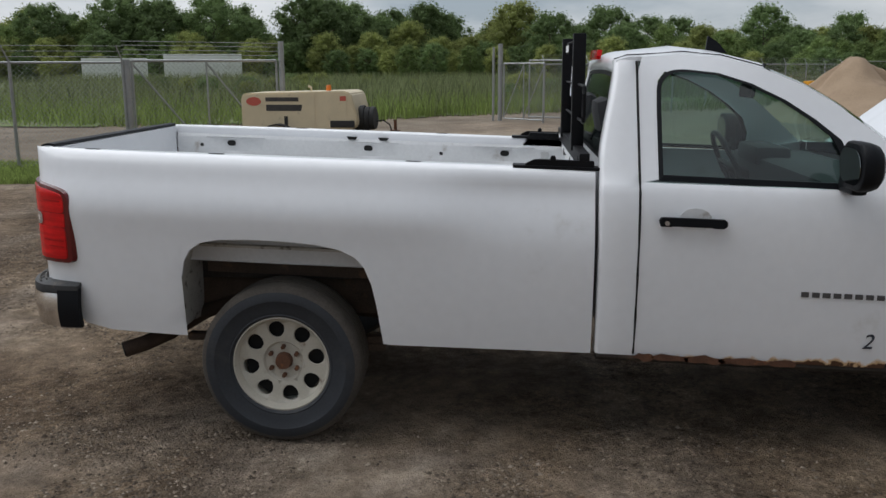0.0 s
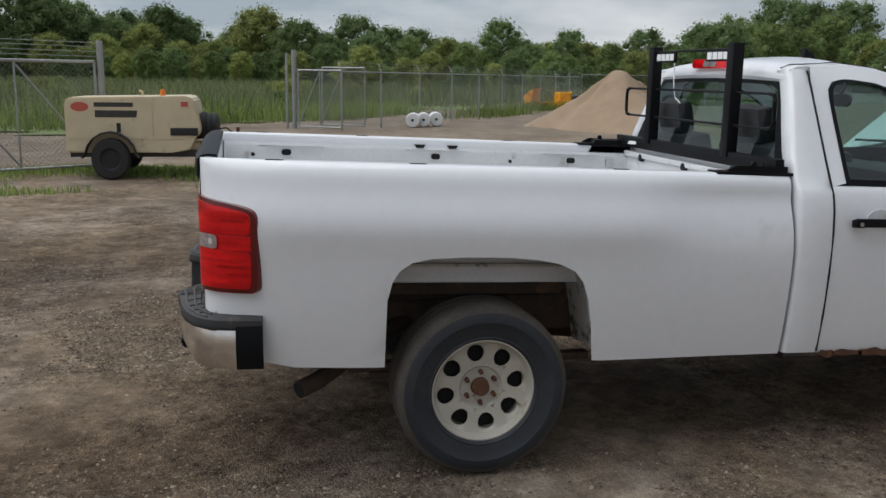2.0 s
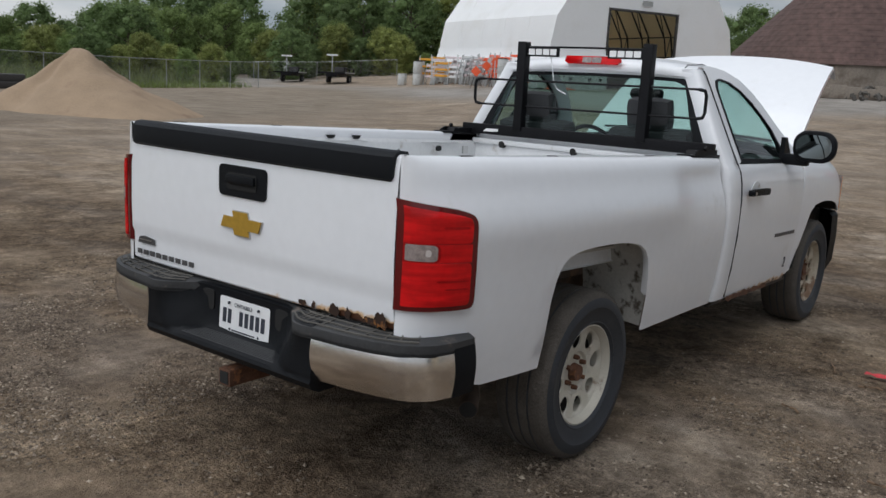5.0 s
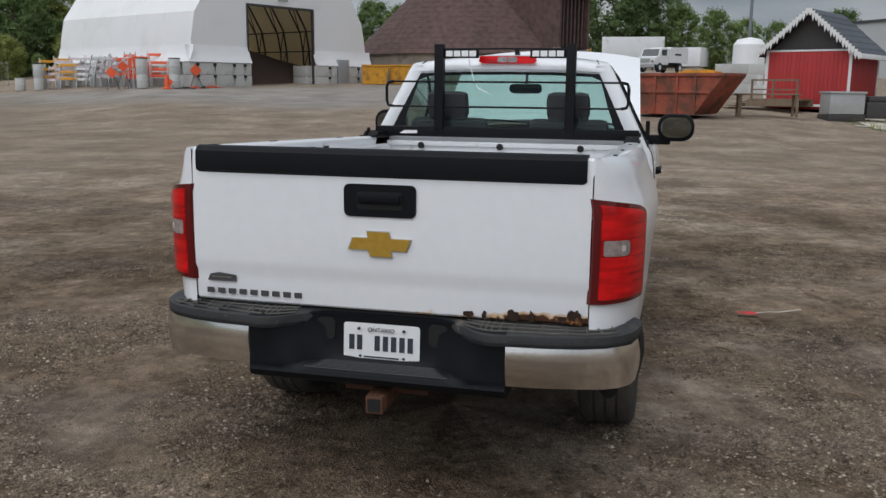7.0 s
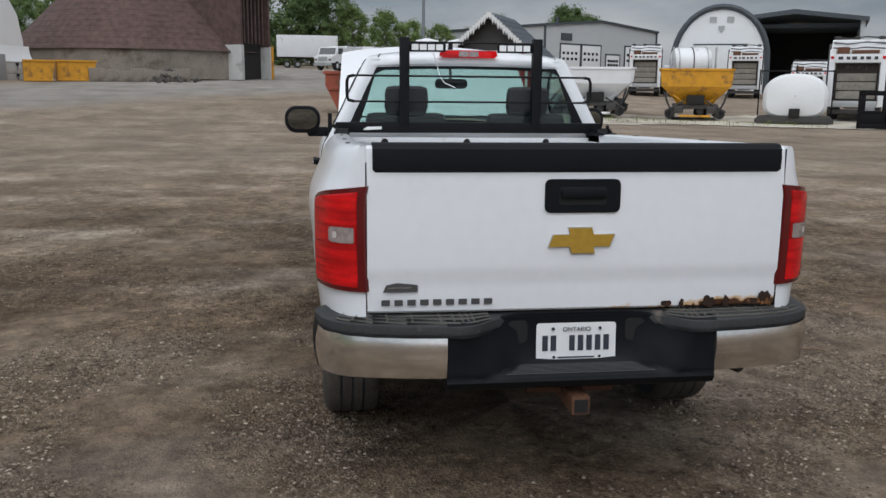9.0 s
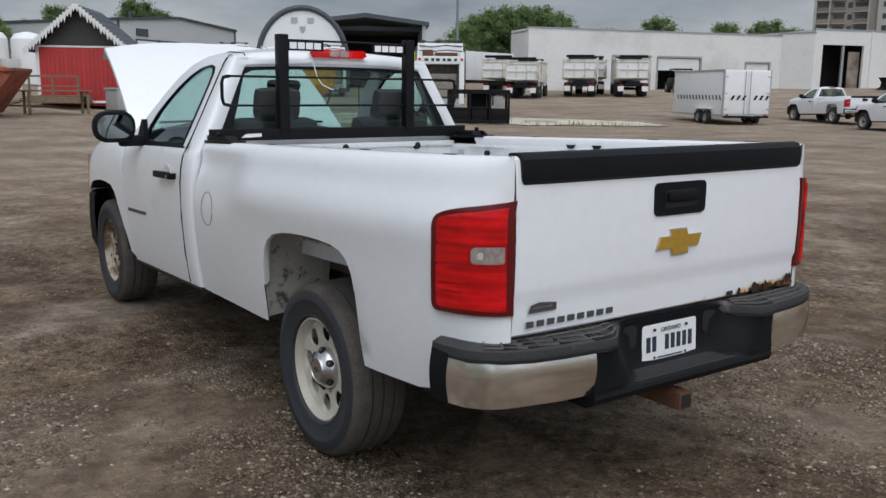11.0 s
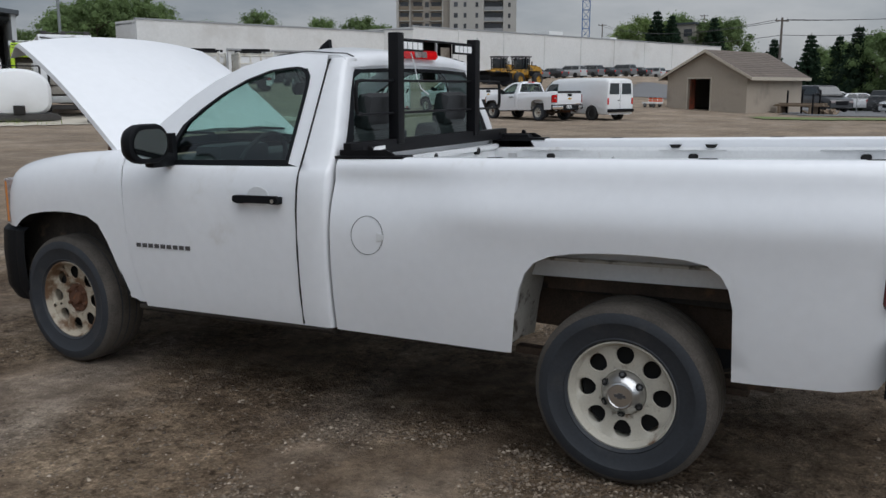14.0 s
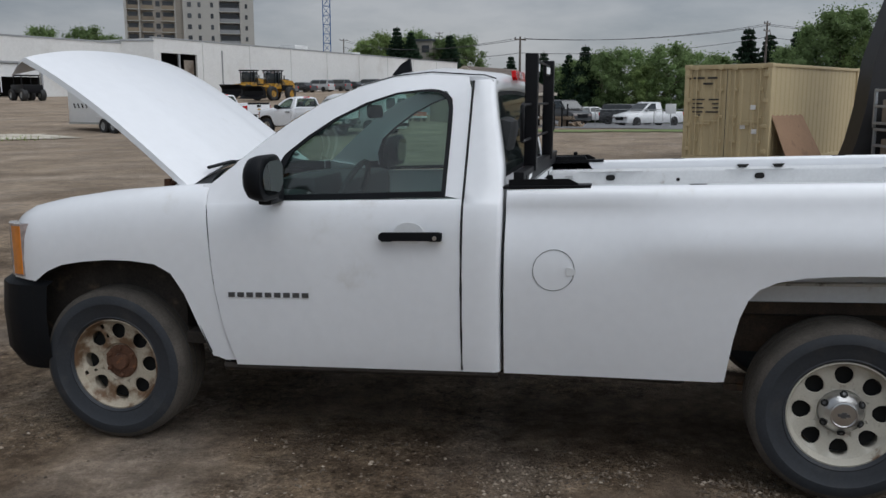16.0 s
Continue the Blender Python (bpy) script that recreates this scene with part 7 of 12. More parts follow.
comp = thing("air_compressor", "beige towable air compressor parked on the grass verge", "compressor", at=pose(-2.60, 11.15, 0.0, 0, 0, -2) @ Matrix.Diagonal((0.9, 1, 1, 1)))
bm = bmesh.new()
prof = [(-1.18, 0.42), (-1.18, 1.22), (-1.12, 1.29), (0.92, 1.33), (1.02, 1.28), (1.14, 0.84), (1.12, 0.72), (1.00, 0.66), (0.94, 0.46), (0.62, 0.42)]
prism(bm, prof, (0, -0.62, 0), (1, 0, 0), (0, 0, 1), (0, 1.24, 0))
bmesh.ops.bevel(bm, geom=list(bm.edges), offset=0.025, segments=2, affect="EDGES")
body = part("canopy", bm, M_BEIGE, comp, "beige sheet-metal canopy")
bm = bmesh.new()
box(bm, -1.15, 1.05, -0.5, 0.5, 0.34, 0.44, 0.01)
part("frame", bm, M_DARKSTEEL, comp)
for x0, x1 in ((-1.15, 0.30), (0.33, 0.93)):
    bm = bmesh.new()
    prism(bm, rounded(x1 - x0, 0.62, 0.02), ((x0 + x1) / 2, -0.6205, 0.95), (1, 0, 0), (0, 0, 1), (0, -0.006, 0))
    part("side_door", bm, M_BEIGE, body)
bm = bmesh.new()
prism(bm, [(-0.62, 0.0), (0.08, 0.0), (0.10, 0.11), (-0.62, 0.11)], (-0.05, -0.6275, 0.985), (1, 0, 0), (0, 0, 1), (0, -0.002, 0))
part("brand_bar", bm, M_DARKSTEEL, body, "dark printed bar")
bm = bmesh.new()
prism(bm, [(0, 0), (0.66, 0), (0.66, 0.07), (0, 0.07)], (-0.68, -0.6275, 1.15), (1, 0, 0), (0, 0, 1), (0, -0.002, 0))
part("brand_name", bm, M_DARKSTEEL, body, "dark block where the maker's name stands")
bm = bmesh.new()
o = [(0.15 * math.cos(t * math.pi / 10), 0.075 * math.sin(t * math.pi / 10)) for t in range(20)]
prism(bm, o, (-0.92, -0.6275, 1.15), (1, 0, 0), (0, 0, 1), (0, -0.002, 0))
part("brand_mark", bm, M_RED_MARK, body, "red oval mark")
bm = bmesh.new()
prism(bm, rounded(0.07, 0.15, 0.01), (-0.28, -0.6275, 0.82), (1, 0, 0), (0, 0, 1), (0, -0.006, 0))
part("latch", bm, M_RUBBER, body)
bm = bmesh.new()
prism(bm, [(-0.06, -0.04), (0.06, -0.04), (0.06, 0.04), (-0.06, 0.04)], (0.86, -0.6275, 1.20), (1, 0, 0), (0, 0, 1), (0, -0.002, 0))
part("red_label", bm, M_RED_MARK, body)
bm = bmesh.new()
rod(bm, (0.42, 0, 1.31), (0.42, 0, 1.42), 0.055, 0.045, 14)
part("beacon", bm, M_ORANGE, comp, "orange beacon")
bm = bmesh.new()
pipe(bm, [(0.06, 0, 1.31), (0.06, 0, 1.38), (0.0, 0, 1.40)], 0.022, 8)
part("lifting_eye", bm, M_BEIGE, comp)
for s in (-1, 1):
    simple_wheel(comp, -0.42, s * 0.70, 0.33, 0.33, 0.2, 22, M_RUBBER)
    bm = bmesh.new()
    arc = [(-0.42 + 0.44 * math.cos(a), 0.33 + 0.44 * math.sin(a)) for a in [radians(t) for t in range(10, 171, 20)]]
    arc = [(0.06, 0.36)] + arc + [(-0.90, 0.36)]
    rows = [[(x, s * 0.56, z), (x, s * 0.82, z)] for x, z in arc]
    shell(bm, rows, (0, 0, -0.02))
    part("mudguard", bm, M_RUBBER, comp, "black mudguard")
bm = bmesh.new()
rod(bm, (1.02, -0.2, 0.83), (1.42, -0.24, 0.83), 0.18, 0.18, 18)
rod(bm, (0.95, -0.2, 0.80), (1.3, -0.2, 0.80), 0.07, 0.07, 10)
for k in range(4):
    lathe(bm, [(0.17, -0.03), (0.225 - 0.012 * abs(k - 1), -0.045), (0.235 - 0.012 * abs(k - 1), 0.0), (0.225 - 0.012 * abs(k - 1), 0.045), (0.17, 0.05)], 18, "X", (1.06 + 0.1 * k, -0.22, 0.83 + 0.012 * (k % 2)), close=True)
part("hose_reel", bm, M_RUBBER, comp, "coil of black hose on the drawbar")
bm = bmesh.new()
box(bm, 0.90, 1.88, -0.06, 0.06, 0.47, 0.575, 0.012)
box(bm, 0.86, 1.06, -0.30, 0.30, 0.42, 0.56, 0.012)
rod(bm, (1.86, 0, 0.525), (2.10, 0, 0.535), 0.035, 0.028, 10)
part("drawbar", bm, M_BEIGE, comp)
bm = bmesh.new()
box(bm, 0.60, 1.08, -0.645, -0.60, 0.70, 0.82, 0.008)
part("side_slot", bm, M_RUBBER, body, "dark open slot in the canopy")
bm = bmesh.new()
pipe(bm, [(1.40, -0.2, 0.78), (1.55, -0.12, 0.80), (1.66, -0.05, 0.72), (1.70, -0.02, 0.60)], 0.014, 6)
pipe(bm, [(1.78, -0.07, 0.62), (1.84, -0.1, 0.45), (1.82, -0.09, 0.30), (1.76, -0.07, 0.22)], 0.012, 6)
part("air_line", bm, M_RUBBER, comp, "loose black air line")
bm = bmesh.new()
rod(bm, (1.78, 0.06, 0.06), (1.76, 0.02, 0.80), 0.032, n=8)
box(bm, 1.66, 1.86, -0.04, 0.04, 0.50, 0.62, 0.01)
rod(bm, (1.70, 0, 0.44), (2.02, -0.02, 0.56), 0.03, n=8)
part("jack", bm, M_RUST, comp, "rusty jack stand")
bm = bmesh.new()
box(bm, 1.55, 2.15, -0.15, 0.15, 0.0, 0.055, 0.008)
solo("timber_block", bm, M_WOOD, "weathered timber block under the jack", "timber", at=pose(-2.72, 11.15, 0.0, 0, 0, -2))

# ---------------------------------------------------------------- sand lot
M_SAND = material("brown_sand", (0.31, 0.225, 0.15), rough=0.95, var=0.14, scale=1.6, stain=(0.22, 0.15, 0.10), stain_scale=0.7, stain_low=0.52, stain_high=0.7, bump=0.5, bump_scale=30)
verts, faces = [], []
NR, NA = 26, 64
for i in range(NR + 1):
    f = i / NR
    for j in range(NA):
        a = 2 * math.pi * j / NA
        rad = (3.35 + 0.8 * math.cos(a + 0.9) + 0.5 * math.sin(3 * a) + 0.22 * math.sin(7 * a + 1)) * f
        x, y = rad * math.cos(a), rad * math.sin(a)
        gully = 0.10 * math.sin(9 * a + 2.0 * math.sin(2 * a)) * smooth(0.05, 0.35, f) * (1 - f)
        slump = 0.34 * smooth(0.9, 0.2, abs(math.atan2(math.sin(a + 0.55), math.cos(a + 0.55)))) * smooth(0.08, 0.3, f) * smooth(0.75, 0.4, f)
        h = 2.10 * max(0, 1 - math.sqrt(f * f + 0.0025)) ** 1.16 + 0.26 * noise.noise((x * 0.9, y * 0.9, 2)) * (1 - f) + 0.08 * noise.noise((x * 3, y * 3, 5)) * (1 - f * f) + gully - slump
        verts.append((x, y, h - 0.03 * (f > 0.98)))
for i in range(NR):
    for j in range(NA):
        faces.append((i * NA + j, i * NA + (j + 1) % NA, (i + 1) * NA + (j + 1) % NA, (i + 1) * NA + j))
me = bpy.data.meshes.new("sand_mound")
me.from_pydata(verts, [], faces)
me.polygons.foreach_set("use_smooth", [True] * len(faces))
me.materials.append(M_SAND)
pile = tagged(new("sand_mound", me), "conical pile of brown sand with a slumped face", "sand pile")
pile.matrix_basis = pose(12.1, 24.8, 0.02)
M_ROLLWHITE = material("white_plastic_sheet", (0.74, 0.75, 0.76), rough=0.5, var=0.08, scale=6)
for k, (x, y) in enumerate(((4.75, 24.9), (5.18, 25.25), (5.68, 25.6))):
    r = thing("wrapped_roll", "white wrapped roll lying on the gravel", "roll", group="white rolls", at=pose(x, y, 0.245, 0, 0, -16 + 4 * k))
    bm = bmesh.new()
    lathe(bm, [(0.05, -0.30), (0.21, -0.30), (0.24, -0.27), (0.245, 0), (0.24, 0.27), (0.21, 0.30), (0.05, 0.30)], 26, "Y")
    w = part("wrap", bm, M_ROLLWHITE, r)
    bm = bmesh.new()
    rod(bm, (0, -0.295, 0), (0, 0.295, 0), 0.05, n=16)
    part("core", bm, M_DARKSTEEL, w)
M_PLOW = material("orange_yellow_plow_paint", (0.86, 0.40, 0.02), rough=0.5, var=0.2, scale=4, stain=(0.35, 0.13, 0.03), stain_scale=3)
plow = thing("snow_plow", "orange snow plow blade stored by the fence", "snow plow", at=on_ground(15.0, 42.9, 62, 0.98))
bm = bmesh.new()
rows = []
for x in (-1.4, -0.7, 0, 0.7, 1.4):
    rows.append([(x, -0.35 + 0.30 * math.cos(a) - 0.2, 0.62 + 0.56 * math.sin(a)) for a in [radians(t) for t in range(-80, 81, 20)]])
shell(bm, rows, (0, 0.05, 0))
part("blade", bm, M_PLOW, plow)
for x in (-1.1, -0.4, 0.4, 1.1):
    bm = bmesh.new()
    prism(bm, [(-0.2, 0.1), (0.25, 0.3), (0.25, 0.7), (-0.2, 1.1)], (x, 0, 0), (0, 1, 0), (0, 0, 1), (0.05, 0, 0))
    part("rib", bm, M_PLOW, plow)
frame_ = thing("plow_frame", "rusty orange plow push frame on the ground", "plow frame", at=on_ground(16.7, 42.2, 30))
bm = bmesh.new()
box(bm, -0.9, 0.9, -0.3, -0.15, 0.25, 0.5, 0.02)
box(bm, -0.7, -0.55, -0.3, 1.0, 0.2, 0.4, 0.02)
box(bm, 0.55, 0.7, -0.3, 1.0, 0.2, 0.4, 0.02)
box(bm, -0.5, 0.5, -0.1, 0.3, 0.35, 0.95, 0.05)
box(bm, -0.75, 0.75, 0.9, 1.05, 0.15, 0.4, 0.02)
box(bm, -0.9, 0.9, -0.35, 1.1, 0.0, 0.16, 0.02)
part("frame", bm, M_PLOW, frame_)
bm = bmesh.new()
rod(bm, (-0.3, 0.2, 0.7), (0.5, -0.1, 0.9), 0.09, n=12)
part("ram", bm, M_PLOW, frame_)
bm = bmesh.new()
box(bm, -1.6, 1.6, -0.5, 0.5, 0.0, 0.35, 0.1)
box(bm, -1.2, 0.9, -0.3, 0.4, 0.3, 0.75, 0.12)
solo("rubble_mound", bm, M_DARKSTEEL, "dark heap of scrap steel by the fence", "scrap", at=on_ground(18.6, 43.4, 12))

# two semi-trailers far behind the meadow
M_TRAILER = material("white_trailer_panels", (0.70, 0.71, 0.72), rough=0.45, var=0.06, scale=0.8, stain=(0.5, 0.48, 0.45), stain_scale=0.6)


def semi_trailer(x, y, rz, ln, z0, z1, label):
    t = thing("semi_trailer", label, "trailer", group="semi-trailers", at=on_ground(x, y, rz))
    bm = bmesh.new()
    box(bm, -ln / 2, ln / 2, -1.25, 1.25, z0, z1, 0.04)
    b = part("box", bm, M_TRAILER, t)
    for k in range(int(ln / 1.2)):
        for s in (-1, 1):
            bm = bmesh.new()
            box(bm, -ln / 2 + 0.6 + k * 1.2 - 0.03, -ln / 2 + 0.6 + k * 1.2 + 0.03, s * 1.255 - 0.01, s * 1.255 + 0.01, z0 + 0.05, z1 - 0.05)
            part("rib", bm, M_TRAILER, b)
    bm = bmesh.new()
    box(bm, -ln / 2, ln / 2, -0.5, 0.5, z0 - 0.15, z0, 0.02)
    for xx in (-ln / 2 + 1.2, ln / 2 - 2.2):
        box(bm, xx, xx + 0.15, -0.9, 0.9, 0.0, z0, 0.02)
    part("chassis", bm, M_DARKSTEEL, t)
    for xx in (ln / 2 - 1.2, ln / 2 - 2.5):
        for s in (-1, 1):
            simple_wheel(t, xx, s * 1.0, 0.42, 0.42, 0.4, 16)
    return t


semi_trailer(-42.6, 91.0, 24, 6.8, 0.55, 2.75, "white box semi-trailer behind the meadow")
semi_trailer(-33.8, 94.5, 19, 8.5, 0.6, 3.2, "white box semi-trailer with a grey lower panel")

# ---------------------------------------------------------------- sheds to the east
M_FABRIC = material("white_tensioned_fabric", (0.92, 0.93, 0.94), rough=0.5, var=0.02, scale=0.5, stain=(0.84, 0.84, 0.83), stain_scale=0.3, stain_low=0.5, stain_high=0.8)
M_CONCRETE = material("pale_concrete_block", (0.50, 0.50, 0.485), rough=0.9, var=0.12, scale=1.2, stain=(0.33, 0.32, 0.30), stain_scale=1.1, random=0.1)
M_OLDCONCRETE = material("stained_old_concrete", (0.25, 0.215, 0.18), rough=0.95, var=0.25, scale=0.7, stain=(0.13, 0.10, 0.08), stain_scale=0.5, stain_low=0.48, stain_high=0.66)
M_SHINGLE = material("brown_shingles", (0.090, 0.056, 0.049), rough=0.95, var=0.55, scale=2.2, random=0.10)
# near-black: indoor shade put into the colour; hopper chutes and the tank valve use it too
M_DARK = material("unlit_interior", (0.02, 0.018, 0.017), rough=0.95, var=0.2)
M_SALT = material("dark_brown_salt_pile", (0.055, 0.035, 0.030), rough=0.95, var=0.2, scale=0.8)
M_TAN_LINING = material("tan_backlit_fabric", (0.86, 0.74, 0.50), rough=0.8, var=0.08, scale=0.5)
M_GREYDOOR = material("grey_painted_steel_door", (0.30, 0.31, 0.32), rough=0.5, var=0.05)
M_YELLOW = material("yellow_machine_paint", (0.62, 0.29, 0.014), rough=0.5, var=0.16, scale=3, stain=(0.30, 0.14, 0.03), stain_scale=2.2, stain_low=0.5, stain_high=0.68)
M_HIVIS = material("fluorescent_orange_plastic", (0.74, 0.10, 0.03), rough=0.55, var=0.2, scale=4)
M_SILVERGREY = material("grey_sheet_metal", (0.42, 0.43, 0.43), rough=0.45, metal=0.4, var=0.1, scale=4)
translucent(M_FABRIC, 0.18)
translucent(M_TAN_LINING, 0.55)

# fabric barn: its own axes run along the front and back along the side
DOME_C = polar(30.4, 60.5, (-4.11, -1.48))
dome = thing("fabric_barn", "white fabric-roofed salt barn on concrete block walls", "barn", at=pose(DOME_C[0], DOME_C[1], 1.40, 0, 0, -24.6))
W, L = 16.4, 16.5
arc = [(0, 1.75), (0.10, 3.2), (0.45, 4.9), (2.3, 7.6), (4.9, 9.4), (8.2, 10.1)]
arc = arc + [(W - x, z) for x, z in arc[-2::-1]]
bm = bmesh.new()
n_bay = 5
rows = [[(x, L * k / n_bay, z) for x, z in arc] for k in range(n_bay + 1)]
sheet(bm, rows)
part("fabric_roof", bm, M_FABRIC, dome, angle=20)
for k in range(n_bay + 1):
    bm = bmesh.new()
    pipe(bm, [(x, L * k / n_bay, z) for x, z in arc], 0.025, 6)
    part("roof_rib", bm, M_FABRIC, dome)
DX0, DX1, DZ = 4.75, 10.75, 5.55
bm = bmesh.new()


def gable_top(x):
    return along(arc[:len(arc)], x)


cols = sorted({x for x, z in arc} | {DX0, DX1, 6.5, 13.0, 14.2})
for a, b in zip(cols, cols[1:]):
    mid = (a + b) / 2
    lo = DZ if DX0 < mid < DX1 else 1.7
    bm = bmesh.new()
    shell(bm, [[(a, -0.02, lo), (a, -0.02, gable_top(a))], [(b, -0.02, lo), (b, -0.02, gable_top(b))]], (0, 0.06, 0))
    part("front_fabric", bm, M_FABRIC, dome)
FLARE = [(-0.43, 1.64), (-0.40, 1.72), (-0.27, 1.95), (-0.13, 2.3), (-0.06, 2.75)]
bm = bmesh.new()
for x0, x1 in ((-0.43, DX0), (DX1, W + 0.4)):
    n_s = 12
    shell(bm, [[(x0 + (x1 - x0) * i / n_s, y + 0.02 * math.sin(i * 1.7 + z * 3), z) for y, z in FLARE] for i in range(n_s + 1)], (0, 0.03, 0))
shell(bm, [[(y + 0.02 * math.sin(i * 1.3 + z * 3), -0.43 + (L + 0.43) * i / 24, z) for y, z in FLARE] for i in range(25)], (0.03, 0, 0))
part("skirt", bm, M_FABRIC, dome, "loose white fabric skirt")
bm = bmesh.new()
rows = [[(x * 0.94 + 0.5, L * k / 4, z * 0.97) for x, z in arc] for k in range(5)]
sheet(bm, rows)
bm.faces.new([bm.verts.new((x * 0.94 + 0.5, L - 0.1, z * 0.97)) for x, z in arc])
part("lining", bm, M_TAN_LINING, dome, "tan translucent lining")
for k in range(1, 6):
    bm = bmesh.new()
    y = 2.75 * k
    outer = [(x * 0.90 + 0.8, y, z * 0.94) for x, z in arc]
    inner = [(x * 0.82 + 1.45, y, z * 0.88) for x, z in arc]
    pipe(bm, outer, 0.07, 6)
    pipe(bm, inner, 0.06, 6)
    for (p, q) in zip(outer, inner[1:] + inner[:1]):
        if p is not outer[-1]:
            pipe(bm, [p, q], 0.035, 5)
    part("truss", bm, M_DARKSTEEL, dome)
for x, z in arc[1:-1]:
    bm = bmesh.new()
    pipe(bm, [(x * 0.86 + 1.15, 0.4, z * 0.91), (x * 0.86 + 1.15, L - 0.3, z * 0.91)], 0.05, 6)
    part("purlin", bm, M_DARKSTEEL, dome)
for z in (3.0, 5.3, 7.2):
    bm = bmesh.new()
    pipe(bm, [(1.0 + 0.35 * max(0, z - 4.5), L - 0.25, z), (W - 1.0 - 0.35 * max(0, z - 4.5), L - 0.25, z)], 0.06, 6)
    part("end_rail", bm, M_DARKSTEEL, dome)
for x in (3.2, 5.7, 8.2, 10.7, 13.2):
    bm = bmesh.new()
    pipe(bm, [(x, L - 0.25, 0.1), (x, L - 0.25, gable_top(x) * 0.95)], 0.07, 6)
    pipe(bm, [(x + 0.4, L - 0.25, 0.1), (x + 0.4, L - 0.25, gable_top(x) * 0.94)], 0.05, 6)
    part("end_post", bm, M_DARKSTEEL, dome)
bm = bmesh.new()
rows = []
for i in range(33):
    x = 0.6 + 15.2 * i / 32
    top = 3.35 - 0.20 * max(0.0, x - DX0) + 0.25 * smooth(4.5, 0, x)
    rows.append([(x, 0.9 + 0.42 * j, 0.03 + max(0.0, top * smooth(0.3, 3.2, 0.42 * j) + 0.12 * smooth(0, 1.5, 0.42 * j) * noise.noise((x * 0.8, j * 0.3, 0)))) for j in range(34)])
sheet(bm, rows)
part("salt_mound", bm, M_SALT, dome, "dark brown salt heap", angle=60)
bm = bmesh.new()
box(bm, DX0 - 0.12, DX1 + 0.12, -0.10, 0.1, DZ - 0.02, DZ + 0.14, 0.02)
for x in (DX0 - 0.05, DX1 + 0.05):
    box(bm, x - 0.07, x + 0.07, -0.10, 0.1, 0.0, DZ - 0.03, 0.02)
part("door_frame", bm, M_DARKSTEEL, dome)
rb = random.Random(3)


def block_mesh():
    b = bmesh.new()
    box(b, -0.745, 0.745, -0.37, 0.37, 0, 0.80, 0.03)
    finish(b)
    m_ = bpy.data.meshes.new("concrete_block")
    b.to_mesh(m_)
    b.free()
    m_.materials.append(M_CONCRETE)
    return m_


BLOCK = block_mesh()


def place_block(parent, x, y, z, turn_z, size=1.0):
    o = new("concrete_block", BLOCK)
    o.parent = parent
    o.matrix_basis = pose(x, y, z, 0, 0, turn_z + rb.uniform(-0.6, 0.6)) @ Matrix.Diagonal((size, 1, 1, 1))


for tier in (0, 1):
    for x, size in ((DX0 - 0.80, 1), (DX0 - 2.31, 1), (DX0 - 3.82, 1), (DX0 - 4.86, 0.36), (DX1 + 0.80, 1), (DX1 + 1.87, 0.41), (W - 1.5, 1), (W - 0.05, 0.93)):
        place_block(dome, x, rb.uniform(-0.02, 0.02), 0.82 * tier, 0, size)
    y = 1.15 + 0.6 * tier
    while y < L:
        place_block(dome, 0.0, y, 0.82 * tier, 90)
        y += 1.51
    for x, turn_z in ((DX0 + 0.3, 90), (DX1 - 0.3, 90)):
        place_block(dome, x - 0.4 if x < 8 else x + 0.4, 1.14, 0.82 * tier, turn_z)
for tier in (0.76, 1.50):
    for x in (0.25, 1.6, 3.2, 4.1, 12.1, 15.2):
        bm = bmesh.new()
        box(bm, x - 0.10, x + 0.10, -0.47, -0.37, tier - 0.12, tier + 0.07, 0.02)
        pipe(bm, [(x, -0.42, tier - 0.1), (x, -0.42, tier - 0.4)], 0.015, 5)
        part("block_anchor", bm, M_RUBBER, dome)
bm = bmesh.new()
box(bm, 12.98, 14.06, -0.52, -0.1, 0.02, 2.12, 0.02)
md = part("side_door", bm, M_GREYDOOR, dome, "grey steel door")
bm = bmesh.new()
rod(bm, (13.15, -0.51, 1.05), (13.15, -0.57, 1.05), 0.03, n=10)
part("door_handle", bm, M_GALV, md)
bm = bmesh.new()
prism(bm, rounded(0.9, 0.35, 0.05), (7.9, -0.1, 6.2), (1, 0, 0), (0, 0, 1), (0, -0.03, 0))
part("wall_mark", bm, M_SILVERGREY, dome, "small grey mark over the door")

# road-work gear heaped against the side
def barricade(x, y, rz, mat, h):
    o = thing("road_barricade", "folded road barricade leaning against the barn" if mat is not M_HIVIS else "orange road barricade leaning against the barn", "barricade", group="road gear", at=on_ground(x, y, rz))
    for k in range(3):
        bm = bmesh.new()
        box(bm, -0.6, 0.6, -0.02, 0.02, h * (0.35 + 0.25 * k), h * (0.35 + 0.25 * k) + 0.18, 0.008, m=Matrix.Rotation(radians(14), 4, "X"))
        part("rail", bm, mat, o)
    for s in (-0.55, 0.5):
        bm = bmesh.new()
        box(bm, s, s + 0.06, -0.03, 0.03, 0, h, 0.005, m=Matrix.Rotation(radians(14), 4, "X"))
        part("leg", bm, M_SILVERGREY, o)
    return o


def to_world(thing_, x, y):
    p = thing_.matrix_basis @ Vector((x, y, 0))
    return p.x, p.y


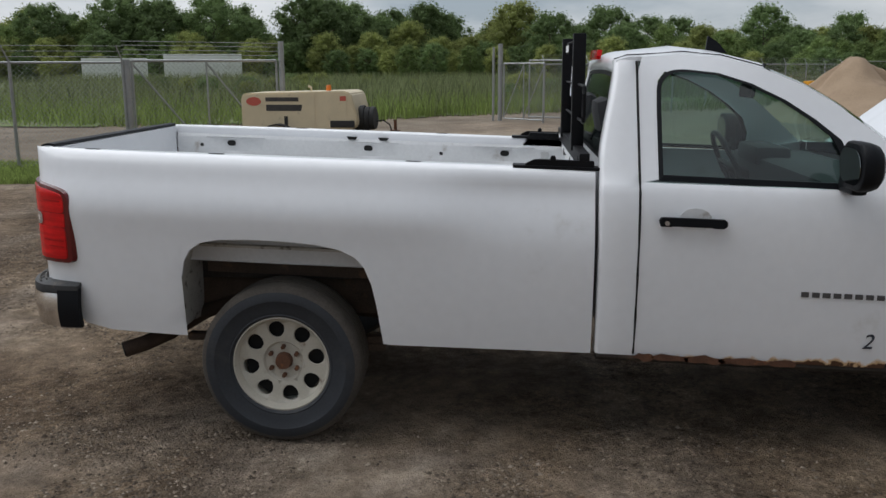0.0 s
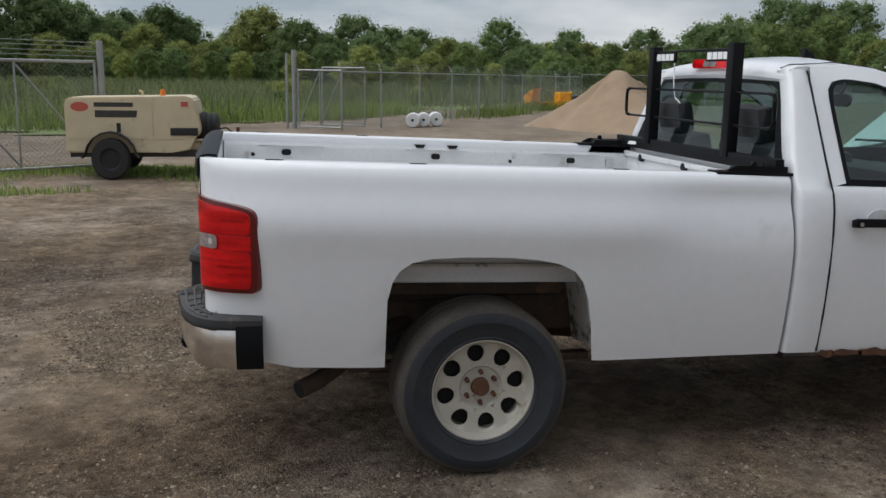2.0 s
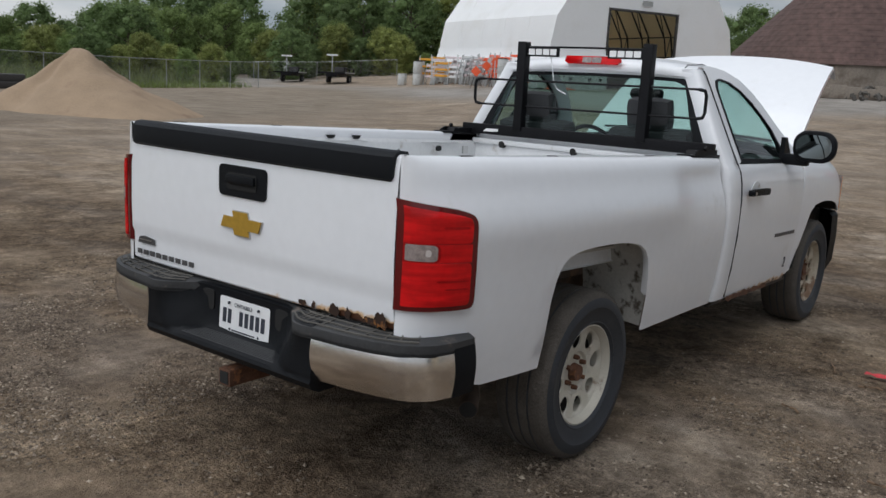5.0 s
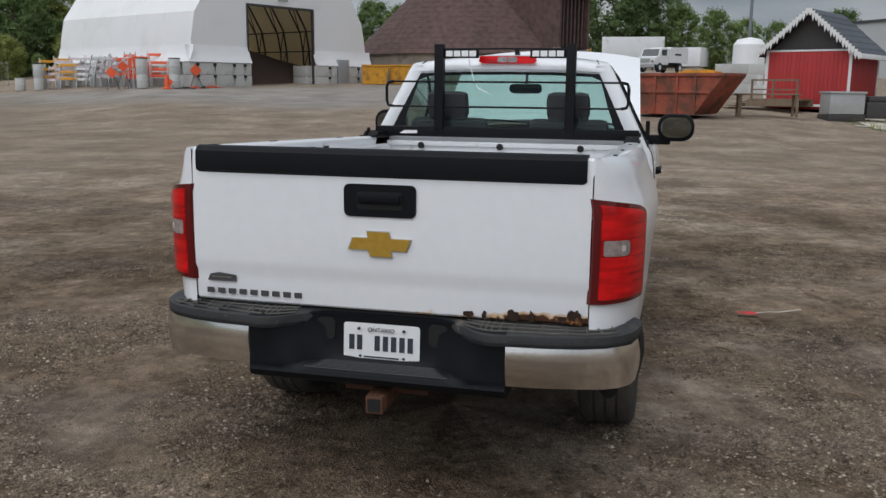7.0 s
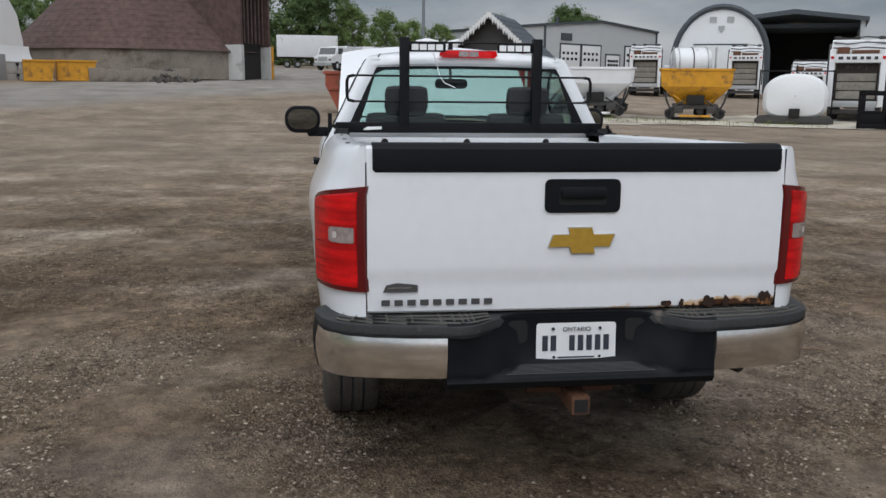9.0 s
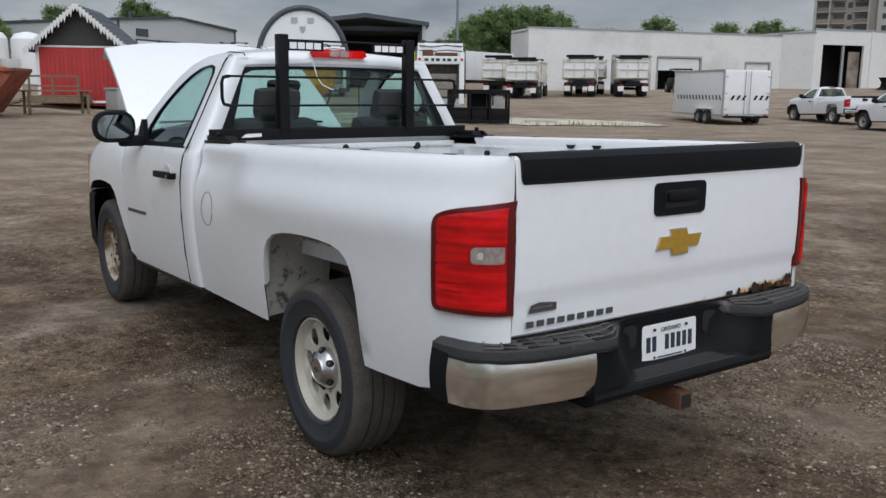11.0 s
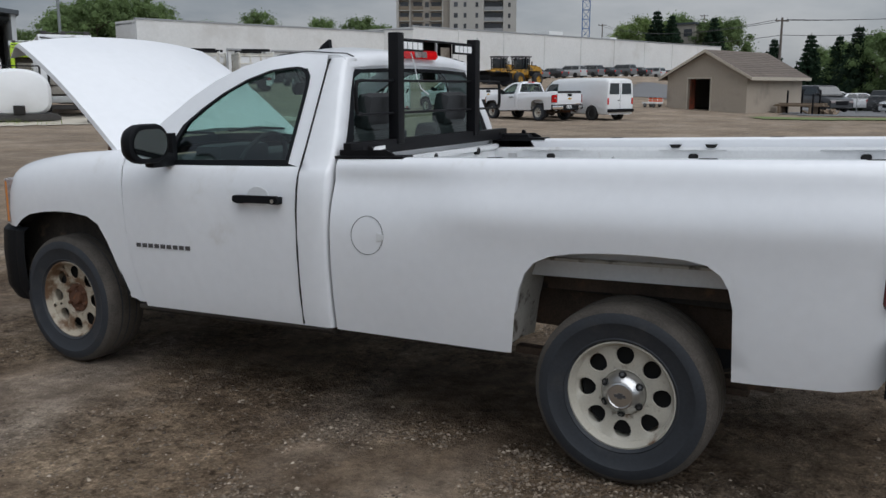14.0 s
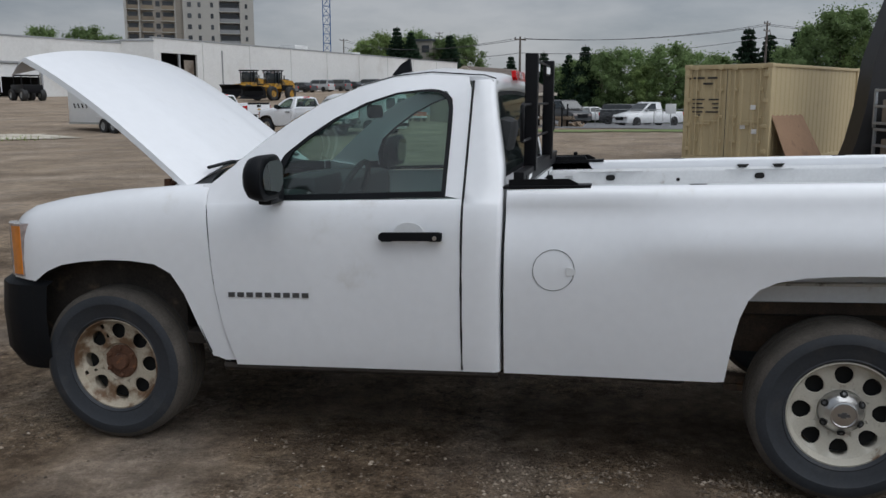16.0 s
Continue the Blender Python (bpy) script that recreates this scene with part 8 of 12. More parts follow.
M_LILAC = material("faded_pink_white_sheeting", (0.62, 0.52, 0.54), rough=0.6, var=0.15, scale=5)
GEAR = [M_HIVIS, M_SILVERGREY, M_FABRIC, M_HIVIS, M_LILAC, M_SILVERGREY, M_FABRIC, M_LILAC, M_SILVERGREY, M_LILAC, M_YELLOW, M_YELLOW]
for k in range(46):
    f = k / 46
    x, y = to_world(dome, -0.75 - rb.uniform(0, 1.9), 1.6 + 13.4 * f)
    barricade(x, y, 65 + rb.uniform(-80, 80), GEAR[min(11, max(0, int(f * 12 + rb.uniform(-2.2, 2.2))))], rb.uniform(1.5, 2.5))


def road_sign(x, y, rz, h, lean, r):
    o = thing("road_sign", "orange diamond road-work sign on a folding stand", "road sign", group="road gear", at=on_ground(x, y, rz) @ Matrix.Rotation(radians(lean), 4, "X"))
    bm = bmesh.new()
    prism(bm, [(-r, 0), (0, -r), (r, 0), (0, r)], (0, 0, h), (1, 0, 0), (0, 0, 1), (0, 0.015, 0))
    part("sign_panel", bm, M_HIVIS, o)
    for s_ in (-1, 1):
        bm = bmesh.new()
        pipe(bm, [(0, 0.03, h), (s_ * 0.45, 0.12, 0)], 0.02, 5)
        part("stand_leg", bm, M_DARKSTEEL, o)
    return o


for x, y, h, lean, r in ((0.0, -0.62, 1.15, -8, 0.40), (-3.2, 2.6, 1.5, -12, 0.36), (-3.5, 3.4, 1.2, -20, 0.40), (-2.9, 1.9, 1.7, -9, 0.36), (-2.2, -0.9, 0.55, -30, 0.34)):
    px, py = to_world(dome, x, y)
    road_sign(px, py, -24.6 - 10 * h, h, lean, r)
for k in range(4):
    px, py = to_world(dome, 0.9 - 0.75 * k, -0.95 - 0.12 * k)
    bm = bmesh.new()
    for s_ in (-1, 1):
        pipe(bm, [(-0.6, 0.1 * s_, 0.04), (0, -0.08 * s_, 0.10), (0.6, 0.22 * s_, 0.04)], 0.035, 5)
    box(bm, -0.15, 0.2, -0.1, 0.1, 0.03, 0.16, 0.02)
    solo("folded_stand", bm, M_DARKSTEEL if k % 2 else M_HIVIS, "folded sign stand lying on the gravel", "sign stand", group="road gear", at=on_ground(px, py, 40 * k - 20))
M_BARREL = material("grey_white_plastic_barrel", (0.52, 0.53, 0.52), rough=0.55, var=0.08, scale=3, stain=(0.34, 0.33, 0.31), stain_scale=3)
for x, y, tiers in ((-1.35, -0.15, 2), (-2.75, 1.35, 2), (-3.1, 14.0, 2), (-3.7, 15.6, 1), (-2.2, 15.4, 2)):
    for tier in range(tiers):
        px, py = to_world(dome, x, y)
        o = thing("plastic_barrel", "grey-white plastic barrel stacked beside the barn", "barrel", group="stacked barrels", at=on_ground(px, py) @ Matrix.Translation((0, 0, 0.96 * tier)))
        bm = bmesh.new()
        lathe(bm, [(0.02, 0.0), (0.33, 0.0), (0.36, 0.06), (0.36, 0.42), (0.38, 0.45), (0.36, 0.48), (0.36, 0.86), (0.33, 0.92), (0.02, 0.92)], 22, "Z")
        b = part("barrel_body", bm, M_BARREL, o)
        bm = bmesh.new()
        lathe(bm, [(0.34, 0.90), (0.38, 0.91), (0.38, 0.955), (0.02, 0.955)], 22, "Z")
        part("barrel_lid", bm, M_DARKSTEEL if tier else M_BARREL, b)
px, py = to_world(dome, -2.35, -0.75)
bm = bmesh.new()
lathe(bm, [(0.30, 0), (0.30, 0.06), (0.19, 0.10), (0.09, 0.9), (0.01, 0.92)], 14, "Z")
solo("traffic_cone", bm, M_HIVIS, "orange traffic cone by the barn", "traffic cone", group="road gear", at=on_ground(px, py))

# conical salt barn
CONE = (75.6, 16.5)
cz = gz(*CONE) - 0.35
cone = thing("conical_barn", "brown shingled conical salt barn on a concrete ring wall", "barn", at=pose(CONE[0], CONE[1], cz, 0, 0, 0))
R = 10.6
N = 28
for k in range(N):
    a0, a1 = 2 * math.pi * k / N, 2 * math.pi * (k + 1) / N
    bm = bmesh.new()
    pts = [(R * math.cos(a0), R * math.sin(a0)), (R * math.cos(a1), R * math.sin(a1)), ((R - 0.35) * math.cos(a1), (R - 0.35) * math.sin(a1)), ((R - 0.35) * math.cos(a0), (R - 0.35) * math.sin(a0))]
    prism(bm, pts, (0, 0, 0), (1, 0, 0), (0, 1, 0), (0, 0, 2.22))
    part("wall_panel", bm, M_OLDCONCRETE, cone)
    bm = bmesh.new()
    rows = []
    for j in range(25):
        f0 = j / 25
        r0, r1 = (R + 0.25) * (1 - f0), (R + 0.25) * (1 - (j + 1) / 25) + 0.02
        z0, z1 = 2.15 + 11.0 * f0, 2.15 + 11.0 * (j + 1) / 25
        rows += [[(r0 * math.cos(a), r0 * math.sin(a), z0 + 0.05) for a in (a0, a1)], [(r1 * math.cos(a), r1 * math.sin(a), z1) for a in (a0, a1)]]
    sheet(bm, rows)
    part("roof_sector", bm, M_SHINGLE, cone, angle=15)
turn_e = Matrix.Rotation(radians(240), 4, "Z")
bm = bmesh.new()
for s in (1, -1):
    prism(bm, [(4.0, 2.7), (R + 0.9, 2.7), (R + 0.9, 7.4), (4.0, 7.6)], (0, s * 1.8, 0), (1, 0, 0), (0, 0, 1), (0, s * 0.25, 0))
prism(bm, [(-2.2, 7.3), (2.2, 7.3), (2.2, 7.75), (-2.2, 7.75)], (3.0, 0, 0), (0, 1, 0), (0, 0, 1), (R - 1.8, 0, 0))
bm.transform(turn_e)
part("entry_dormer", bm, M_SHINGLE, cone, "tall shingled entry dormer")
for s in (1, -1):
    bm = bmesh.new()
    prism(bm, [(R - 2, 0), (R + 1.0, 0), (R + 1.0, 2.75), (R - 2, 2.75)], (0, s * 1.82, 0), (1, 0, 0), (0, 0, 1), (0, s * 0.35, 0))
    bm.transform(turn_e)
    part("entry_wall", bm, M_CONCRETE, cone)
# solid near-black block fills the entry in place of real shade
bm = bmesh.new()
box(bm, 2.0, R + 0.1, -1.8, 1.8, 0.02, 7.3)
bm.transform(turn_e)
part("entry_shade", bm, M_DARK, cone, "near-black block standing in for the shaded entry")
for k in range(7):
    bm = bmesh.new()
    box(bm, R + 0.5, R + 0.58, -1.7 + 0.52 * k, -1.5 + 0.52 * k, 2.9, 7.3)
    bm.transform(turn_e)
    part("entry_slat", bm, M_SHINGLE, cone)
bm = bmesh.new()
box(bm, R + 1.0, R + 1.12, 2.0, 2.2, 0.0, 2.8, 0.02)
bm.transform(turn_e)
part("yellow_guard", bm, M_YELLOW, cone, "yellow corner guard")
bm = bmesh.new()
box(bm, 5.5, 9.5, -1.6, 1.6, 7.75, 8.4, 0.05)
bm.transform(turn_e)
part("roof_snow_vent", bm, M_FABRIC, cone, "white roof vent housing")

for k, (x, y, ln, rz) in enumerate(((60.4, 20.6, 2.0, -70), (62.0, 18.6, 2.6, -68))):
    o = thing("yellow_bin", "yellow steel bin beside the conical barn", "bin", group="yellow bins", at=on_ground(x, y, rz))
    bm = bmesh.new()
    prism(bm, [(-ln / 2, 0.15), (ln / 2 - 0.2, 0.15), (ln / 2, 1.4), (-ln / 2, 1.4)], (0, -0.7, 0), (1, 0, 0), (0, 0, 1), (0, 1.4, 0))
    b = part("bin_body", bm, M_YELLOW, o)
    bm = bmesh.new()
    box(bm, -ln / 2 - 0.06, ln / 2 + 0.06, -0.78, -0.68, 1.32, 1.44, 0.01)
    box(bm, -ln / 2, ln / 2 - 0.2, -0.72, 0.72, 0.0, 0.16, 0.01)
    part("bin_rim", bm, M_YELLOW, b)
for k in range(7):
    x, y = 63.4 + 0.35 * k, 17.2 - 1.5 * k * 0.62
    place = thing("barrier_block", "weathered concrete barrier block", "block", group="barrier blocks", at=on_ground(x - 1.4, y, -68))
    bm = bmesh.new()
    box(bm, -0.55, 0.55, -0.35, 0.35, 0, 0.95 - 0.1 * (k % 3), 0.05)
    part("block", bm, M_OLDCONCRETE, place)
vs, fs = [], []
rr = np.random.default_rng(8)
bm = bmesh.new()
for k in range(150):
    a, r = rr.uniform(0, 6.28), abs(rr.normal()) * 0.9
    m = Matrix.Translation((r * 1.5 * math.cos(a), r * math.sin(a), max(0.05, 0.75 - 0.45 * r))) @ Euler(rr.uniform(0, 6, 3)).to_matrix().to_4x4()
    s = rr.uniform(0.06, 0.24)
    box(bm, -s, s, -s * 0.6, s * 0.6, -s * 0.4, s * 0.4, m=m)
M_SCRAP = material("dark_scrap_and_rubble", (0.085, 0.078, 0.070), rough=0.9, var=0.6, scale=5)
solo("rubble_heap", bm, M_SCRAP, "heap of broken rubble and scrap against the wall", "rubble", at=on_ground(64.2, 12.6))

# ---------------------------------------------------------------- vehicles and gear
M_TRUCKWHITE = material("white_truck_paint", (0.76, 0.77, 0.78), rough=0.4, var=0.05, scale=2, stain=(0.55, 0.52, 0.48), stain_scale=1.5, stain_low=0.58, stain_high=0.78, coat=0.2)
M_WINDOW = material("dark_vehicle_glass", (0.02, 0.026, 0.03), rough=0.08, var=0.1, coat=0.5)
M_BINRED = material("rust_red_bin_paint", (0.30, 0.068, 0.036), rough=0.65, var=0.4, scale=2.5, stain=(0.12, 0.045, 0.026), stain_scale=1.3, stain_low=0.44, stain_high=0.62)


def bits(parent, name, mat, boxes, label="", bev=0.015, m=None):
    """Each box is a part of its own."""
    for b in boxes:
        bm = bmesh.new()
        box(bm, *b, bev)
        if m:
            bm.transform(m)
        part(name, bm, mat, parent, label)


# red skip bin
skip = thing("skip_bin", "rust-red steel waste bin with flared ends", "waste bin", at=on_ground(35.0, -1.5, -117))
bm = bmesh.new()
prism(bm, [(-1.6, 0.12), (1.3, 0.12), (2.5, 1.72), (2.5, 1.82), (-2.2, 1.82), (-2.2, 1.2)], (0, -1.1, 0), (1, 0, 0), (0, 0, 1), (0, 2.2, 0))
sb = part("bin_body", bm, M_BINRED, skip)
for z in (1.05, 1.74):
    bm = bmesh.new()
    box(bm, -2.28 + (0.25 if z < 1.5 else 0), 2.0 + (0.55 if z > 1.5 else 0), -1.17, -1.08, z - 0.06, z + 0.06, 0.01)
    part("rail", bm, M_BINRED, sb)
for x in (-1.5, -0.5, 0.5, 1.3):
    bm = bmesh.new()
    box(bm, x - 0.05, x + 0.05, -1.15, -1.08, 0.15, 1.7, 0.01)
    part("rib", bm, M_BINRED, sb)
bm = bmesh.new()
for k in range(5):
    box(bm, 0.2 + 0.3 * k, 0.6 + 0.3 * k, -0.5, 0.3, 1.75, 1.9 + 0.06 * (k % 2), 0.03)
part("waste", bm, M_YELLOW, skip, "yellow scrap on top")

# red shed with snowy-looking trim
M_SHEDRED = material("barn_red_boards", (0.42, 0.035, 0.035), rough=0.7, var=0.1, scale=2.0, random=0.08)
M_SHEDWHITE = material("white_trim_paint", (0.74, 0.74, 0.73), rough=0.6, var=0.05, scale=3)
M_SHEDROOF = material("charcoal_shingles", (0.075, 0.085, 0.10), rough=0.9, var=0.2, scale=3, random=0.15)
SH = polar(-7.0, 46.5, (-4.38, -0.06))
shed = thing("red_shed", "red wooden shed with white icicle trim and grey roof", "shed", at=pose(SH[0], SH[1], gz(*SH) - 0.05, 0, 0, -117))
SW, SD, SHH = 3.9, 4.2, 2.75
for k in range(20):
    bm = bmesh.new()
    x0 = SW * k / 20
    box(bm, x0 + 0.004, x0 + SW / 20 - 0.004, -0.02, 0.05, 0.25, SHH, 0.004)
    part("board", bm, M_SHEDRED, shed)
for k in range(20):
    bm = bmesh.new()
    y0 = SD * k / 20
    box(bm, SW - 0.05, SW + 0.02, y0 + 0.004, y0 + SD / 20 - 0.004, 0.25, SHH, 0.004)
    part("board", bm, M_SHEDRED, shed)
bm = bmesh.new()
box(bm, 0.05, SW - 0.06, 0.06, SD - 0.05, 0.0, SHH - 0.02)
box(bm, -0.05, 0.0, 0, SD, 0.2, SHH)
part("core", bm, M_SHEDRED, shed)
bits(shed, "corner_board", M_SHEDWHITE, [(-0.06, 0.08, -0.05, 0.02, 0.1, SHH), (SW - 0.1, SW + 0.04, -0.05, -0.022, 0.1, SHH), (SW - 0.02, SW + 0.05, SD - 0.12, SD + 0.04, 0.1, SHH),
                                         (0, SW, -0.05, -0.02, SHH - 0.06, SHH + 0.03), (0.9, SW - 0.1, -0.06, -0.02, 0.12, 0.24), (SW - 0.0, SW + 0.06, 0, SD, SHH - 0.25, SHH - 0.02)])
bm = bmesh.new()
prism(bm, [(0.1, SHH), (SW - 0.1, SHH), (SW / 2, SHH + 1.75)], (0, 0.1, 0), (1, 0, 0), (0, 0, 1), (0, SD - 0.2, 0))
part("gable", bm, M_DARKSTEEL, shed, "dark gable boarding")
for s in (0, 1):
    x0, x1 = (-0.5, SW / 2) if s == 0 else (SW + 0.5, SW / 2)
    for i in range(7):
        bm = bmesh.new()
        f0, f1 = i / 7, (i + 1) / 7 + 0.02
        za, zb = SHH - 0.25 + 2.15 * f0, SHH - 0.25 + 2.15 * min(f1, 1)
        xa, xb = x0 + (x1 - x0) * f0, x0 + (x1 - x0) * min(f1, 1)
        shell(bm, [[(xa, -0.45, za + 0.03), (xa, SD + 0.4, za + 0.03)], [(xb, -0.45, zb), (xb, SD + 0.4, zb)]], (0, 0, -0.06))
        part("roof_course", bm, M_SHEDROOF, shed)
    bm = bmesh.new()
    for i in range(17):
        f = (i + 0.5) / 17
        x, z = x0 + (x1 - x0) * f, SHH - 0.25 + 2.15 * f
        w = abs(x1 - x0) / 17 / 2
        prism(bm, [(-w, 0.06), (w, 0.06), (w, -0.12), (0, -0.30 - 0.12 * (i % 2)), (-w, -0.12)], (x, -0.50, z), (1, 0, 0), (0, 0, 1), (0, 0.03, 0))
    part("icicle_trim", bm, M_SHEDWHITE, shed, "white jagged bargeboard")
bits(shed, "roof_edge", M_SHEDWHITE, [(SW + 0.42, SW + 0.56, -0.45, SD + 0.4, SHH - 0.42, SHH - 0.2)])
bm = bmesh.new()
for k in range(5):
    box(bm, 0.1 + 0.45 * k, 0.5 + 0.45 * k, -2.3, -0.1, 0.42, 0.48)
box(bm, 0.0, 2.4, -2.3, -2.2, 0.15, 0.42)
box(bm, 0.0, 2.4, -0.3, -0.2, 0.15, 0.42)
for k in range(4):
    box(bm, -0.35 * k - 0.35, -0.35 * k, -1.9, -0.6, 0.30 - 0.10 * k, 0.36 - 0.10 * k)
for x in (0.2, 1.2, 2.3):
    box(bm, x, x + 0.08, -2.3, -2.22, 0.45, 1.35)
box(bm, 0.2, 2.4, -2.32, -2.24, 1.30, 1.38)
box(bm, 0.2, 2.4, -2.32, -2.24, 0.88, 0.94)
solo("timber_ramp", bm, M_WOOD, "weathered timber deck and rail before the shed", "deck", at=shed.matrix_basis.copy())
tbl = thing("work_table", "weathered timber table beside the bin", "table", at=on_ground(35.6, -5.2, -84))
bits(tbl, "plank", M_WOOD, [(-1.3, 1.3, -0.45 + 0.3 * k, -0.17 + 0.3 * k, 0.92, 0.98) for k in range(3)], bev=0.006)
bits(tbl, "leg", M_WOOD, [(a, a + 0.1, b, b + 0.1, 0.0, 0.92) for a in (-1.2, 1.1) for b in (-0.4, 0.3)], bev=0.006)
gb = thing("grit_box", "grey steel grit box on a pallet", "box", at=on_ground(36.9, -8.4, -75))
bm = bmesh.new()
box(bm, -0.75, 0.75, -0.5, 0.5, 0.28, 1.15, 0.03)
body = part("box_body", bm, M_SILVERGREY, gb)
bm = bmesh.new()
box(bm, -0.8, 0.8, -0.56, 0.56, 1.15, 1.24, 0.02)
part("lid", bm, M_SILVERGREY, body)
bits(gb, "pallet", M_DARKSTEEL, [(-0.8, 0.8, -0.55, 0.55, 0.0, 0.26)])
bits(gb, "attachment", M_DARKSTEEL, [(0.9, 2.1, -0.4, 0.5, 0.1, 0.8), (1.0, 1.9, -0.3, 0.4, 0.8, 1.05)], bev=0.08)


def hopper(x, y, rz, mat, label, h=2.35):
    """A hopper spreader on a frame with wheels and a spinner."""
    o = thing("hopper_spreader", label, "spreader", group="hopper spreaders", at=on_ground(x, y, rz))
    bm = bmesh.new()
    rows = []
    for z, w, d in ((0.74, 0.86, 0.9), (0.98, 1.00, 1.0), (1.58, 1.58, 1.5), (1.64, 1.66, 1.53), (h, 1.72, 1.56)):
        rows.append([(-w, -d, z), (w, -d, z), (w, d, z), (-w, d, z), (-w, -d, z)])
    sheet(bm, rows)
    bm.faces.new([bm.verts.new(p) for p in rows[0][:4]])
    b = part("hopper", bm, mat, o, angle=15)
    bm = bmesh.new()
    for z, w, d in ((h, 1.80, 1.6),):
        for q in ((-w, w, -d, -d + 0.12), (-w, w, d - 0.12, d), (-w, -w + 0.12, -d, d), (w - 0.12, w, -d, d)):
            box(bm, *q, z - 0.05, z + 0.06, 0.01)
    part("hopper_rim", bm, mat, b)
    for x0 in (-1.1, 1.1):
        bm = bmesh.new()
        prism(bm, [(0, 1.2), (-x0 * 0.5, 0.85), (-x0 * 0.5 + 0.06, 0.85), (0.08, 1.25)], (x0, -1.38, 0), (1, 0, 0), (0, 0, 1), (0, 0.06, 0))
        part("stiffener", bm, mat, b)
    bits(o, "chute", M_DARK, [(-0.42, 0.42, -1.5, -1.2, 0.78, 1.22)])
    bits(o, "frame", M_DARKSTEEL, [(-1.1, 1.1, -1.4, 1.4, 0.55, 0.78), (-1.15, -0.95, -1.5, 1.5, 0.15, 0.6), (0.95, 1.15, -1.5, 1.5, 0.15, 0.6)])
    bits(o, "spinner", mat, [(-0.75, 0.75, -1.75, -1.25, 0.16, 0.26)], bev=0.04)
    for s in (-1, 1):
        if s > 0:
            simple_wheel(o, 0.3, -0.2, 0.4, 0.34, 0.3, 16)
        bm = bmesh.new()
        rod(bm, (s * 1.2, -1.2, 0.30), (s * 1.2, -0.95, 0.30), 0.24, n=16)
        part("drive_wheel", bm, M_RUBBER, o)
        bm = bmesh.new()
        pipe(bm, [(s * 1.0, -1.55, 0.2), (s * 1.35, -1.5, 0.9), (s * 1.5, -1.4, 1.4)], 0.05, 6)
        part("hose", bm, M_RUBBER, o)
        bits(o, "motor", M_DARKSTEEL, [(min(s * 0.55, s * 1.0), max(s * 0.55, s * 1.0), -1.62, -1.2, 0.34, 0.70)], bev=0.05)
        bm = bmesh.new()
        rod(bm, (s * 0.5, -1.55, 0.95), (s * 1.45, -1.5, 0.42), 0.045, n=8)
        part("brace", bm, M_DARKSTEEL, o)
    return o


hopper(39.4, -12.6, -106, M_TRUCKWHITE, "white hopper spreader standing on the slab")
hopper(42.9, -14.0, -106, M_TRUCKWHITE, "second white hopper spreader behind the first")
hopper(38.6, -17.6, -112, M_YELLOW, "orange-yellow hopper spreader standing on the slab", 2.45)

tank = thing("water_tank", "white plastic water tank on a black skid", "tank", at=on_ground(35.0, -21.0, -119, 1.06))
bm = bmesh.new()
lathe(bm, [(0.02, -1.25), (0.55, -1.22), (0.9, -1.1), (1.02, -0.85), (1.04, 0), (1.02, 0.85), (0.9, 1.1), (0.55, 1.22), (0.02, 1.25)], 36, "Y", (0, 0, 1.22))
for v in bm.verts:
    u_, w_ = v.co.x, v.co.z - 1.22
    r_ = math.hypot(u_, w_) or 1.0
    n_ = 4.2 if w_ < 0 else 2.3
    grow = 1 / (abs(u_ / r_) ** n_ + abs(w_ / r_) ** n_) ** (1 / n_)
    v.co.x, v.co.z = u_ * 1.30 * grow, 1.22 + w_ * 0.94 * grow
body = part("tank_body", bm, M_FABRIC, tank)
bits(tank, "skid", M_DARKSTEEL, [(-1.6, 1.6, -1.2, -1.0, 0.05, 0.25), (-1.6, 1.6, 1.0, 1.2, 0.05, 0.25), (-1.5, 1.5, -1.2, 1.2, 0.22, 0.32)])
bits(tank, "valve", M_DARK, [(-0.22, 0.22, -1.32, -1.2, 0.32, 0.68)], bev=0.03)
bits(tank, "roof_rack", M_RACK, [(-1.6, 1.6, 1.2, 1.26, 2.3, 2.36), (-1.6, -1.54, 1.2, 1.26, 0.3, 2.4), (1.54, 1.6, 1.2, 1.26, 0.3, 2.4), (-0.03, 0.03, 1.2, 1.26, 2.2, 2.6)])

cage = thing("cab_frame", "black steel cab frame with empty window openings", "cab frame", at=on_ground(30.4, -23.0, -122) @ Matrix.Diagonal((0.78, 1, 1, 1)))
for x in (-1.85, -0.62, 0.62, 1.75):
    bits(cage, "upright", M_RACK, [(x, x + 0.14, -0.5, -0.4, 0.0, 1.6), (x, x + 0.14, 0.5, 0.6, 0.0, 1.6)])
bits(cage, "rail", M_RACK, [(-1.85, 1.89, -0.5, -0.4, 1.42, 1.6), (-1.85, 1.89, -0.5, -0.4, 0.0, 0.22), (-1.85, 1.89, 0.5, 0.6, 1.42, 1.6), (-1.85, 1.89, 0.5, 0.6, 0, 0.22), (0.62, 1.8, -0.49, -0.42, 0.2, 0.75),
                            (-0.5, 0.6, -0.49, -0.42, 0.7, 0.82), (-1.8, -0.55, -0.49, -0.42, 0.66, 0.78)])
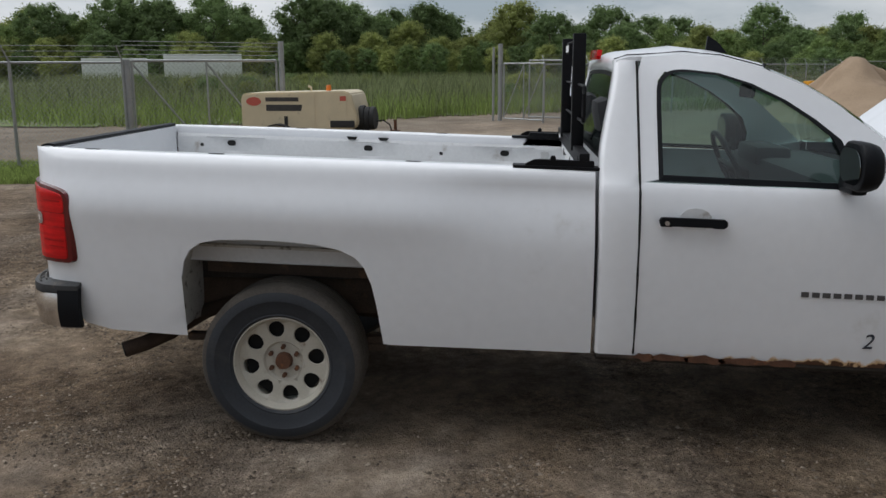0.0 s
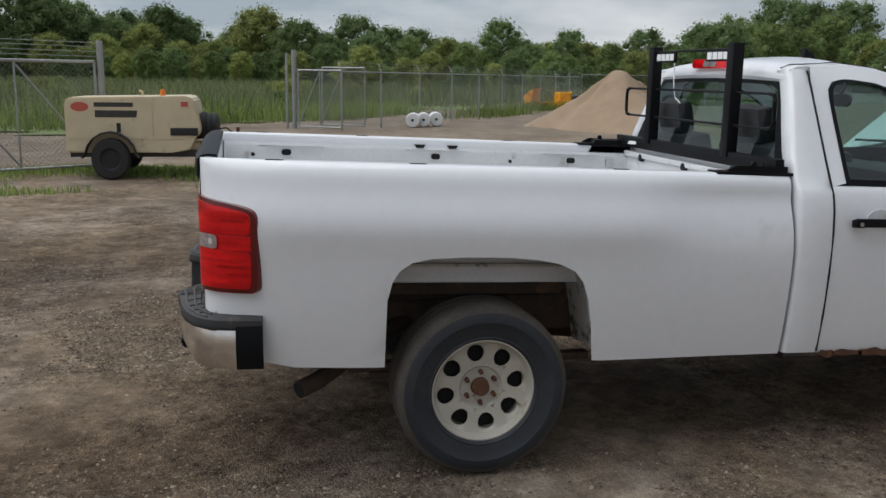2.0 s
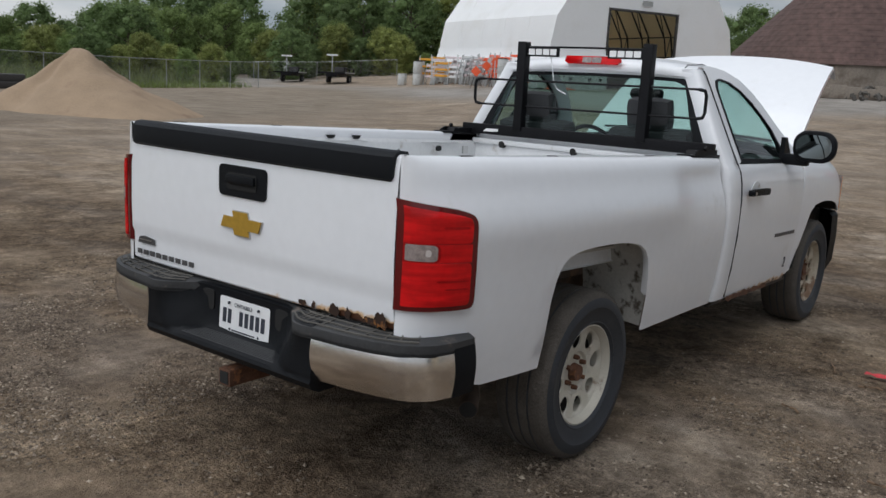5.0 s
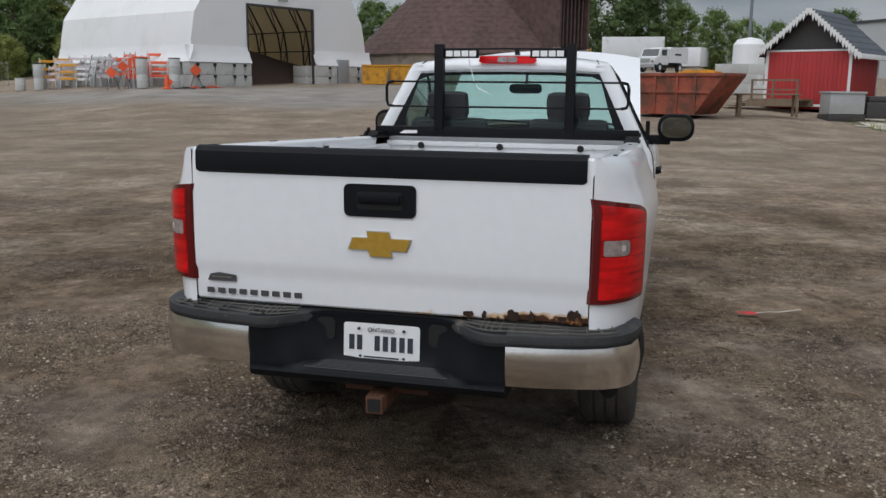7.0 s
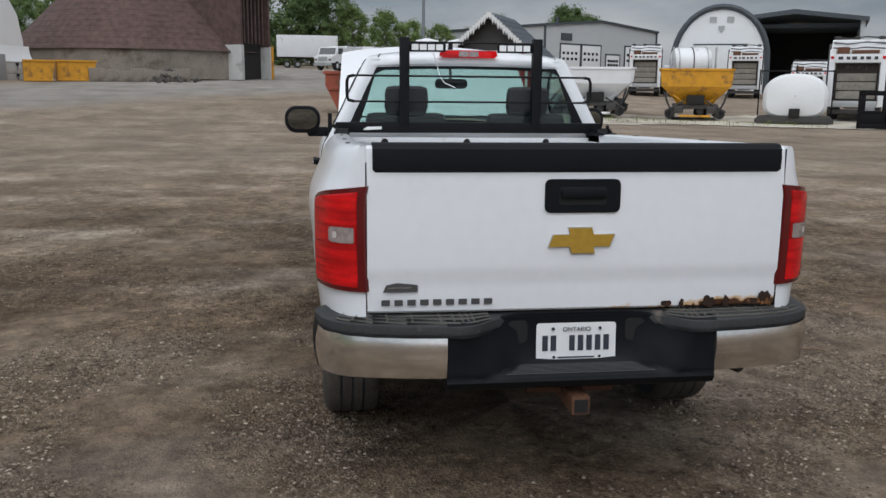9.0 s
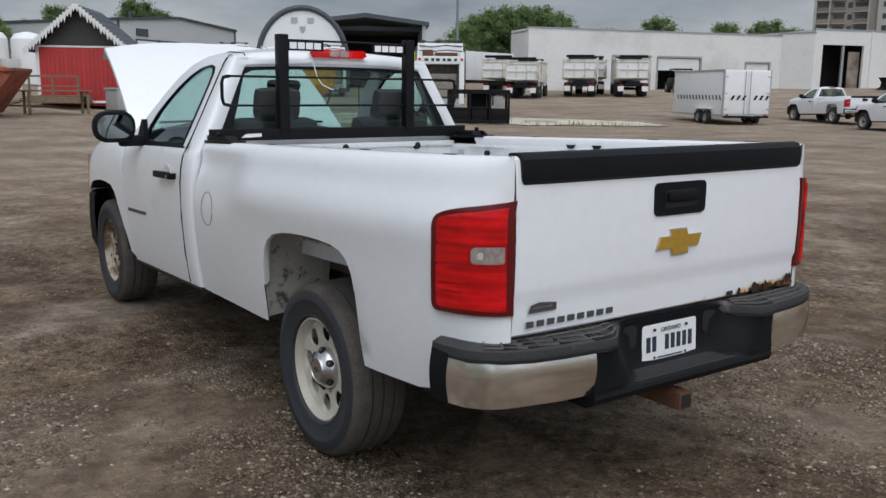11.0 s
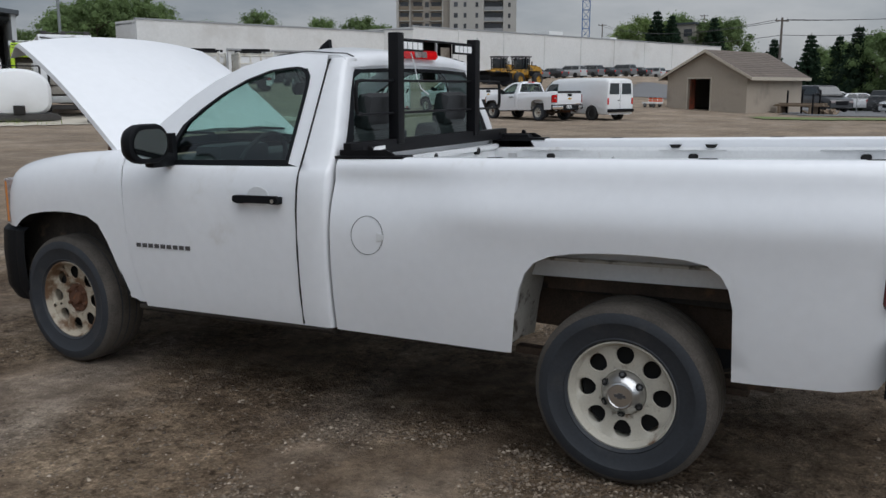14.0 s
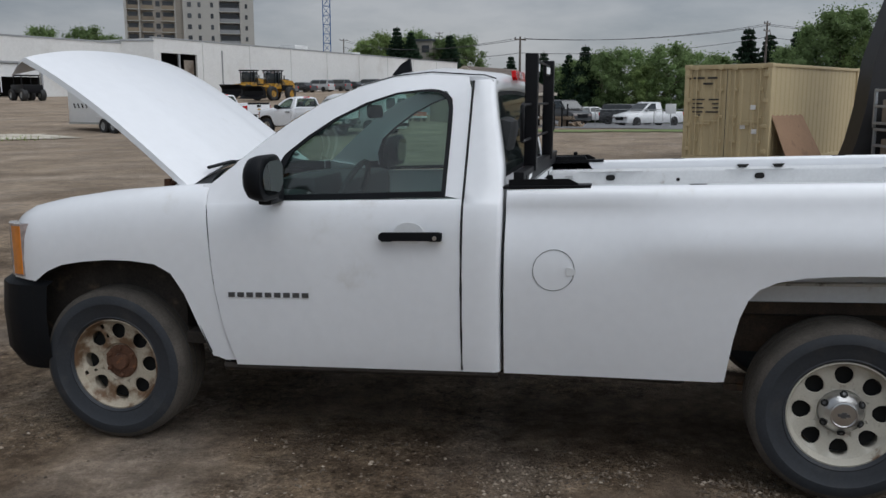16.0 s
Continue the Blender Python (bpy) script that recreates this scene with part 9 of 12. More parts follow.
bits(cage, "panel", M_RACK, [(-1.83, -0.55, -0.47, -0.44, 0.2, 0.66), (0.62, 1.85, -0.47, -0.44, 0.2, 0.74), (-0.5, 0.6, 0.46, 0.5, 0.1, 1.5), (-1.83, -1.5, -0.47, -0.44, 0.66, 1.45), (-1.85, 1.89, -0.45, 0.55, 0.02, 0.12), (-1.85, 1.89, -0.5, 0.6, 1.56, 1.62), (-0.4, 0.5, -0.46, 0.5, 0.12, 0.70), (-1.8, -0.6, 0.4, 0.5, 0.1, 0.7)])
bits(cage, "grey_seat", M_SILVERGREY, [(-1.5, -1.0, 0.0, 0.4, 0.12, 0.9), (0.9, 1.5, -0.3, 0.3, 0.85, 1.35)], bev=0.05)


M_DUSTY = material("dusty_grey_steel", (0.24, 0.22, 0.19), rough=0.8, var=0.3, scale=2.5, stain=(0.12, 0.10, 0.085), stain_scale=2)


def garbage_truck(x, y, rz, label, h=3.55, ln=8.0, body_mat=M_TRUCKWHITE):
    """A rear-loading refuse truck; its tail lies at the origin and it heads along +x."""
    o = thing("refuse_truck", label, "refuse truck", group="refuse trucks", at=on_ground(x, y, rz))
    bm = bmesh.new()
    prism(bm, [(0.2, 1.0), (1.3, 0.9), (1.3, h), (0.7, h), (0.25, h - 0.3), (0.0, h - 1.1)], (0, -1.2, 0), (1, 0, 0), (0, 0, 1), (0, 2.4, 0))
    prism(bm, [(1.3, 1.1), (ln - 2.2, 1.1), (ln - 2.2, h - 0.15), (1.3, h - 0.05)], (0, -1.2, 0), (1, 0, 0), (0, 0, 1), (0, 2.4, 0))
    b = part("body", bm, body_mat, o)
    bits(b, "loading_mouth", M_UNDER, [(-0.04, 0.3, -0.95, 0.95, 1.05, h - 1.15)], bev=0.02)
    bits(b, "ram_panel", M_DUSTY, [(-0.07, 0.0, -0.86, 0.86, 1.12 + 0.42 * k, 1.49 + 0.42 * k) for k in range(int((h - 2.75) / 0.42) + 1)], "dusty grey packer panel", 0.02)
    bits(b, "side_post", body_mat, [(-0.42, 0.5, q - 0.13, q + 0.13, 0.75, h - 0.5) for q in (-1.12, 1.12)])
    for q in (-1.28, 1.28):
        bm = bmesh.new()
        pipe(bm, [(-0.25, q, 1.1), (-0.12, q, h - 1.0), (0.5, q, h - 0.25)], 0.06, 6)
        part("ram_pipe", bm, M_DARKSTEEL, b)
    bits(b, "tail_board", body_mat, [(-0.46, 0.1, -1.0, 1.0, h - 1.12, h - 0.72)])
    bits(b, "sticker", M_DARKSTEEL, [(-0.475, -0.455, -0.85 + 0.3 * k, -0.70 + 0.3 * k + 0.06 * (k % 2), h - 0.98, h - 0.84) for k in range(6)], bev=0)
    bits(b, "lamp", M_RED_LENS, [(-0.45, -0.41, q - 0.07, q + 0.07, h - 0.95, h - 0.82) for q in (-1.12, 1.12)], bev=0.01)
    bits(b, "rust_mark", M_RUST, [(-0.10, 0.26, 0.4, 0.95, h - 0.70, h - 0.38), (-0.06, 0.28, -0.9, 0.3, h - 0.68, h - 0.52)], "rusty brown stains", 0.01)
    for k, z in enumerate((h - 0.45, h - 0.2, h + 0.06)):
        bm = bmesh.new()
        pipe(bm, [(0.05 + 0.2 * k, -1.15, z), (0.0 + 0.2 * k, -0.3, z + 0.06), (0.02 + 0.2 * k, 0.5, z - 0.03), (0.05 + 0.2 * k, 1.15, z + 0.04)], 0.035, 5)
        part("hose", bm, M_DARKSTEEL, b)
    bits(b, "top_lamp", M_DARKSTEEL, [(0.2, 0.4, q - 0.12, q + 0.12, h - 0.02, h + 0.14) for q in (-0.95, 0.1, 0.95)], bev=0.02)
    bits(b, "side_rib", body_mat, [(1.5 + 0.8 * k, 1.6 + 0.8 * k, q - 0.05, q + 0.05, 1.1, h - 0.15) for k in range(int((ln - 4) / 0.8)) for q in (-1.22, 1.22)], bev=0)
    bits(o, "hopper_lip", M_SILVERGREY, [(-0.35, 0.3, -1.15, 1.15, 0.72, 1.02)], bev=0.03)
    bits(o, "bumper", M_DARKSTEEL, [(-0.2, 0.1, -1.1, 1.1, 0.40, 0.62)])
    bits(o, "chassis", M_DARKSTEEL, [(0.2, ln, -0.45, 0.45, 0.65, 1.0)])
    bm = bmesh.new()
    box(bm, ln - 2.0, ln, -1.2, 1.2, 0.75, 2.75, 0.12)
    c = part("cab", bm, body_mat, o)
    bits(c, "window", M_WINDOW, [(ln - 1.6, ln - 0.5, -1.22, 1.22, 1.75, 2.45)], bev=0.03)
    for xx in (1.9, 3.2, ln - 1.0):
        for s in (-1, 1):
            simple_wheel(o, xx, s * 1.0, 0.5, 0.5, 0.45, 16, M_TRUCKWHITE)
    return o


garbage_truck(35.6, -24.4, -33, "white rear-loading refuse truck with an open tailgate", 3.95)
garbage_truck(62.0, -31.7, -27, "white refuse truck with a row of stickers", 4.05)
garbage_truck(65.4, -24.8, -21, "white refuse truck parked tail-on", 4.05)
garbage_truck(59.0, -35.4, -31, "white refuse truck beyond the tank", 2.9)

M_LIME = material("lime_green_truck_paint", (0.42, 0.62, 0.02), rough=0.4, var=0.06, scale=2)
garbage_truck(61.0, -40.7, -36, "lime-green refuse truck behind the white one", 3.9, 8.0, M_LIME)


def tank_truck(x, y, rz):
    o = thing("tank_truck", "white vacuum tank truck seen from behind", "tank truck", at=on_ground(x, y, rz))
    bm = bmesh.new()
    lathe(bm, [(0.02, -1.62), (0.7, -1.58), (1.12, -1.45), (1.25, -1.2), (1.25, 1.2), (1.12, 1.45), (0.7, 1.58), (0.02, 1.62)], 30, "Y", (1.2, 0, 2.75))
    t = part("tank", bm, M_TRUCKWHITE, o)
    for y in (-1.15, 0.0, 1.15):
        bm = bmesh.new()
        lathe(bm, [(1.255, y - 0.05), (1.30, y - 0.04), (1.30, y + 0.04), (1.255, y + 0.05)], 30, "Y", (1.2, 0, 2.75))
        part("band", bm, M_DARKSTEEL if y == 0 else M_SILVERGREY, t)
    bits(o, "cradle", M_DARKSTEEL, [(-0.1, 2.5, y - 0.08, y + 0.08, 1.0, 1.75) for y in (-1.2, 0, 1.2)])
    bits(o, "guard_post", M_SILVERGREY, [(-0.2, 0.0, y - 0.06, y + 0.06, 0.9, 4.0) for y in (-1.7, 1.7)])
    bits(o, "chassis", M_DARKSTEEL, [(0, 7.5, -0.5, 0.5, 0.6, 1.05), (-0.2, 0.0, -1.1, 1.1, 0.5, 0.75)])
    bits(o, "cab", M_TRUCKWHITE, [(5.7, 7.6, -1.2, 1.2, 0.8, 2.7)], bev=0.12)
    for xx in (1.5, 2.8, 6.6):
        for s in (-1, 1):
            simple_wheel(o, xx, s * 1.0, 0.5, 0.5, 0.45, 16)
    return o


tank_truck(64.6, -28.6, -10)


def work_truck(x, y, rz, ln, label, box_h=2.7, group="work trucks"):
    """A conventional-cab truck with a box body; nose towards +x, tail at the origin."""
    o = thing("work_truck", label, "truck", group=group, at=on_ground(x, y, rz))
    bm = bmesh.new()
    prism(bm, [(0, 1.0), (ln - 2.9, 1.0), (ln - 2.9, box_h - 0.15), (ln - 3.2, box_h), (0.2, box_h), (0, box_h - 0.2)], (0, -1.2, 0), (1, 0, 0), (0, 0, 1), (0, 2.4, 0))
    b = part("box_body", bm, M_TRUCKWHITE, o)
    bits(b, "dark_mark", M_DARKSTEEL, [(ln * 0.22, ln * 0.42, s * 1.205 - 0.004, s * 1.205 + 0.004, 1.75, 1.95) for s in (-1, 1)], bev=0)
    bm = bmesh.new()
    prism(bm, [(ln - 2.8, 0.75), (ln, 0.75), (ln, 1.45), (ln - 0.9, 1.62), (ln - 1.25, 2.45), (ln - 2.8, 2.5)], (0, -1.1, 0), (1, 0, 0), (0, 0, 1), (0, 2.2, 0))
    bmesh.ops.bevel(bm, geom=list(bm.edges), offset=0.06, segments=2, affect="EDGES")
    c = part("cab", bm, M_TRUCKWHITE, o)
    bm = bmesh.new()
    prism(bm, [(ln - 0.86, 1.66), (ln - 1.2, 2.36), (ln - 1.21, 2.36), (ln - 0.87, 1.66)], (0.02, -0.95, 0), (1, 0, 0), (0, 0, 1), (0, 1.9, 0))
    part("windscreen", bm, M_WINDOW, c)
    bits(c, "side_window", M_WINDOW, [(ln - 2.4, ln - 1.4, s * 1.105 - 0.01, s * 1.105 + 0.01, 1.7, 2.3) for s in (-1, 1)], bev=0.005)
    bits(c, "grille", M_SILVERGREY, [(ln - 0.02, ln + 0.04, -0.55, 0.55, 0.95, 1.4)], bev=0.02)
    bits(c, "headlight", M_CLEAR_LENS, [(ln - 0.05, ln + 0.03, s * 0.85 - 0.18, s * 0.85 + 0.18, 0.95, 1.2) for s in (-1, 1)], bev=0.03)
    bits(o, "bumper", M_SILVERGREY, [(ln, ln + 0.15, -1.1, 1.1, 0.45, 0.72)], bev=0.03)
    bits(o, "chassis", M_DARKSTEEL, [(0.1, ln - 0.2, -0.5, 0.5, 0.55, 1.0)])
    for xx in (1.5, ln - 1.1):
        for s in (-1, 1):
            simple_wheel(o, xx, s * 0.95, 0.48, 0.48, 0.4, 16, M_TRUCKWHITE)
    return o


work_truck(96.5, -2.1, 150, 6.7, "white box-bodied works truck facing the yard", 2.6)
bm = bmesh.new()
box(bm, -3.0, 3.0, -1.1, 1.1, 0.5, 2.6, 0.05)
o = solo("cargo_box", bm, M_TRUCKWHITE, "white cargo box trailer behind the works truck", "trailer", at=on_ground(101.8, -4.6, 158))
semi_trailer(107.6, 3.2, 92, 7.4, 1.3, 3.9, "grey-white box semi-trailer in front of the trees")
bin_wall = thing("block_wall", "low grey concrete block wall before the white tanks", "block wall", at=on_ground(53.4, -5.4, 85))
for row in range(3):
    for col in range(3 if row != 1 else 2):
        x0 = -1.5 + col + (0.5 if row == 1 else 0)
        bits(bin_wall, "block", M_CONCRETE, [(x0 + 0.006, x0 + 0.994, -0.4, 0.4, 0.62 * row + 0.004, 0.62 * row + 0.614)], bev=0.02)
for k, (x, y) in enumerate(((60.5, -6.4), (62.5, -9.0))):
    bm = bmesh.new()
    lathe(bm, [(1.05, 0), (1.07, 1.6), (1.05, 3.0), (0.8, 3.35), (0.1, 3.5)], 28, "Z")
    solo("storage_tank", bm, M_FABRIC, "tall white plastic storage tank", "tank", group="white tanks", at=on_ground(x, y))


def flat_trailer(x, y, rz):
    o = thing("flatbed_trailer", "black flatbed trailer parked by the trees", "trailer", group="flatbed trailers", at=on_ground(x, y, rz))
    bits(o, "deck", M_RACK, [(-3.0, 3.0, -1.2, 1.2, 0.85, 1.0)])
    bits(o, "rub_rail", M_SILVERGREY, [(-3.0, 3.0, -1.25, -1.2, 0.93, 1.02)])
    bits(o, "side_rail", M_RACK, [(-2.9, 2.9, -1.2, -1.12, 1.28, 1.36), (-2.9, -2.8, -1.2, -1.1, 1.0, 1.4), (0, 0.1, -1.2, -1.1, 1.0, 1.4), (2.8, 2.9, -1.2, -1.1, 1.0, 1.4)])
    bits(o, "sign_post", M_SILVERGREY, [(-2.6, -2.52, -0.04, 0.04, 1.0, 2.45)], bev=0)
    bits(o, "sign_board", M_SHEDWHITE, [(-2.62, -2.5, -0.5, 0.5, 2.4, 2.55)])
    bits(o, "toolbox", M_DARKSTEEL, [(0.6, 1.5, -0.6, 0.3, 1.0, 1.5), (1.7, 2.4, -0.6, 0.3, 1.0, 1.45)])
    bits(o, "frame", M_RACK, [(-3.0, 3.0, -0.5, 0.5, 0.6, 0.85), (-4.0, -3.0, -0.06, 0.06, 0.6, 0.72)])
    for xx in (0.9, 1.8):
        for s in (-1, 1):
            simple_wheel(o, xx, s * 0.95, 0.38, 0.38, 0.25, 16)
    return o


flat_trailer(54.4, 55.6, 36)
flat_trailer(56.4, 64.1, 40)

# light poles
M_POLE = material("grey_green_pole", (0.18, 0.20, 0.21), rough=0.6, var=0.15, scale=3)


def light_pole(x, y, h, label):
    o = thing("light_pole", label, "light pole", group="light poles", at=on_ground(x, y, 30))
    bm = bmesh.new()
    rod(bm, (0, 0, 0), (0, 0, h), 0.16, 0.10, 12)
    part("mast", bm, M_POLE, o)
    bits(o, "cross_arm", M_POLE, [(-0.8, 0.8, -0.05, 0.05, h - 0.25, h - 0.15)])
    bits(o, "floodlight", M_POLE, [(s * 0.7 - 0.2, s * 0.7 + 0.2, -0.2, 0.2, h - 0.15, h + 0.1) for s in (-1, 1)], bev=0.03)
    return o


light_pole(62.0, -44.5, 8.9, "tall grey floodlight pole among the trucks")
light_pole(70.5, -7.2, 9.2, "tall grey floodlight pole behind the shed")

# ---------------------------------------------------------------- buildings to the east
M_CLAD = material("pale_grey_cladding", (0.47, 0.49, 0.50), rough=0.5, var=0.05, scale=0.8)
M_TRIMDARK = material("dark_slate_trim", (0.055, 0.065, 0.075), rough=0.6, var=0.1)
M_DOORWHITE = material("white_roller_door", (0.70, 0.71, 0.71), rough=0.5, var=0.05)
hall = thing("metal_hall", "pale grey steel hall with a dark roof edge", "hall", at=pose(95.3, -23.8, gz(93.5, -20.8) - 0.0, 0, 0, -59))
prof = [(0, 0), (20, 0), (20, 5.9), (9.5, 6.7), (0, 5.9)]
bm = bmesh.new()
prism(bm, prof, (0, 0, 0), (1, 0, 0), (0, 0, 1), (0, 18, 0))
hw = part("wall", bm, M_CLAD, hall)
bm = bmesh.new()
for (xa, za), (xb, zb) in (((-0.2, 5.9), (9.5, 6.7)), ((9.5, 6.7), (20.2, 5.9))):
    shell(bm, [[(xa, -0.25, za), (xa, 18.2, za)], [(xb, -0.25, zb), (xb, 18.2, zb)]], (0, 0, 0.25))
part("roof", bm, M_TRIMDARK, hall)
bits(hw, "corner_trim", M_TRIMDARK, [(19.85, 20.1, -0.12, 0.1, 0, 5.9), (-0.1, 0.1, -0.12, 0.1, 0, 5.9), (20.0, 20.1, 8.0, 8.3, 0, 5.9)])
for x, w, h in ((2.6, 3.2, 3.9), (6.2, 3.2, 3.9), (10.5, 2.4, 2.9), (14.0, 3.4, 4.0)):
    bm = bmesh.new()
    box(bm, x, x + w, -0.10, 0.02, 0, h, 0.02)
    d = part("roller_door", bm, M_DOORWHITE, hall)
    bits(d, "door_window", M_WINDOW, [(x + 0.25 + k * (w - 0.4) / 4, x + 0.25 + k * (w - 0.4) / 4 + 0.4, -0.12, -0.08, h * r_, h * r_ + 0.3) for k in range(4) for r_ in (0.55, 0.72)], bev=0)
    bits(hall, "door_trim", M_TRIMDARK, [(x - 0.15, x, -0.11, 0.0, 0, h + 0.15), (x + w, x + w + 0.15, -0.11, 0.0, 0, h + 0.15), (x - 0.15, x + w + 0.15, -0.11, 0.0, h, h + 0.18)], bev=0)
bits(hall, "wall_vent", M_TRIMDARK, [(2.6, 4.4, -0.1, 0.0, 4.4, 5.2)], bev=0)
for x, y in ((5, 3), (16, 4)):
    bm = bmesh.new()
    rod(bm, (x, y, 6.2), (x, y, 7.3), 0.2, n=10)
    part("roof_vent", bm, M_TRIMDARK, hall)

ARC = (73.0, -34.6)
arch_b = thing("arched_store", "white arched fabric store with a dark rim", "store", at=pose(ARC[0], ARC[1], gz(*ARC), 0, 0, 64))
RA, HA = 4.1, 7.7
arcp = [(RA * math.cos(radians(a)) * -1, HA - 4.7 + 4.7 * math.sin(radians(a))) if a else (-RA, 0) for a in range(0, 181, 12)]
arcp = [(-RA, 0), (-RA, 2.2)] + [(-RA * math.cos(radians(a)), 3.0 + 4.7 * math.sin(radians(a))) for a in range(10, 171, 10)] + [(RA, 2.2), (RA, 0)]
bm = bmesh.new()
shell(bm, [[(x, -k, z) for x, z in arcp] for k in (0, 5, 10, 16)], (0, 0, -0.05))
part("fabric_roof", bm, M_FABRIC, arch_b, angle=25)
bm = bmesh.new()
prism(bm, arcp, (0, 0.02, 0), (1, 0, 0), (0, 0, 1), (0, -0.1, 0))
face = part("end_wall", bm, M_FABRIC, arch_b)
bm = bmesh.new()
pipe(bm, [(x, 0.05, z) for x, z in arcp], 0.26, 8)
part("rim", bm, M_TRIMDARK, arch_b, "dark padded rim")
bits(face, "big_door", M_DOORWHITE, [(-2.2, 2.2, 0.02, 0.08, 0, 4.3)], bev=0.02)
bits(face, "door_trim", M_TRIMDARK, [(-2.35, 2.35, 0.03, 0.1, 4.3, 4.42)], bev=0)
bits(face, "gable_vent", M_SILVERGREY, [(s - 0.3, s + 0.3, 0.03, 0.08, 6.3, 6.8) for s in (-0.75, 0.75)], bev=0)
bm = bmesh.new()
prism(bm, [(-0.28, 0.25), (0.28, 0.25), (0.25, -0.1), (0, -0.4), (-0.25, -0.1)], (0, 0.03, 5.75), (1, 0, 0), (0, 0, 1), (0, 0.04, 0))
part("crest", bm, M_SILVERGREY, face, "plain grey shield shape")

DSH = (80.6, -42.3)
dark_shed = thing("open_shed", "long open-fronted shed with a dark interior", "shed", at=pose(DSH[0], DSH[1], gz(*DSH), 0, 0, -121))
bm = bmesh.new()
prism(bm, [(-1.5, 6.9), (3.0, 7.4), (9.7, 6.6), (9.7, 7.0), (3.0, 7.85), (-1.5, 7.3)], (0, -0.4, 0), (1, 0, 0), (0, 0, 1), (0, 14, 0))
part("roof", bm, M_TRIMDARK, dark_shed)
bits(dark_shed, "side_wall", M_CLAD, [(9.0, 9.4, 0, 13, 0, 6.7), (-1.2, -0.9, 0, 13, 0, 6.9)], bev=0)
# back wall coloured near-black to carry the shed's inner shade
bits(dark_shed, "back_wall", M_DARK, [(-1.2, 9.4, 12.5, 12.9, 0, 6.9)], bev=0)
bits(dark_shed, "beam", M_TRIMDARK, [(-1.2, 9.4, 2.0 + 3 * k, 2.4 + 3 * k, 6.2, 6.6) for k in range(4)], bev=0)

# ---------------------------------------------------------------- trucks and trailers to the south-east
M_DUMP = material("cream_dump_body_paint", (0.68, 0.67, 0.62), rough=0.5, var=0.08, scale=2, stain=(0.40, 0.33, 0.26), stain_scale=1.6, stain_low=0.5, stain_high=0.7)

semi_trailer(67.7, -49.8, 105.6, 12.6, 1.2, 3.95, "long white semi-trailer parked by the warehouse")


def dump_truck(x, y, rz):
    o = thing("dump_truck", "white dump truck with a dirty ribbed tailgate", "truck", group="dump trucks", at=on_ground(x, y, rz, 1.08))
    bm = bmesh.new()
    prism(bm, [(-2.6, 1.25), (2.2, 1.25), (2.2, 2.75), (-2.75, 2.75)], (0, -1.22, 0), (1, 0, 0), (0, 0, 1), (0, 2.44, 0))
    body = part("dump_body", bm, M_DUMP, o)
    bits(body, "side_post", M_DUMP, [(-2.6 + 0.78 * k, -2.48 + 0.78 * k, s * 1.27 - 0.05, s * 1.27 + 0.05, 1.25, 2.72) for k in range(7) for s in (-1, 1)])
    bits(body, "top_rail", M_DUMP, [(-2.8, 2.3, s * 1.25 - 0.08, s * 1.25 + 0.08, 2.68, 2.84) for s in (-1, 1)])
    bits(o, "tailgate", M_TRUCKWHITE, [(-2.86, -2.7, -1.2, 1.2, 1.35, 2.6)])
    bits(o, "tailgate_rib", M_DUMP, [(-2.92, -2.84, -1.2 + 0.78 * k, -1.08 + 0.78 * k, 1.35, 2.6) for k in range(4)] + [(-2.93, -2.84, -1.2, 1.2, z, z + 0.1) for z in (1.35, 1.95, 2.52)])
    bits(o, "chassis", M_RACK, [(-2.9, 4.4, -0.5, 0.5, 0.75, 1.15), (-2.95, -2.6, -1.15, 1.15, 0.75, 0.95)])
    bits(o, "tail_lamp", M_RED_LENS, [(-2.98, -2.94, s * 0.9 - 0.12, s * 0.9 + 0.12, 0.8, 0.9) for s in (-1, 1)], bev=0)
    bm = bmesh.new()
    prism(bm, [(2.5, 0.95), (4.7, 0.95), (4.7, 1.75), (3.9, 1.9), (3.5, 2.75), (2.5, 2.8)], (0, -1.1, 0), (1, 0, 0), (0, 0, 1), (0, 2.2, 0))
    part("cab", bm, M_TRUCKWHITE, o)
    bits(o, "cab_window", M_WINDOW, [(2.48, 2.52, -0.6, 0.6, 2.0, 2.6), (2.75, 3.45, -1.12, -1.09, 1.95, 2.6), (2.75, 3.45, 1.09, 1.12, 1.95, 2.6)])
    bits(o, "cab_guard", M_DUMP, [(2.2, 2.9, -1.2, 1.2, 2.8, 2.9)])
    for xx, w in ((-1.3, 0.6), (0.0, 0.6), (3.9, 0.32)):
        for s in (-1, 1):
            simple_wheel(o, xx, s * (1.2 - w / 2), 0.52, 0.52, w, 18)
    bits(o, "tarp_roller", M_RACK, [(-2.95, -2.65, -1.05, 1.05, 2.86, 3.06), (2.0, 2.3, -1.05, 1.05, 2.9, 3.1)], bev=0.05)
    bits(o, "ladder_rail", M_TRUCKWHITE, [(-2.75, -2.68, -1.36, -1.30, 0.9, 2.9)], bev=0)
    bits(o, "mud_flap", M_TRUCKWHITE, [(-2.99, -2.95, s * 0.9 - 0.22, s * 0.9 + 0.22, 0.38, 0.76) for s in (-1, 1)], bev=0)
    return o


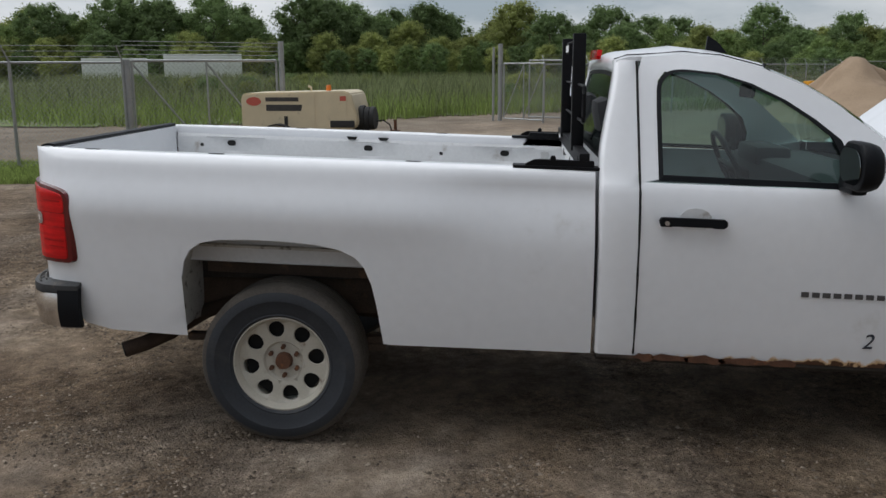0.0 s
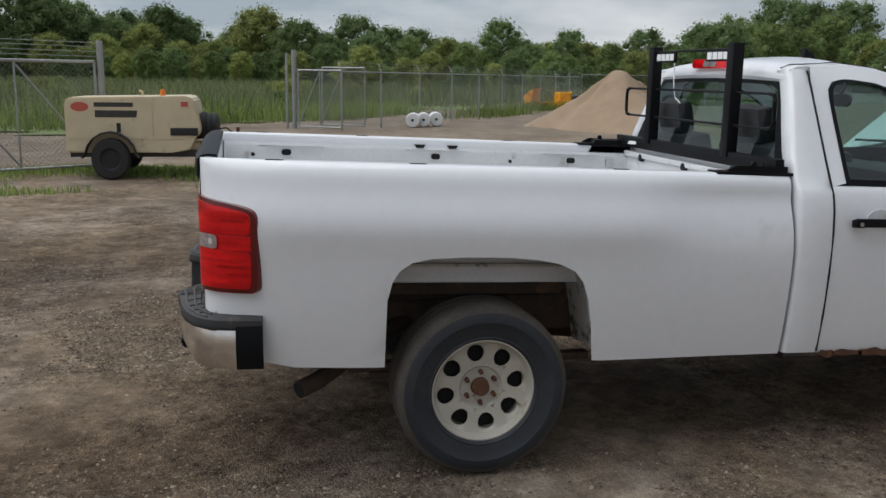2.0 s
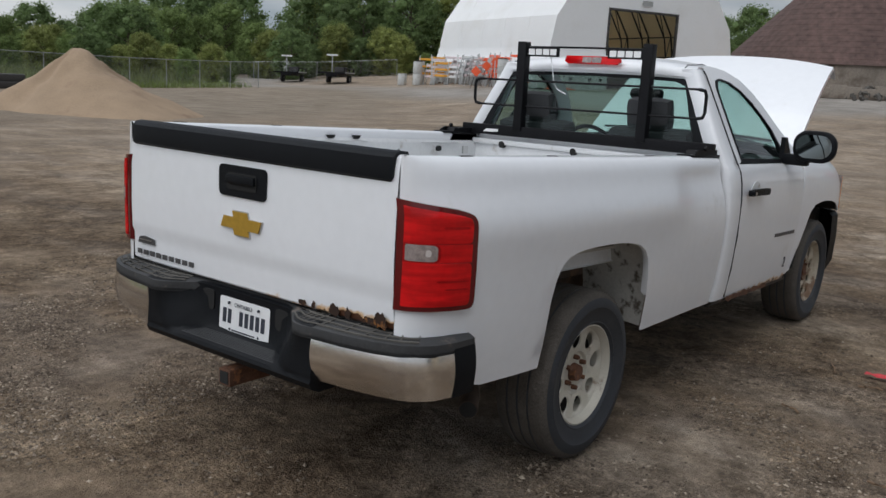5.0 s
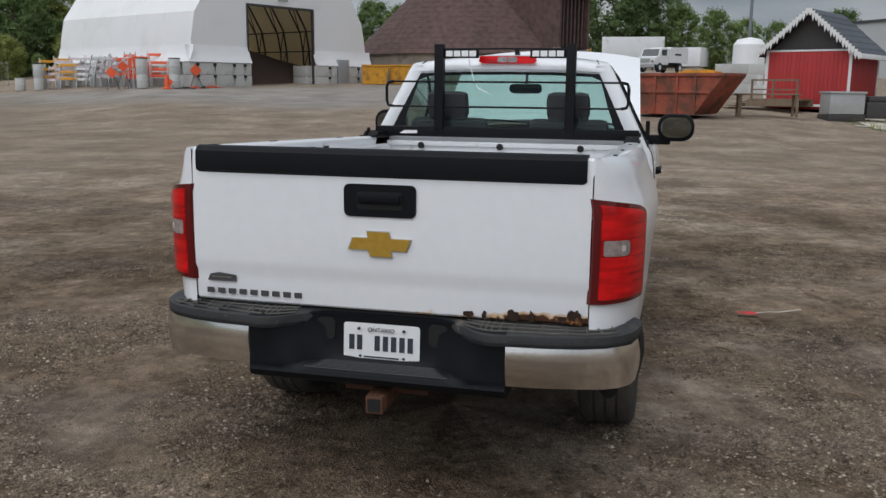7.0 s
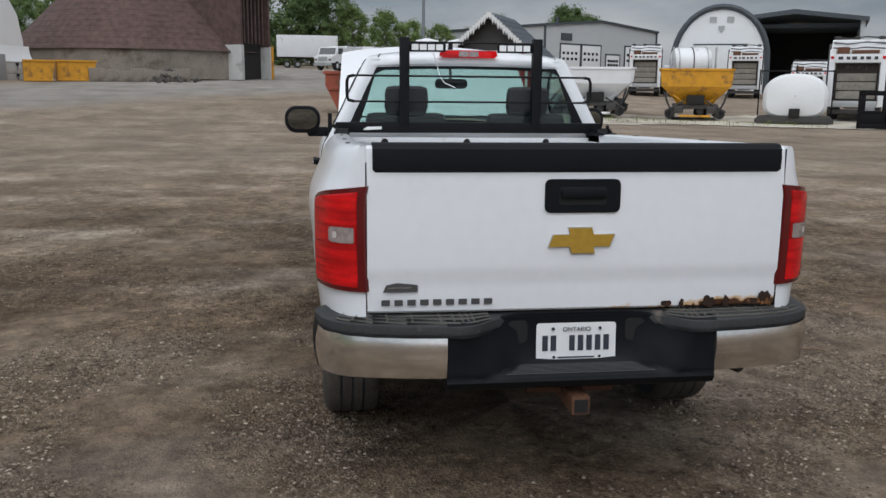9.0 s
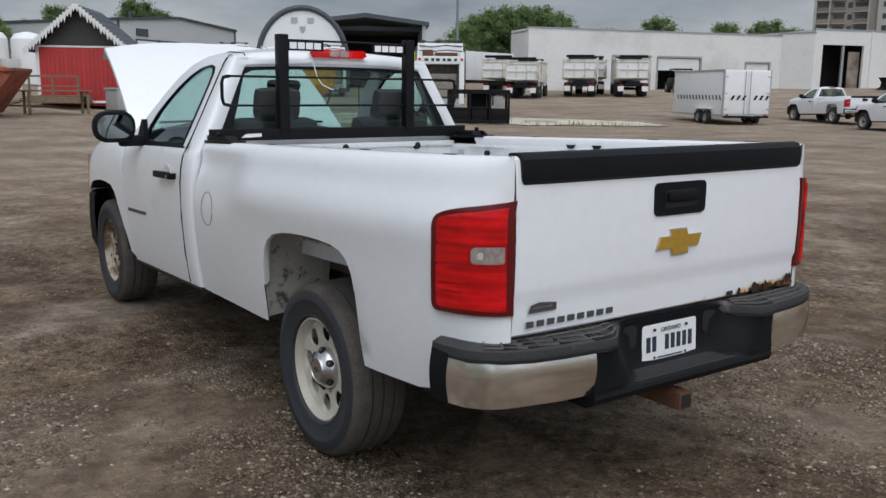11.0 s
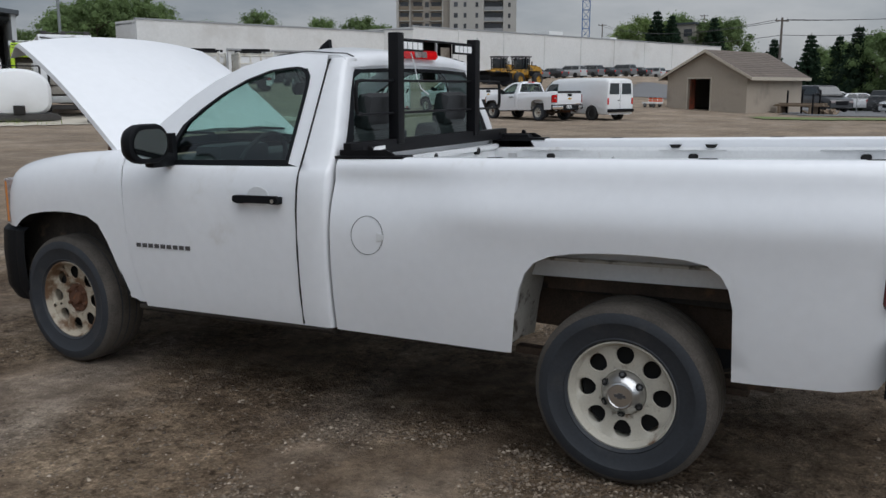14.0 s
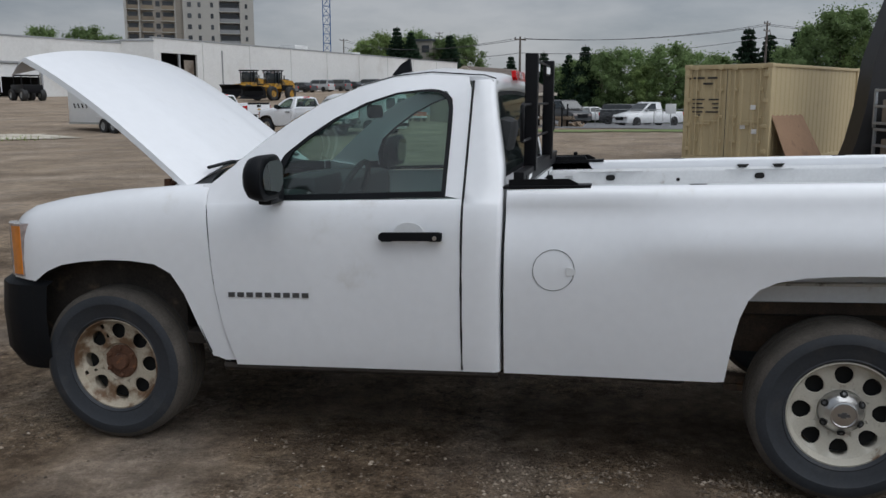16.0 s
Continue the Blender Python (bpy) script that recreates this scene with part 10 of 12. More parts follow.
dt = dump_truck(55.4, -47.2, -48)
copy_thing(dt, on_ground(56.2, -54.3, -45, 1.08))
copy_thing(dt, on_ground(53.6, -58.0, -42, 1.08))
copy_thing(dt, on_ground(60.3, -48.6, -48, 1.05))
copy_thing(dt, on_ground(60.2, -59.4, -44, 1.06))
mach = thing("road_roller", "dark idle road machine beside the dump trucks", "machine", at=on_ground(57.4, -69.5, 150))
bits(mach, "body", M_RACK, [(-1.5, 1.5, -0.9, 0.9, 0.7, 1.5)], bev=0.08)
bits(mach, "canopy", M_RACK, [(-1.0, 0.9, -0.9, 0.9, 2.3, 2.42)], bev=0.04)
bits(mach, "canopy_post", M_RACK, [(a - 0.04, a + 0.04, b - 0.04, b + 0.04, 1.45, 2.35) for a in (-0.9, 0.8) for b in (-0.8, 0.8)], bev=0)
for xx in (-1.2, 1.2):
    for s in (-1, 1):
        simple_wheel(mach, xx, s * 0.85, 0.55, 0.55, 0.5, 16)

# ---------------------------------------------------------------- long warehouse
M_WAREHOUSE = material("white_painted_block_wall", (0.68, 0.68, 0.67), rough=0.8, var=0.07, scale=0.25, stain=(0.58, 0.57, 0.55), stain_scale=0.18, stain_low=0.5, stain_high=0.72)
M_COPING = material("grey_metal_coping", (0.30, 0.31, 0.32), rough=0.5, var=0.1)


def wall_run(parent, p0, p1, z0, z1, openings, back=12.0):
    """A wall from p0 to p1 with openings (from, to, height) cut through, a coping and a flat roof behind."""
    a, b = Vector((p0[0], p0[1], 0)), Vector((p1[0], p1[1], 0))
    u = (b - a).normalized()
    ln = (b - a).length
    nrm = Vector((-u.y, u.x, 0))
    frame_m = Matrix(((u.x, nrm.x, 0, a.x), (u.y, nrm.y, 0, a.y), (0, 0, 1, 0), (0, 0, 0, 1)))
    cur = 0.0
    seg = []
    for f, t, h in sorted(openings):
        seg.append((cur, f, z0, z1))
        seg.append((f, t, z0 + h, z1))
        cur = t
    seg.append((cur, ln, z0, z1))
    for x0, x1, za, zb in seg:
        if x1 - x0 > 0.01:
            bm = bmesh.new()
            box(bm, x0, x1, 0, 0.3, za - (1.5 if za == z0 else 0), zb)
            bm.transform(frame_m)
            part("wall_panel", bm, M_WAREHOUSE, parent)
    # inner walls, sides and ceiling behind the bays have their shade painted in as near-black
    for name, mat, bxs in (("coping", M_COPING, [(-0.1, ln + 0.1, -0.06, 0.4, z1, z1 + 0.18)]),
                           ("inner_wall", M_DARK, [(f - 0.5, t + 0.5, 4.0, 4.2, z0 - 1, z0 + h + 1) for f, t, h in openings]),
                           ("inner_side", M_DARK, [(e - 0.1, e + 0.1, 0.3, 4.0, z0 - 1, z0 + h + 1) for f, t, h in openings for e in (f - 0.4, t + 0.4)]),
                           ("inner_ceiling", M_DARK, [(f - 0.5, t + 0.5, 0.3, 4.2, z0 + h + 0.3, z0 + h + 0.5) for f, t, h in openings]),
                           ("end_wall", M_WAREHOUSE, [(0, 0.3, 0.3, back, z0 - 1.5, z1)] if ln > 10 else []),
                           ("roof", M_COPING, [(0, ln, 0.3, back, z1 - 0.4, z1 - 0.2)])):
        bits(parent, name, mat, bxs, bev=0, m=frame_m)
    return frame_m


WA, WB, WC, WD = (70.0, -59.7), (60.4, -90.6), (57.0, -92.0), (36.0, -172.0)
z_l = gz(64, -75)
ware = thing("warehouse", "long flat-roofed white block warehouse with dark loading bays", "warehouse")
seats = [(10.2, 14.8, 3.6), (15.9, 21.4, 3.6), (27.6, 30.8, 3.2)]
ml = wall_run(ware, WA, WB, z_l, 8.2, seats, back=5.0)
for f, t, h in seats[:1] + seats[2:]:
    bits(ware, "dock_door", M_DOORWHITE, [(f + 0.05, t - 0.05, 0.12, 0.2, z_l + h * 0.08, z_l + h - 0.04)], bev=0, m=ml)
bits(ware, "dock_door", M_DOORWHITE, [(16.0, 21.3, 0.12, 0.2, z_l + 2.2, z_l + 3.55)], bev=0, m=ml)
for f, t, h in seats:
    bits(ware, "bay_trim", M_COPING, [(f - 0.2, f, -0.06, 0.1, z_l - 1, z_l + h), (t, t + 0.2, -0.06, 0.1, z_l - 1, z_l + h), (f - 0.2, t + 0.2, -0.06, 0.1, z_l + h, z_l + h + 0.2)], bev=0, m=ml)
wall_run(ware, WB, WC, z_l, 8.5, [])
z_r = gz(50, -110) - 0.2
mr = wall_run(ware, WC, WD, z_r, 8.9, [(1.2, 7.4, 4.9)], back=18)
bits(ware, "bay_post", M_COPING, [(4.2, 4.5, 0.05, 0.25, z_r - 1, z_r + 4.9)], bev=0, m=mr)
bits(ware, "bay_leaf", M_OLDCONCRETE, [(5.6, 7.3, 0.5, 0.6, z_r - 0.5, z_r + 4.2)], bev=0, m=mr)
bits(ware, "pilaster", M_WAREHOUSE, [(8.4 + 9.3 * k, 8.7 + 9.3 * k, -0.10, 0.02, z_r - 1.5, 8.9) for k in range(8)], bev=0, m=mr)
bits(ware, "roof_unit", M_WAREHOUSE, [(33.5, 37.0, 4.0, 7.0, 8.9, 10.0), (22, 23, 6, 7, 8.9, 9.5), (52, 54, 5, 7, 8.9, 9.8)], bev=0.03, m=mr)
bits(ware, "down_pipe", M_COPING, [(12.0, 12.12, -0.14, -0.02, z_r - 1, 8.0)], bev=0, m=mr)

# ---------------------------------------------------------------- cargo trailer
cargo = thing("cargo_trailer", "white enclosed cargo trailer with black hazard stripes", "trailer", at=on_ground(24.0, -33.0, -25))
bm = bmesh.new()
box(bm, 0, 5.6, -2.45, 0, 0.45, 2.65, 0.05)
tb = part("box", bm, M_TRUCKWHITE, cargo)
bits(tb, "edge_rail", M_SILVERGREY, [(-0.03, 5.6, -0.02, 0.025, 0.42, 0.52), (-0.03, 5.6, -0.02, 0.025, 2.58, 2.68), (-0.03, 0.06, -0.03, 0.025, 0.45, 2.66), (-0.03, 0.06, -2.47, -2.42, 0.45, 2.66)], bev=0)
for y0, y1 in ((-2.40, -1.24), (-1.21, -0.05)):
    bm = bmesh.new()
    box(bm, -0.045, -0.005, y0, y1, 0.55, 2.58, 0.01)
    d = part("rear_door", bm, M_TRUCKWHITE, cargo)
    ym = y1 - 0.12 if y0 < -2 else y0 + 0.12
    bm = bmesh.new()
    rod(bm, (-0.075, ym, 0.52), (-0.075, ym, 2.6), 0.016, n=8)
    part("lock_rod", bm, M_SILVERGREY, d)
    bits(d, "hinge", M_SILVERGREY, [(-0.06, -0.045, (y0 + 0.02) if y0 < -2 else (y1 - 0.14), (y0 + 0.14) if y0 < -2 else (y1 - 0.02), z, z + 0.06) for z in (0.75, 1.5, 2.3)], bev=0)
for k in range(14):
    bm = bmesh.new()
    prism(bm, [(0, 0), (0.10, 0), (0.20, 0.22), (0.10, 0.22)], (0.2 + 0.36 * k, 0.012, 1.22), (1, 0, 0), (0, 0, 1), (0, 0.012, 0))
    part("stripe", bm, M_RACK, tb, "black slanted stripe")
for k in range(7):
    if k == 3:
        continue
    bm = bmesh.new()
    prism(bm, [(0, 0), (0.12, 0), (0.24, 0.22), (0.12, 0.22)], (-0.046, -0.35 - 0.30 * k, 1.22), (0, -1, 0), (0, 0, 1), (-0.012, 0, 0))
    part("stripe", bm, M_RACK, cargo, "black slanted stripe")
bits(cargo, "bumper", M_RACK, [(-0.1, 0.05, -2.4, -0.05, 0.36, 0.46)])
bits(cargo, "fender", M_TRUCKWHITE, [(1.0, 2.75, -0.02, 0.22, 0.76, 0.82)])
for xx in (1.45, 2.28):
    for y in (0.08, -2.53):
        simple_wheel(cargo, xx, y, 0.36, 0.36, 0.22, 18)
bits(cargo, "tongue", M_RACK, [(5.6, 6.9, -1.3, -1.15, 0.42, 0.52)])
bits(cargo, "tail_lamp", M_RED_LENS, [(-0.06, -0.03, y, y + 0.12, 0.47, 0.53) for y in (-2.3, -0.3)], bev=0)

# ---------------------------------------------------------------- parked vehicles
p2 = thing("pickup_truck", "white work pickup parked in the yard, bonnet shut", "pickup", group="parked pickups", at=on_ground(15.0, -35.2, -24))
build_pickup(p2, False, 0)
copy_thing(p2, on_ground(21.3, -39.4, -24))


def car(name, label, x, y, rz, mat, kind="sedan", size=1.0):
    """A parked car: a lofted body, glass band, lamps, wheels."""
    o = thing(name, label, "car", group="parked cars", at=on_ground(x, y, rz, size))
    low = {"sedan": 0.98, "suv": 1.12, "pickup": 1.12}[kind]
    ln = {"sedan": 4.7, "suv": 4.8, "pickup": 5.6}[kind]
    top = {"sedan": 1.45, "suv": 1.80, "pickup": 1.85}[kind]
    lower = [(0, 0.30), (0.0, 0.62), (0.05, low - 0.06), (0.12, low), (ln - 1.25, low - 0.02), (ln - 0.15, low - 0.24), (ln - 0.02, low - 0.36), (ln, 0.32), (ln - 0.2, 0.26), (0.2, 0.26)]
    half = 0.90
    bm = bmesh.new()
    mid_x = ln / 2
    soft = [(px + (0.05 if px < mid_x else -0.05) * (pz < low - 0.01), pz + (-0.05 if pz > 0.8 else 0.04)) for px, pz in lower]
    sheet(bm, [[(px, s * half * k, pz) for px, pz in ring + ring[:1]] for s, k, ring in ((-1, 1.0, soft), (-1, 0.955, lower), (1, 0.955, lower), (1, 1.0, soft))])
    for s in (-1, 1):
        bm.faces.new([bm.verts.new((px, s * half, pz)) for px, pz in soft])
    bmesh.ops.remove_doubles(bm, verts=bm.verts, dist=0.002)
    part("body", bm, mat, o, angle=40)
    cab = {"sedan": [(0.75, 0.2), (1.35, 1), (2.75, 1), (3.65, 0)], "suv": [(0.12, 0), (0.35, 1), (2.9, 1), (3.75, 0)], "pickup": [(2.15, 0), (2.25, 1), (3.2, 1), (4.2, 0)]}[kind]
    bm = bmesh.new()
    rows = []
    for s, k, zz in ((-1, 1.0, 0), (-1, 0.80, 0.94), (-1, 0.55, 1.0), (1, 0.55, 1.0), (1, 0.80, 0.94), (1, 1.0, 0)):
        rows.append([(cab[0][0] + (cab[1][0] - cab[0][0]) * zz, s * half * k * 0.99, low + (top - low) * zz), (cab[1][0], s * half * k * 0.985, low + (top - low) * zz),
                     (cab[2][0], s * half * k * 0.985, low + (top - low) * zz), (cab[3][0] + (cab[2][0] - cab[3][0]) * zz, s * half * k * 0.96, low + (top - low) * zz)])
    vs = sheet(bm, rows)
    bm.faces.new([r[0] for r in vs])
    bm.faces.new([r[-1] for r in vs][::-1])
    part("greenhouse", bm, mat, o, angle=40)
    hh = top - low
    in_y = 0.20

    def side_pane(a0, a1, b0, b1):
        for s in (-1, 1):
            bm = bmesh.new()
            shell(bm, [[(a0, s * (half * (1 - in_y * 0.10) + 0.012), low + hh * 0.10), (b0, s * (half * (1 - in_y * 0.84) + 0.012), low + hh * 0.84)],
                       [(a1, s * (half * (1 - in_y * 0.10) + 0.012), low + hh * 0.10), (b1, s * (half * (1 - in_y * 0.84) + 0.012), low + hh * 0.84)]], (0, -s * 0.02, 0))
            part("side_window", bm, M_WINDOW, o)

    if kind != "pickup":
        side_pane(cab[0][0] + 0.35, (cab[1][0] + cab[2][0]) / 2 - 0.04, cab[1][0] + 0.05, (cab[1][0] + cab[2][0]) / 2 - 0.04)
    side_pane((cab[1][0] + cab[2][0]) / 2 + 0.04, cab[3][0] - 0.25, (cab[1][0] + cab[2][0]) / 2 + 0.04, cab[2][0] - 0.02)
    bm = bmesh.new()
    fx = lambda f: cab[0][0] + (cab[1][0] - cab[0][0]) * f * 0.94 - 0.014
    shell(bm, [[(fx(f), s * half * (0.9 - 0.14 * f), low + hh * f) for f in (0.15, 0.85)] for s in (-1, 1)], (0.02, 0, 0))
    part("rear_window", bm, M_WINDOW, o)
    bm = bmesh.new()
    wx = lambda f: cab[3][0] + (cab[2][0] - cab[3][0]) * f * 0.94 + 0.016
    shell(bm, [[(wx(f), s * half * (0.9 - 0.14 * f), low + hh * f) for f in (0.10, 0.86)] for s in (-1, 1)], (-0.02, 0, 0))
    part("windscreen", bm, M_WINDOW, o)
    bits(o, "tail_lamp", M_RED_LENS, [(-0.02, 0.10, s * 0.80 - 0.09, s * 0.80 + 0.09, low - 0.30, low - 0.05) for s in (-1, 1)], bev=0.01)
    bits(o, "head_lamp", M_CLEAR_LENS, [(ln - 0.12, ln + 0.02, s * 0.68 - 0.16, s * 0.68 + 0.16, 0.62, 0.76) for s in (-1, 1)], bev=0.02)
    bits(o, "grille", M_RACK, [(ln - 0.06, ln + 0.015, -0.45, 0.45, 0.48, 0.74)], bev=0.01)
    bits(o, "door_mirror", mat, [(cab[3][0] - 0.55, cab[3][0] - 0.40, s * (half + 0.08) - 0.09, s * (half + 0.08) + 0.09, low + 0.04, low + 0.18) for s in (-1, 1)], bev=0.02)
    if kind == "pickup":
        bits(o, "bed_gap", M_SEAM, [(2.10, 2.13, -0.905, 0.905, 0.4, low + 0.01)], bev=0)
    for xx in (0.95, ln - 0.95):
        for s in (-1, 1):
            bm = bmesh.new()
            rod(bm, (xx, s * (half - 0.06), 0.36), (xx, s * (half + 0.008), 0.36), 0.385, n=20)
            part("wheel_arch", bm, M_SEAM, o)
            simple_wheel(o, xx, s * (half - 0.08), 0.345, 0.345, 0.22, 18)
    return o


def car_paint(name, c):
    return material(name, c, rough=0.3, var=0.04, coat=0.7)


C_WHITE, C_GREY, C_DARK, C_BLUE, C_RED, C_SILVER = (car_paint(*q) for q in (("white_car", (0.74, 0.75, 0.76)), ("grey_car", (0.10, 0.105, 0.11)), ("black_car", (0.02, 0.021, 0.024)),
                                                                              ("navy_car", (0.03, 0.045, 0.075)), ("maroon_car", (0.20, 0.02, 0.02)), ("silver_car", (0.42, 0.43, 0.44))))


def panel_van(x, y, rz, mat):
    """A long white van with smooth rounded sides, two rear doors and a short sloping nose."""
    o = thing("delivery_van", "white panel van parked beside the pickups", "van", at=on_ground(x, y, rz, 0.95))
    # stations along the length: x, roof height, waist height, share of the width
    st = [(0.0, 1.98, 1.15, 0.95), (0.05, 2.04, 1.15, 0.98), (0.25, 2.09, 1.15, 1.0), (1.2, 2.11, 1.15, 1.0), (2.6, 2.11, 1.15, 1.0), (3.6, 2.08, 1.15, 1.0), (3.95, 2.00, 1.15, 1.0), (4.30, 1.72, 1.15, 1.0),
          (4.62, 1.36, 1.14, 0.99), (4.80, 1.16, 1.08, 0.98), (5.25, 1.05, 0.98, 0.95), (5.50, 0.90, 0.86, 0.90), (5.58, 0.70, 0.68, 0.86)]
    rows = []
    for px, top, waist, k in st:
        half = []
        for f, w in ((0.0, 1.0), (0.55, 0.965), (0.82, 0.925), (0.93, 0.86), (0.985, 0.72), (1.0, 0.45), (1.008, 0.0)):
            half.append((px, 0.985 * k * w, waist + (top - waist) * f))
        low = [(px, 0.80 * k, 0.30), (px, 0.93 * k, 0.33), (px, 0.975 * k, 0.50), (px, 0.988 * k, min(0.85, waist - 0.02))]
        right = low + half
        rows.append(right + [(a, -b, c) for a, b, c in right[-2::-1]])
    bm = bmesh.new()
    vs = sheet(bm, rows)
    bm.faces.new(vs[0][::-1])
    bm.faces.new(vs[-1])
    part("body", bm, mat, o, angle=40)
    for sd in (-1, 1):
        bm = bmesh.new()
        shell(bm, [[(3.45, sd * 0.985, 1.20), (3.45, sd * 0.948, 1.80)], [(3.95, sd * 0.985, 1.20), (3.90, sd * 0.948, 1.80)], [(4.45, sd * 0.985, 1.20), (4.12, sd * 0.950, 1.72)]], (0, -sd * 0.02, 0))
        part("side_window", bm, M_WINDOW, o)
        bm = bmesh.new()
        shell(bm, [[(-0.012, sd * 0.10, 1.30), (-0.004, sd * 0.10, 1.84)], [(-0.012, sd * 0.80, 1.30), (-0.004, sd * 0.76, 1.84)]], (0.015, 0, 0))
        part("rear_window", bm, M_WINDOW, o)
        bits(o, "tail_lamp", M_RED_LENS, [(-0.015, 0.07, sd * 0.875 - 0.05, sd * 0.875 + 0.05, 0.80, 1.12)], bev=0.01)
        bits(o, "head_lamp", M_CLEAR_LENS, [(5.42, 5.58, sd * 0.66 - 0.14, sd * 0.66 + 0.14, 0.66, 0.82)], bev=0.02)
        bits(o, "door_mirror", M_RACK, [(4.30, 4.42, sd * 1.10 - 0.10, sd * 1.10 + 0.10, 1.20, 1.46)], bev=0.02)
        bits(o, "door_seam", M_SEAM, [(xx, xx + 0.014, min(sd * 0.97, sd * 0.992), max(sd * 0.97, sd * 0.992), 0.42, 1.15) for xx in (2.0, 3.35, 4.42)], bev=0)
        for xx in (1.0, 4.55):
            bm = bmesh.new()
            rod(bm, (xx, sd * 0.90, 0.36), (xx, sd * 0.993, 0.36), 0.40, n=22)
            part("wheel_arch", bm, M_SEAM, o)
            simple_wheel(o, xx, sd * 0.905, 0.355, 0.355, 0.22, 20)
    bm = bmesh.new()
    shell(bm, [[(4.70, sd * 0.84, 1.30), (4.40, sd * 0.83, 1.64), (4.10, sd * 0.78, 1.92)] for sd in (-1, 1)], (-0.02, 0, -0.01))
    part("windscreen", bm, M_WINDOW, o)
    bits(o, "door_seam", M_SEAM, [(-0.006, 0.02, -0.008, 0.008, 0.5, 1.92)], bev=0)
    bits(o, "rear_bumper", M_RACK, [(-0.12, 0.02, -0.92, 0.92, 0.42, 0.58)], bev=0.03)
    bits(o, "door_handle", M_RACK, [(-0.03, 0.0, 0.05, 0.18, 0.98, 1.03)])
    bits(o, "grille", M_RACK, [(5.50, 5.60, -0.46, 0.46, 0.48, 0.66)], bev=0.01)
    return o


panel_van(12.1, -36.6, -24, C_WHITE)
for nm, lb, x, y, rz, mt, kd in (("suv", "dark grey parked SUV with clean paint", 7.6, -65.0, 130, C_DARK, "suv"), ("suv", "black parked SUV on the asphalt lot", 3.4, -75.0, 150, C_DARK, "suv"),
                                 ("sedan", "white parked sedan on the asphalt lot", 9.0, -80.0, 200, C_WHITE, "sedan"), ("sedan", "white parked sedan on the asphalt lot", 6.9, -77.0, 195, C_WHITE, "sedan"),
                                 ("sedan", "silver parked sedan on the asphalt lot", 12.0, -88.0, 20, C_SILVER, "sedan"), ("suv", "maroon parked SUV near the hedge", -1.0, -92.0, 15, C_RED, "suv"),
                                 ("parked_pickup", "white parked pickup on the asphalt lot", -2.4, -67.2, 40, C_WHITE, "pickup"), ("suv", "navy parked SUV near the trees", -9.5, -83.0, 15, C_BLUE, "suv"),
                                 ("sedan", "silver parked sedan near the trees", -14.0, -88.0, 15, C_SILVER, "sedan"), ("sedan", "dark parked sedan near the trees", -5.0, -97.0, 10, C_GREY, "sedan")):
    car(nm, lb, x, y, rz, mt, kd)
rc = random.Random(12)
for k in range(11):
    f = 16 + 4.6 * k
    px, py = 57.0 - 21.0 * f / 82.7 - 4.6, -92.0 - 80.0 * f / 82.7
    mt = rc.choice((C_DARK, C_GREY, C_BLUE, C_DARK, C_GREY, C_SILVER))
    car("parked_car", "car parked nose-in along the warehouse wall", px, py, -15 + rc.uniform(-3, 3), mt, rc.choice(("suv", "sedan")))


M_LOADER = material("worn_loader_yellow", (0.46, 0.24, 0.02), rough=0.5, var=0.25, scale=3, stain=(0.12, 0.085, 0.04), stain_scale=2.5, stain_low=0.46, stain_high=0.62)


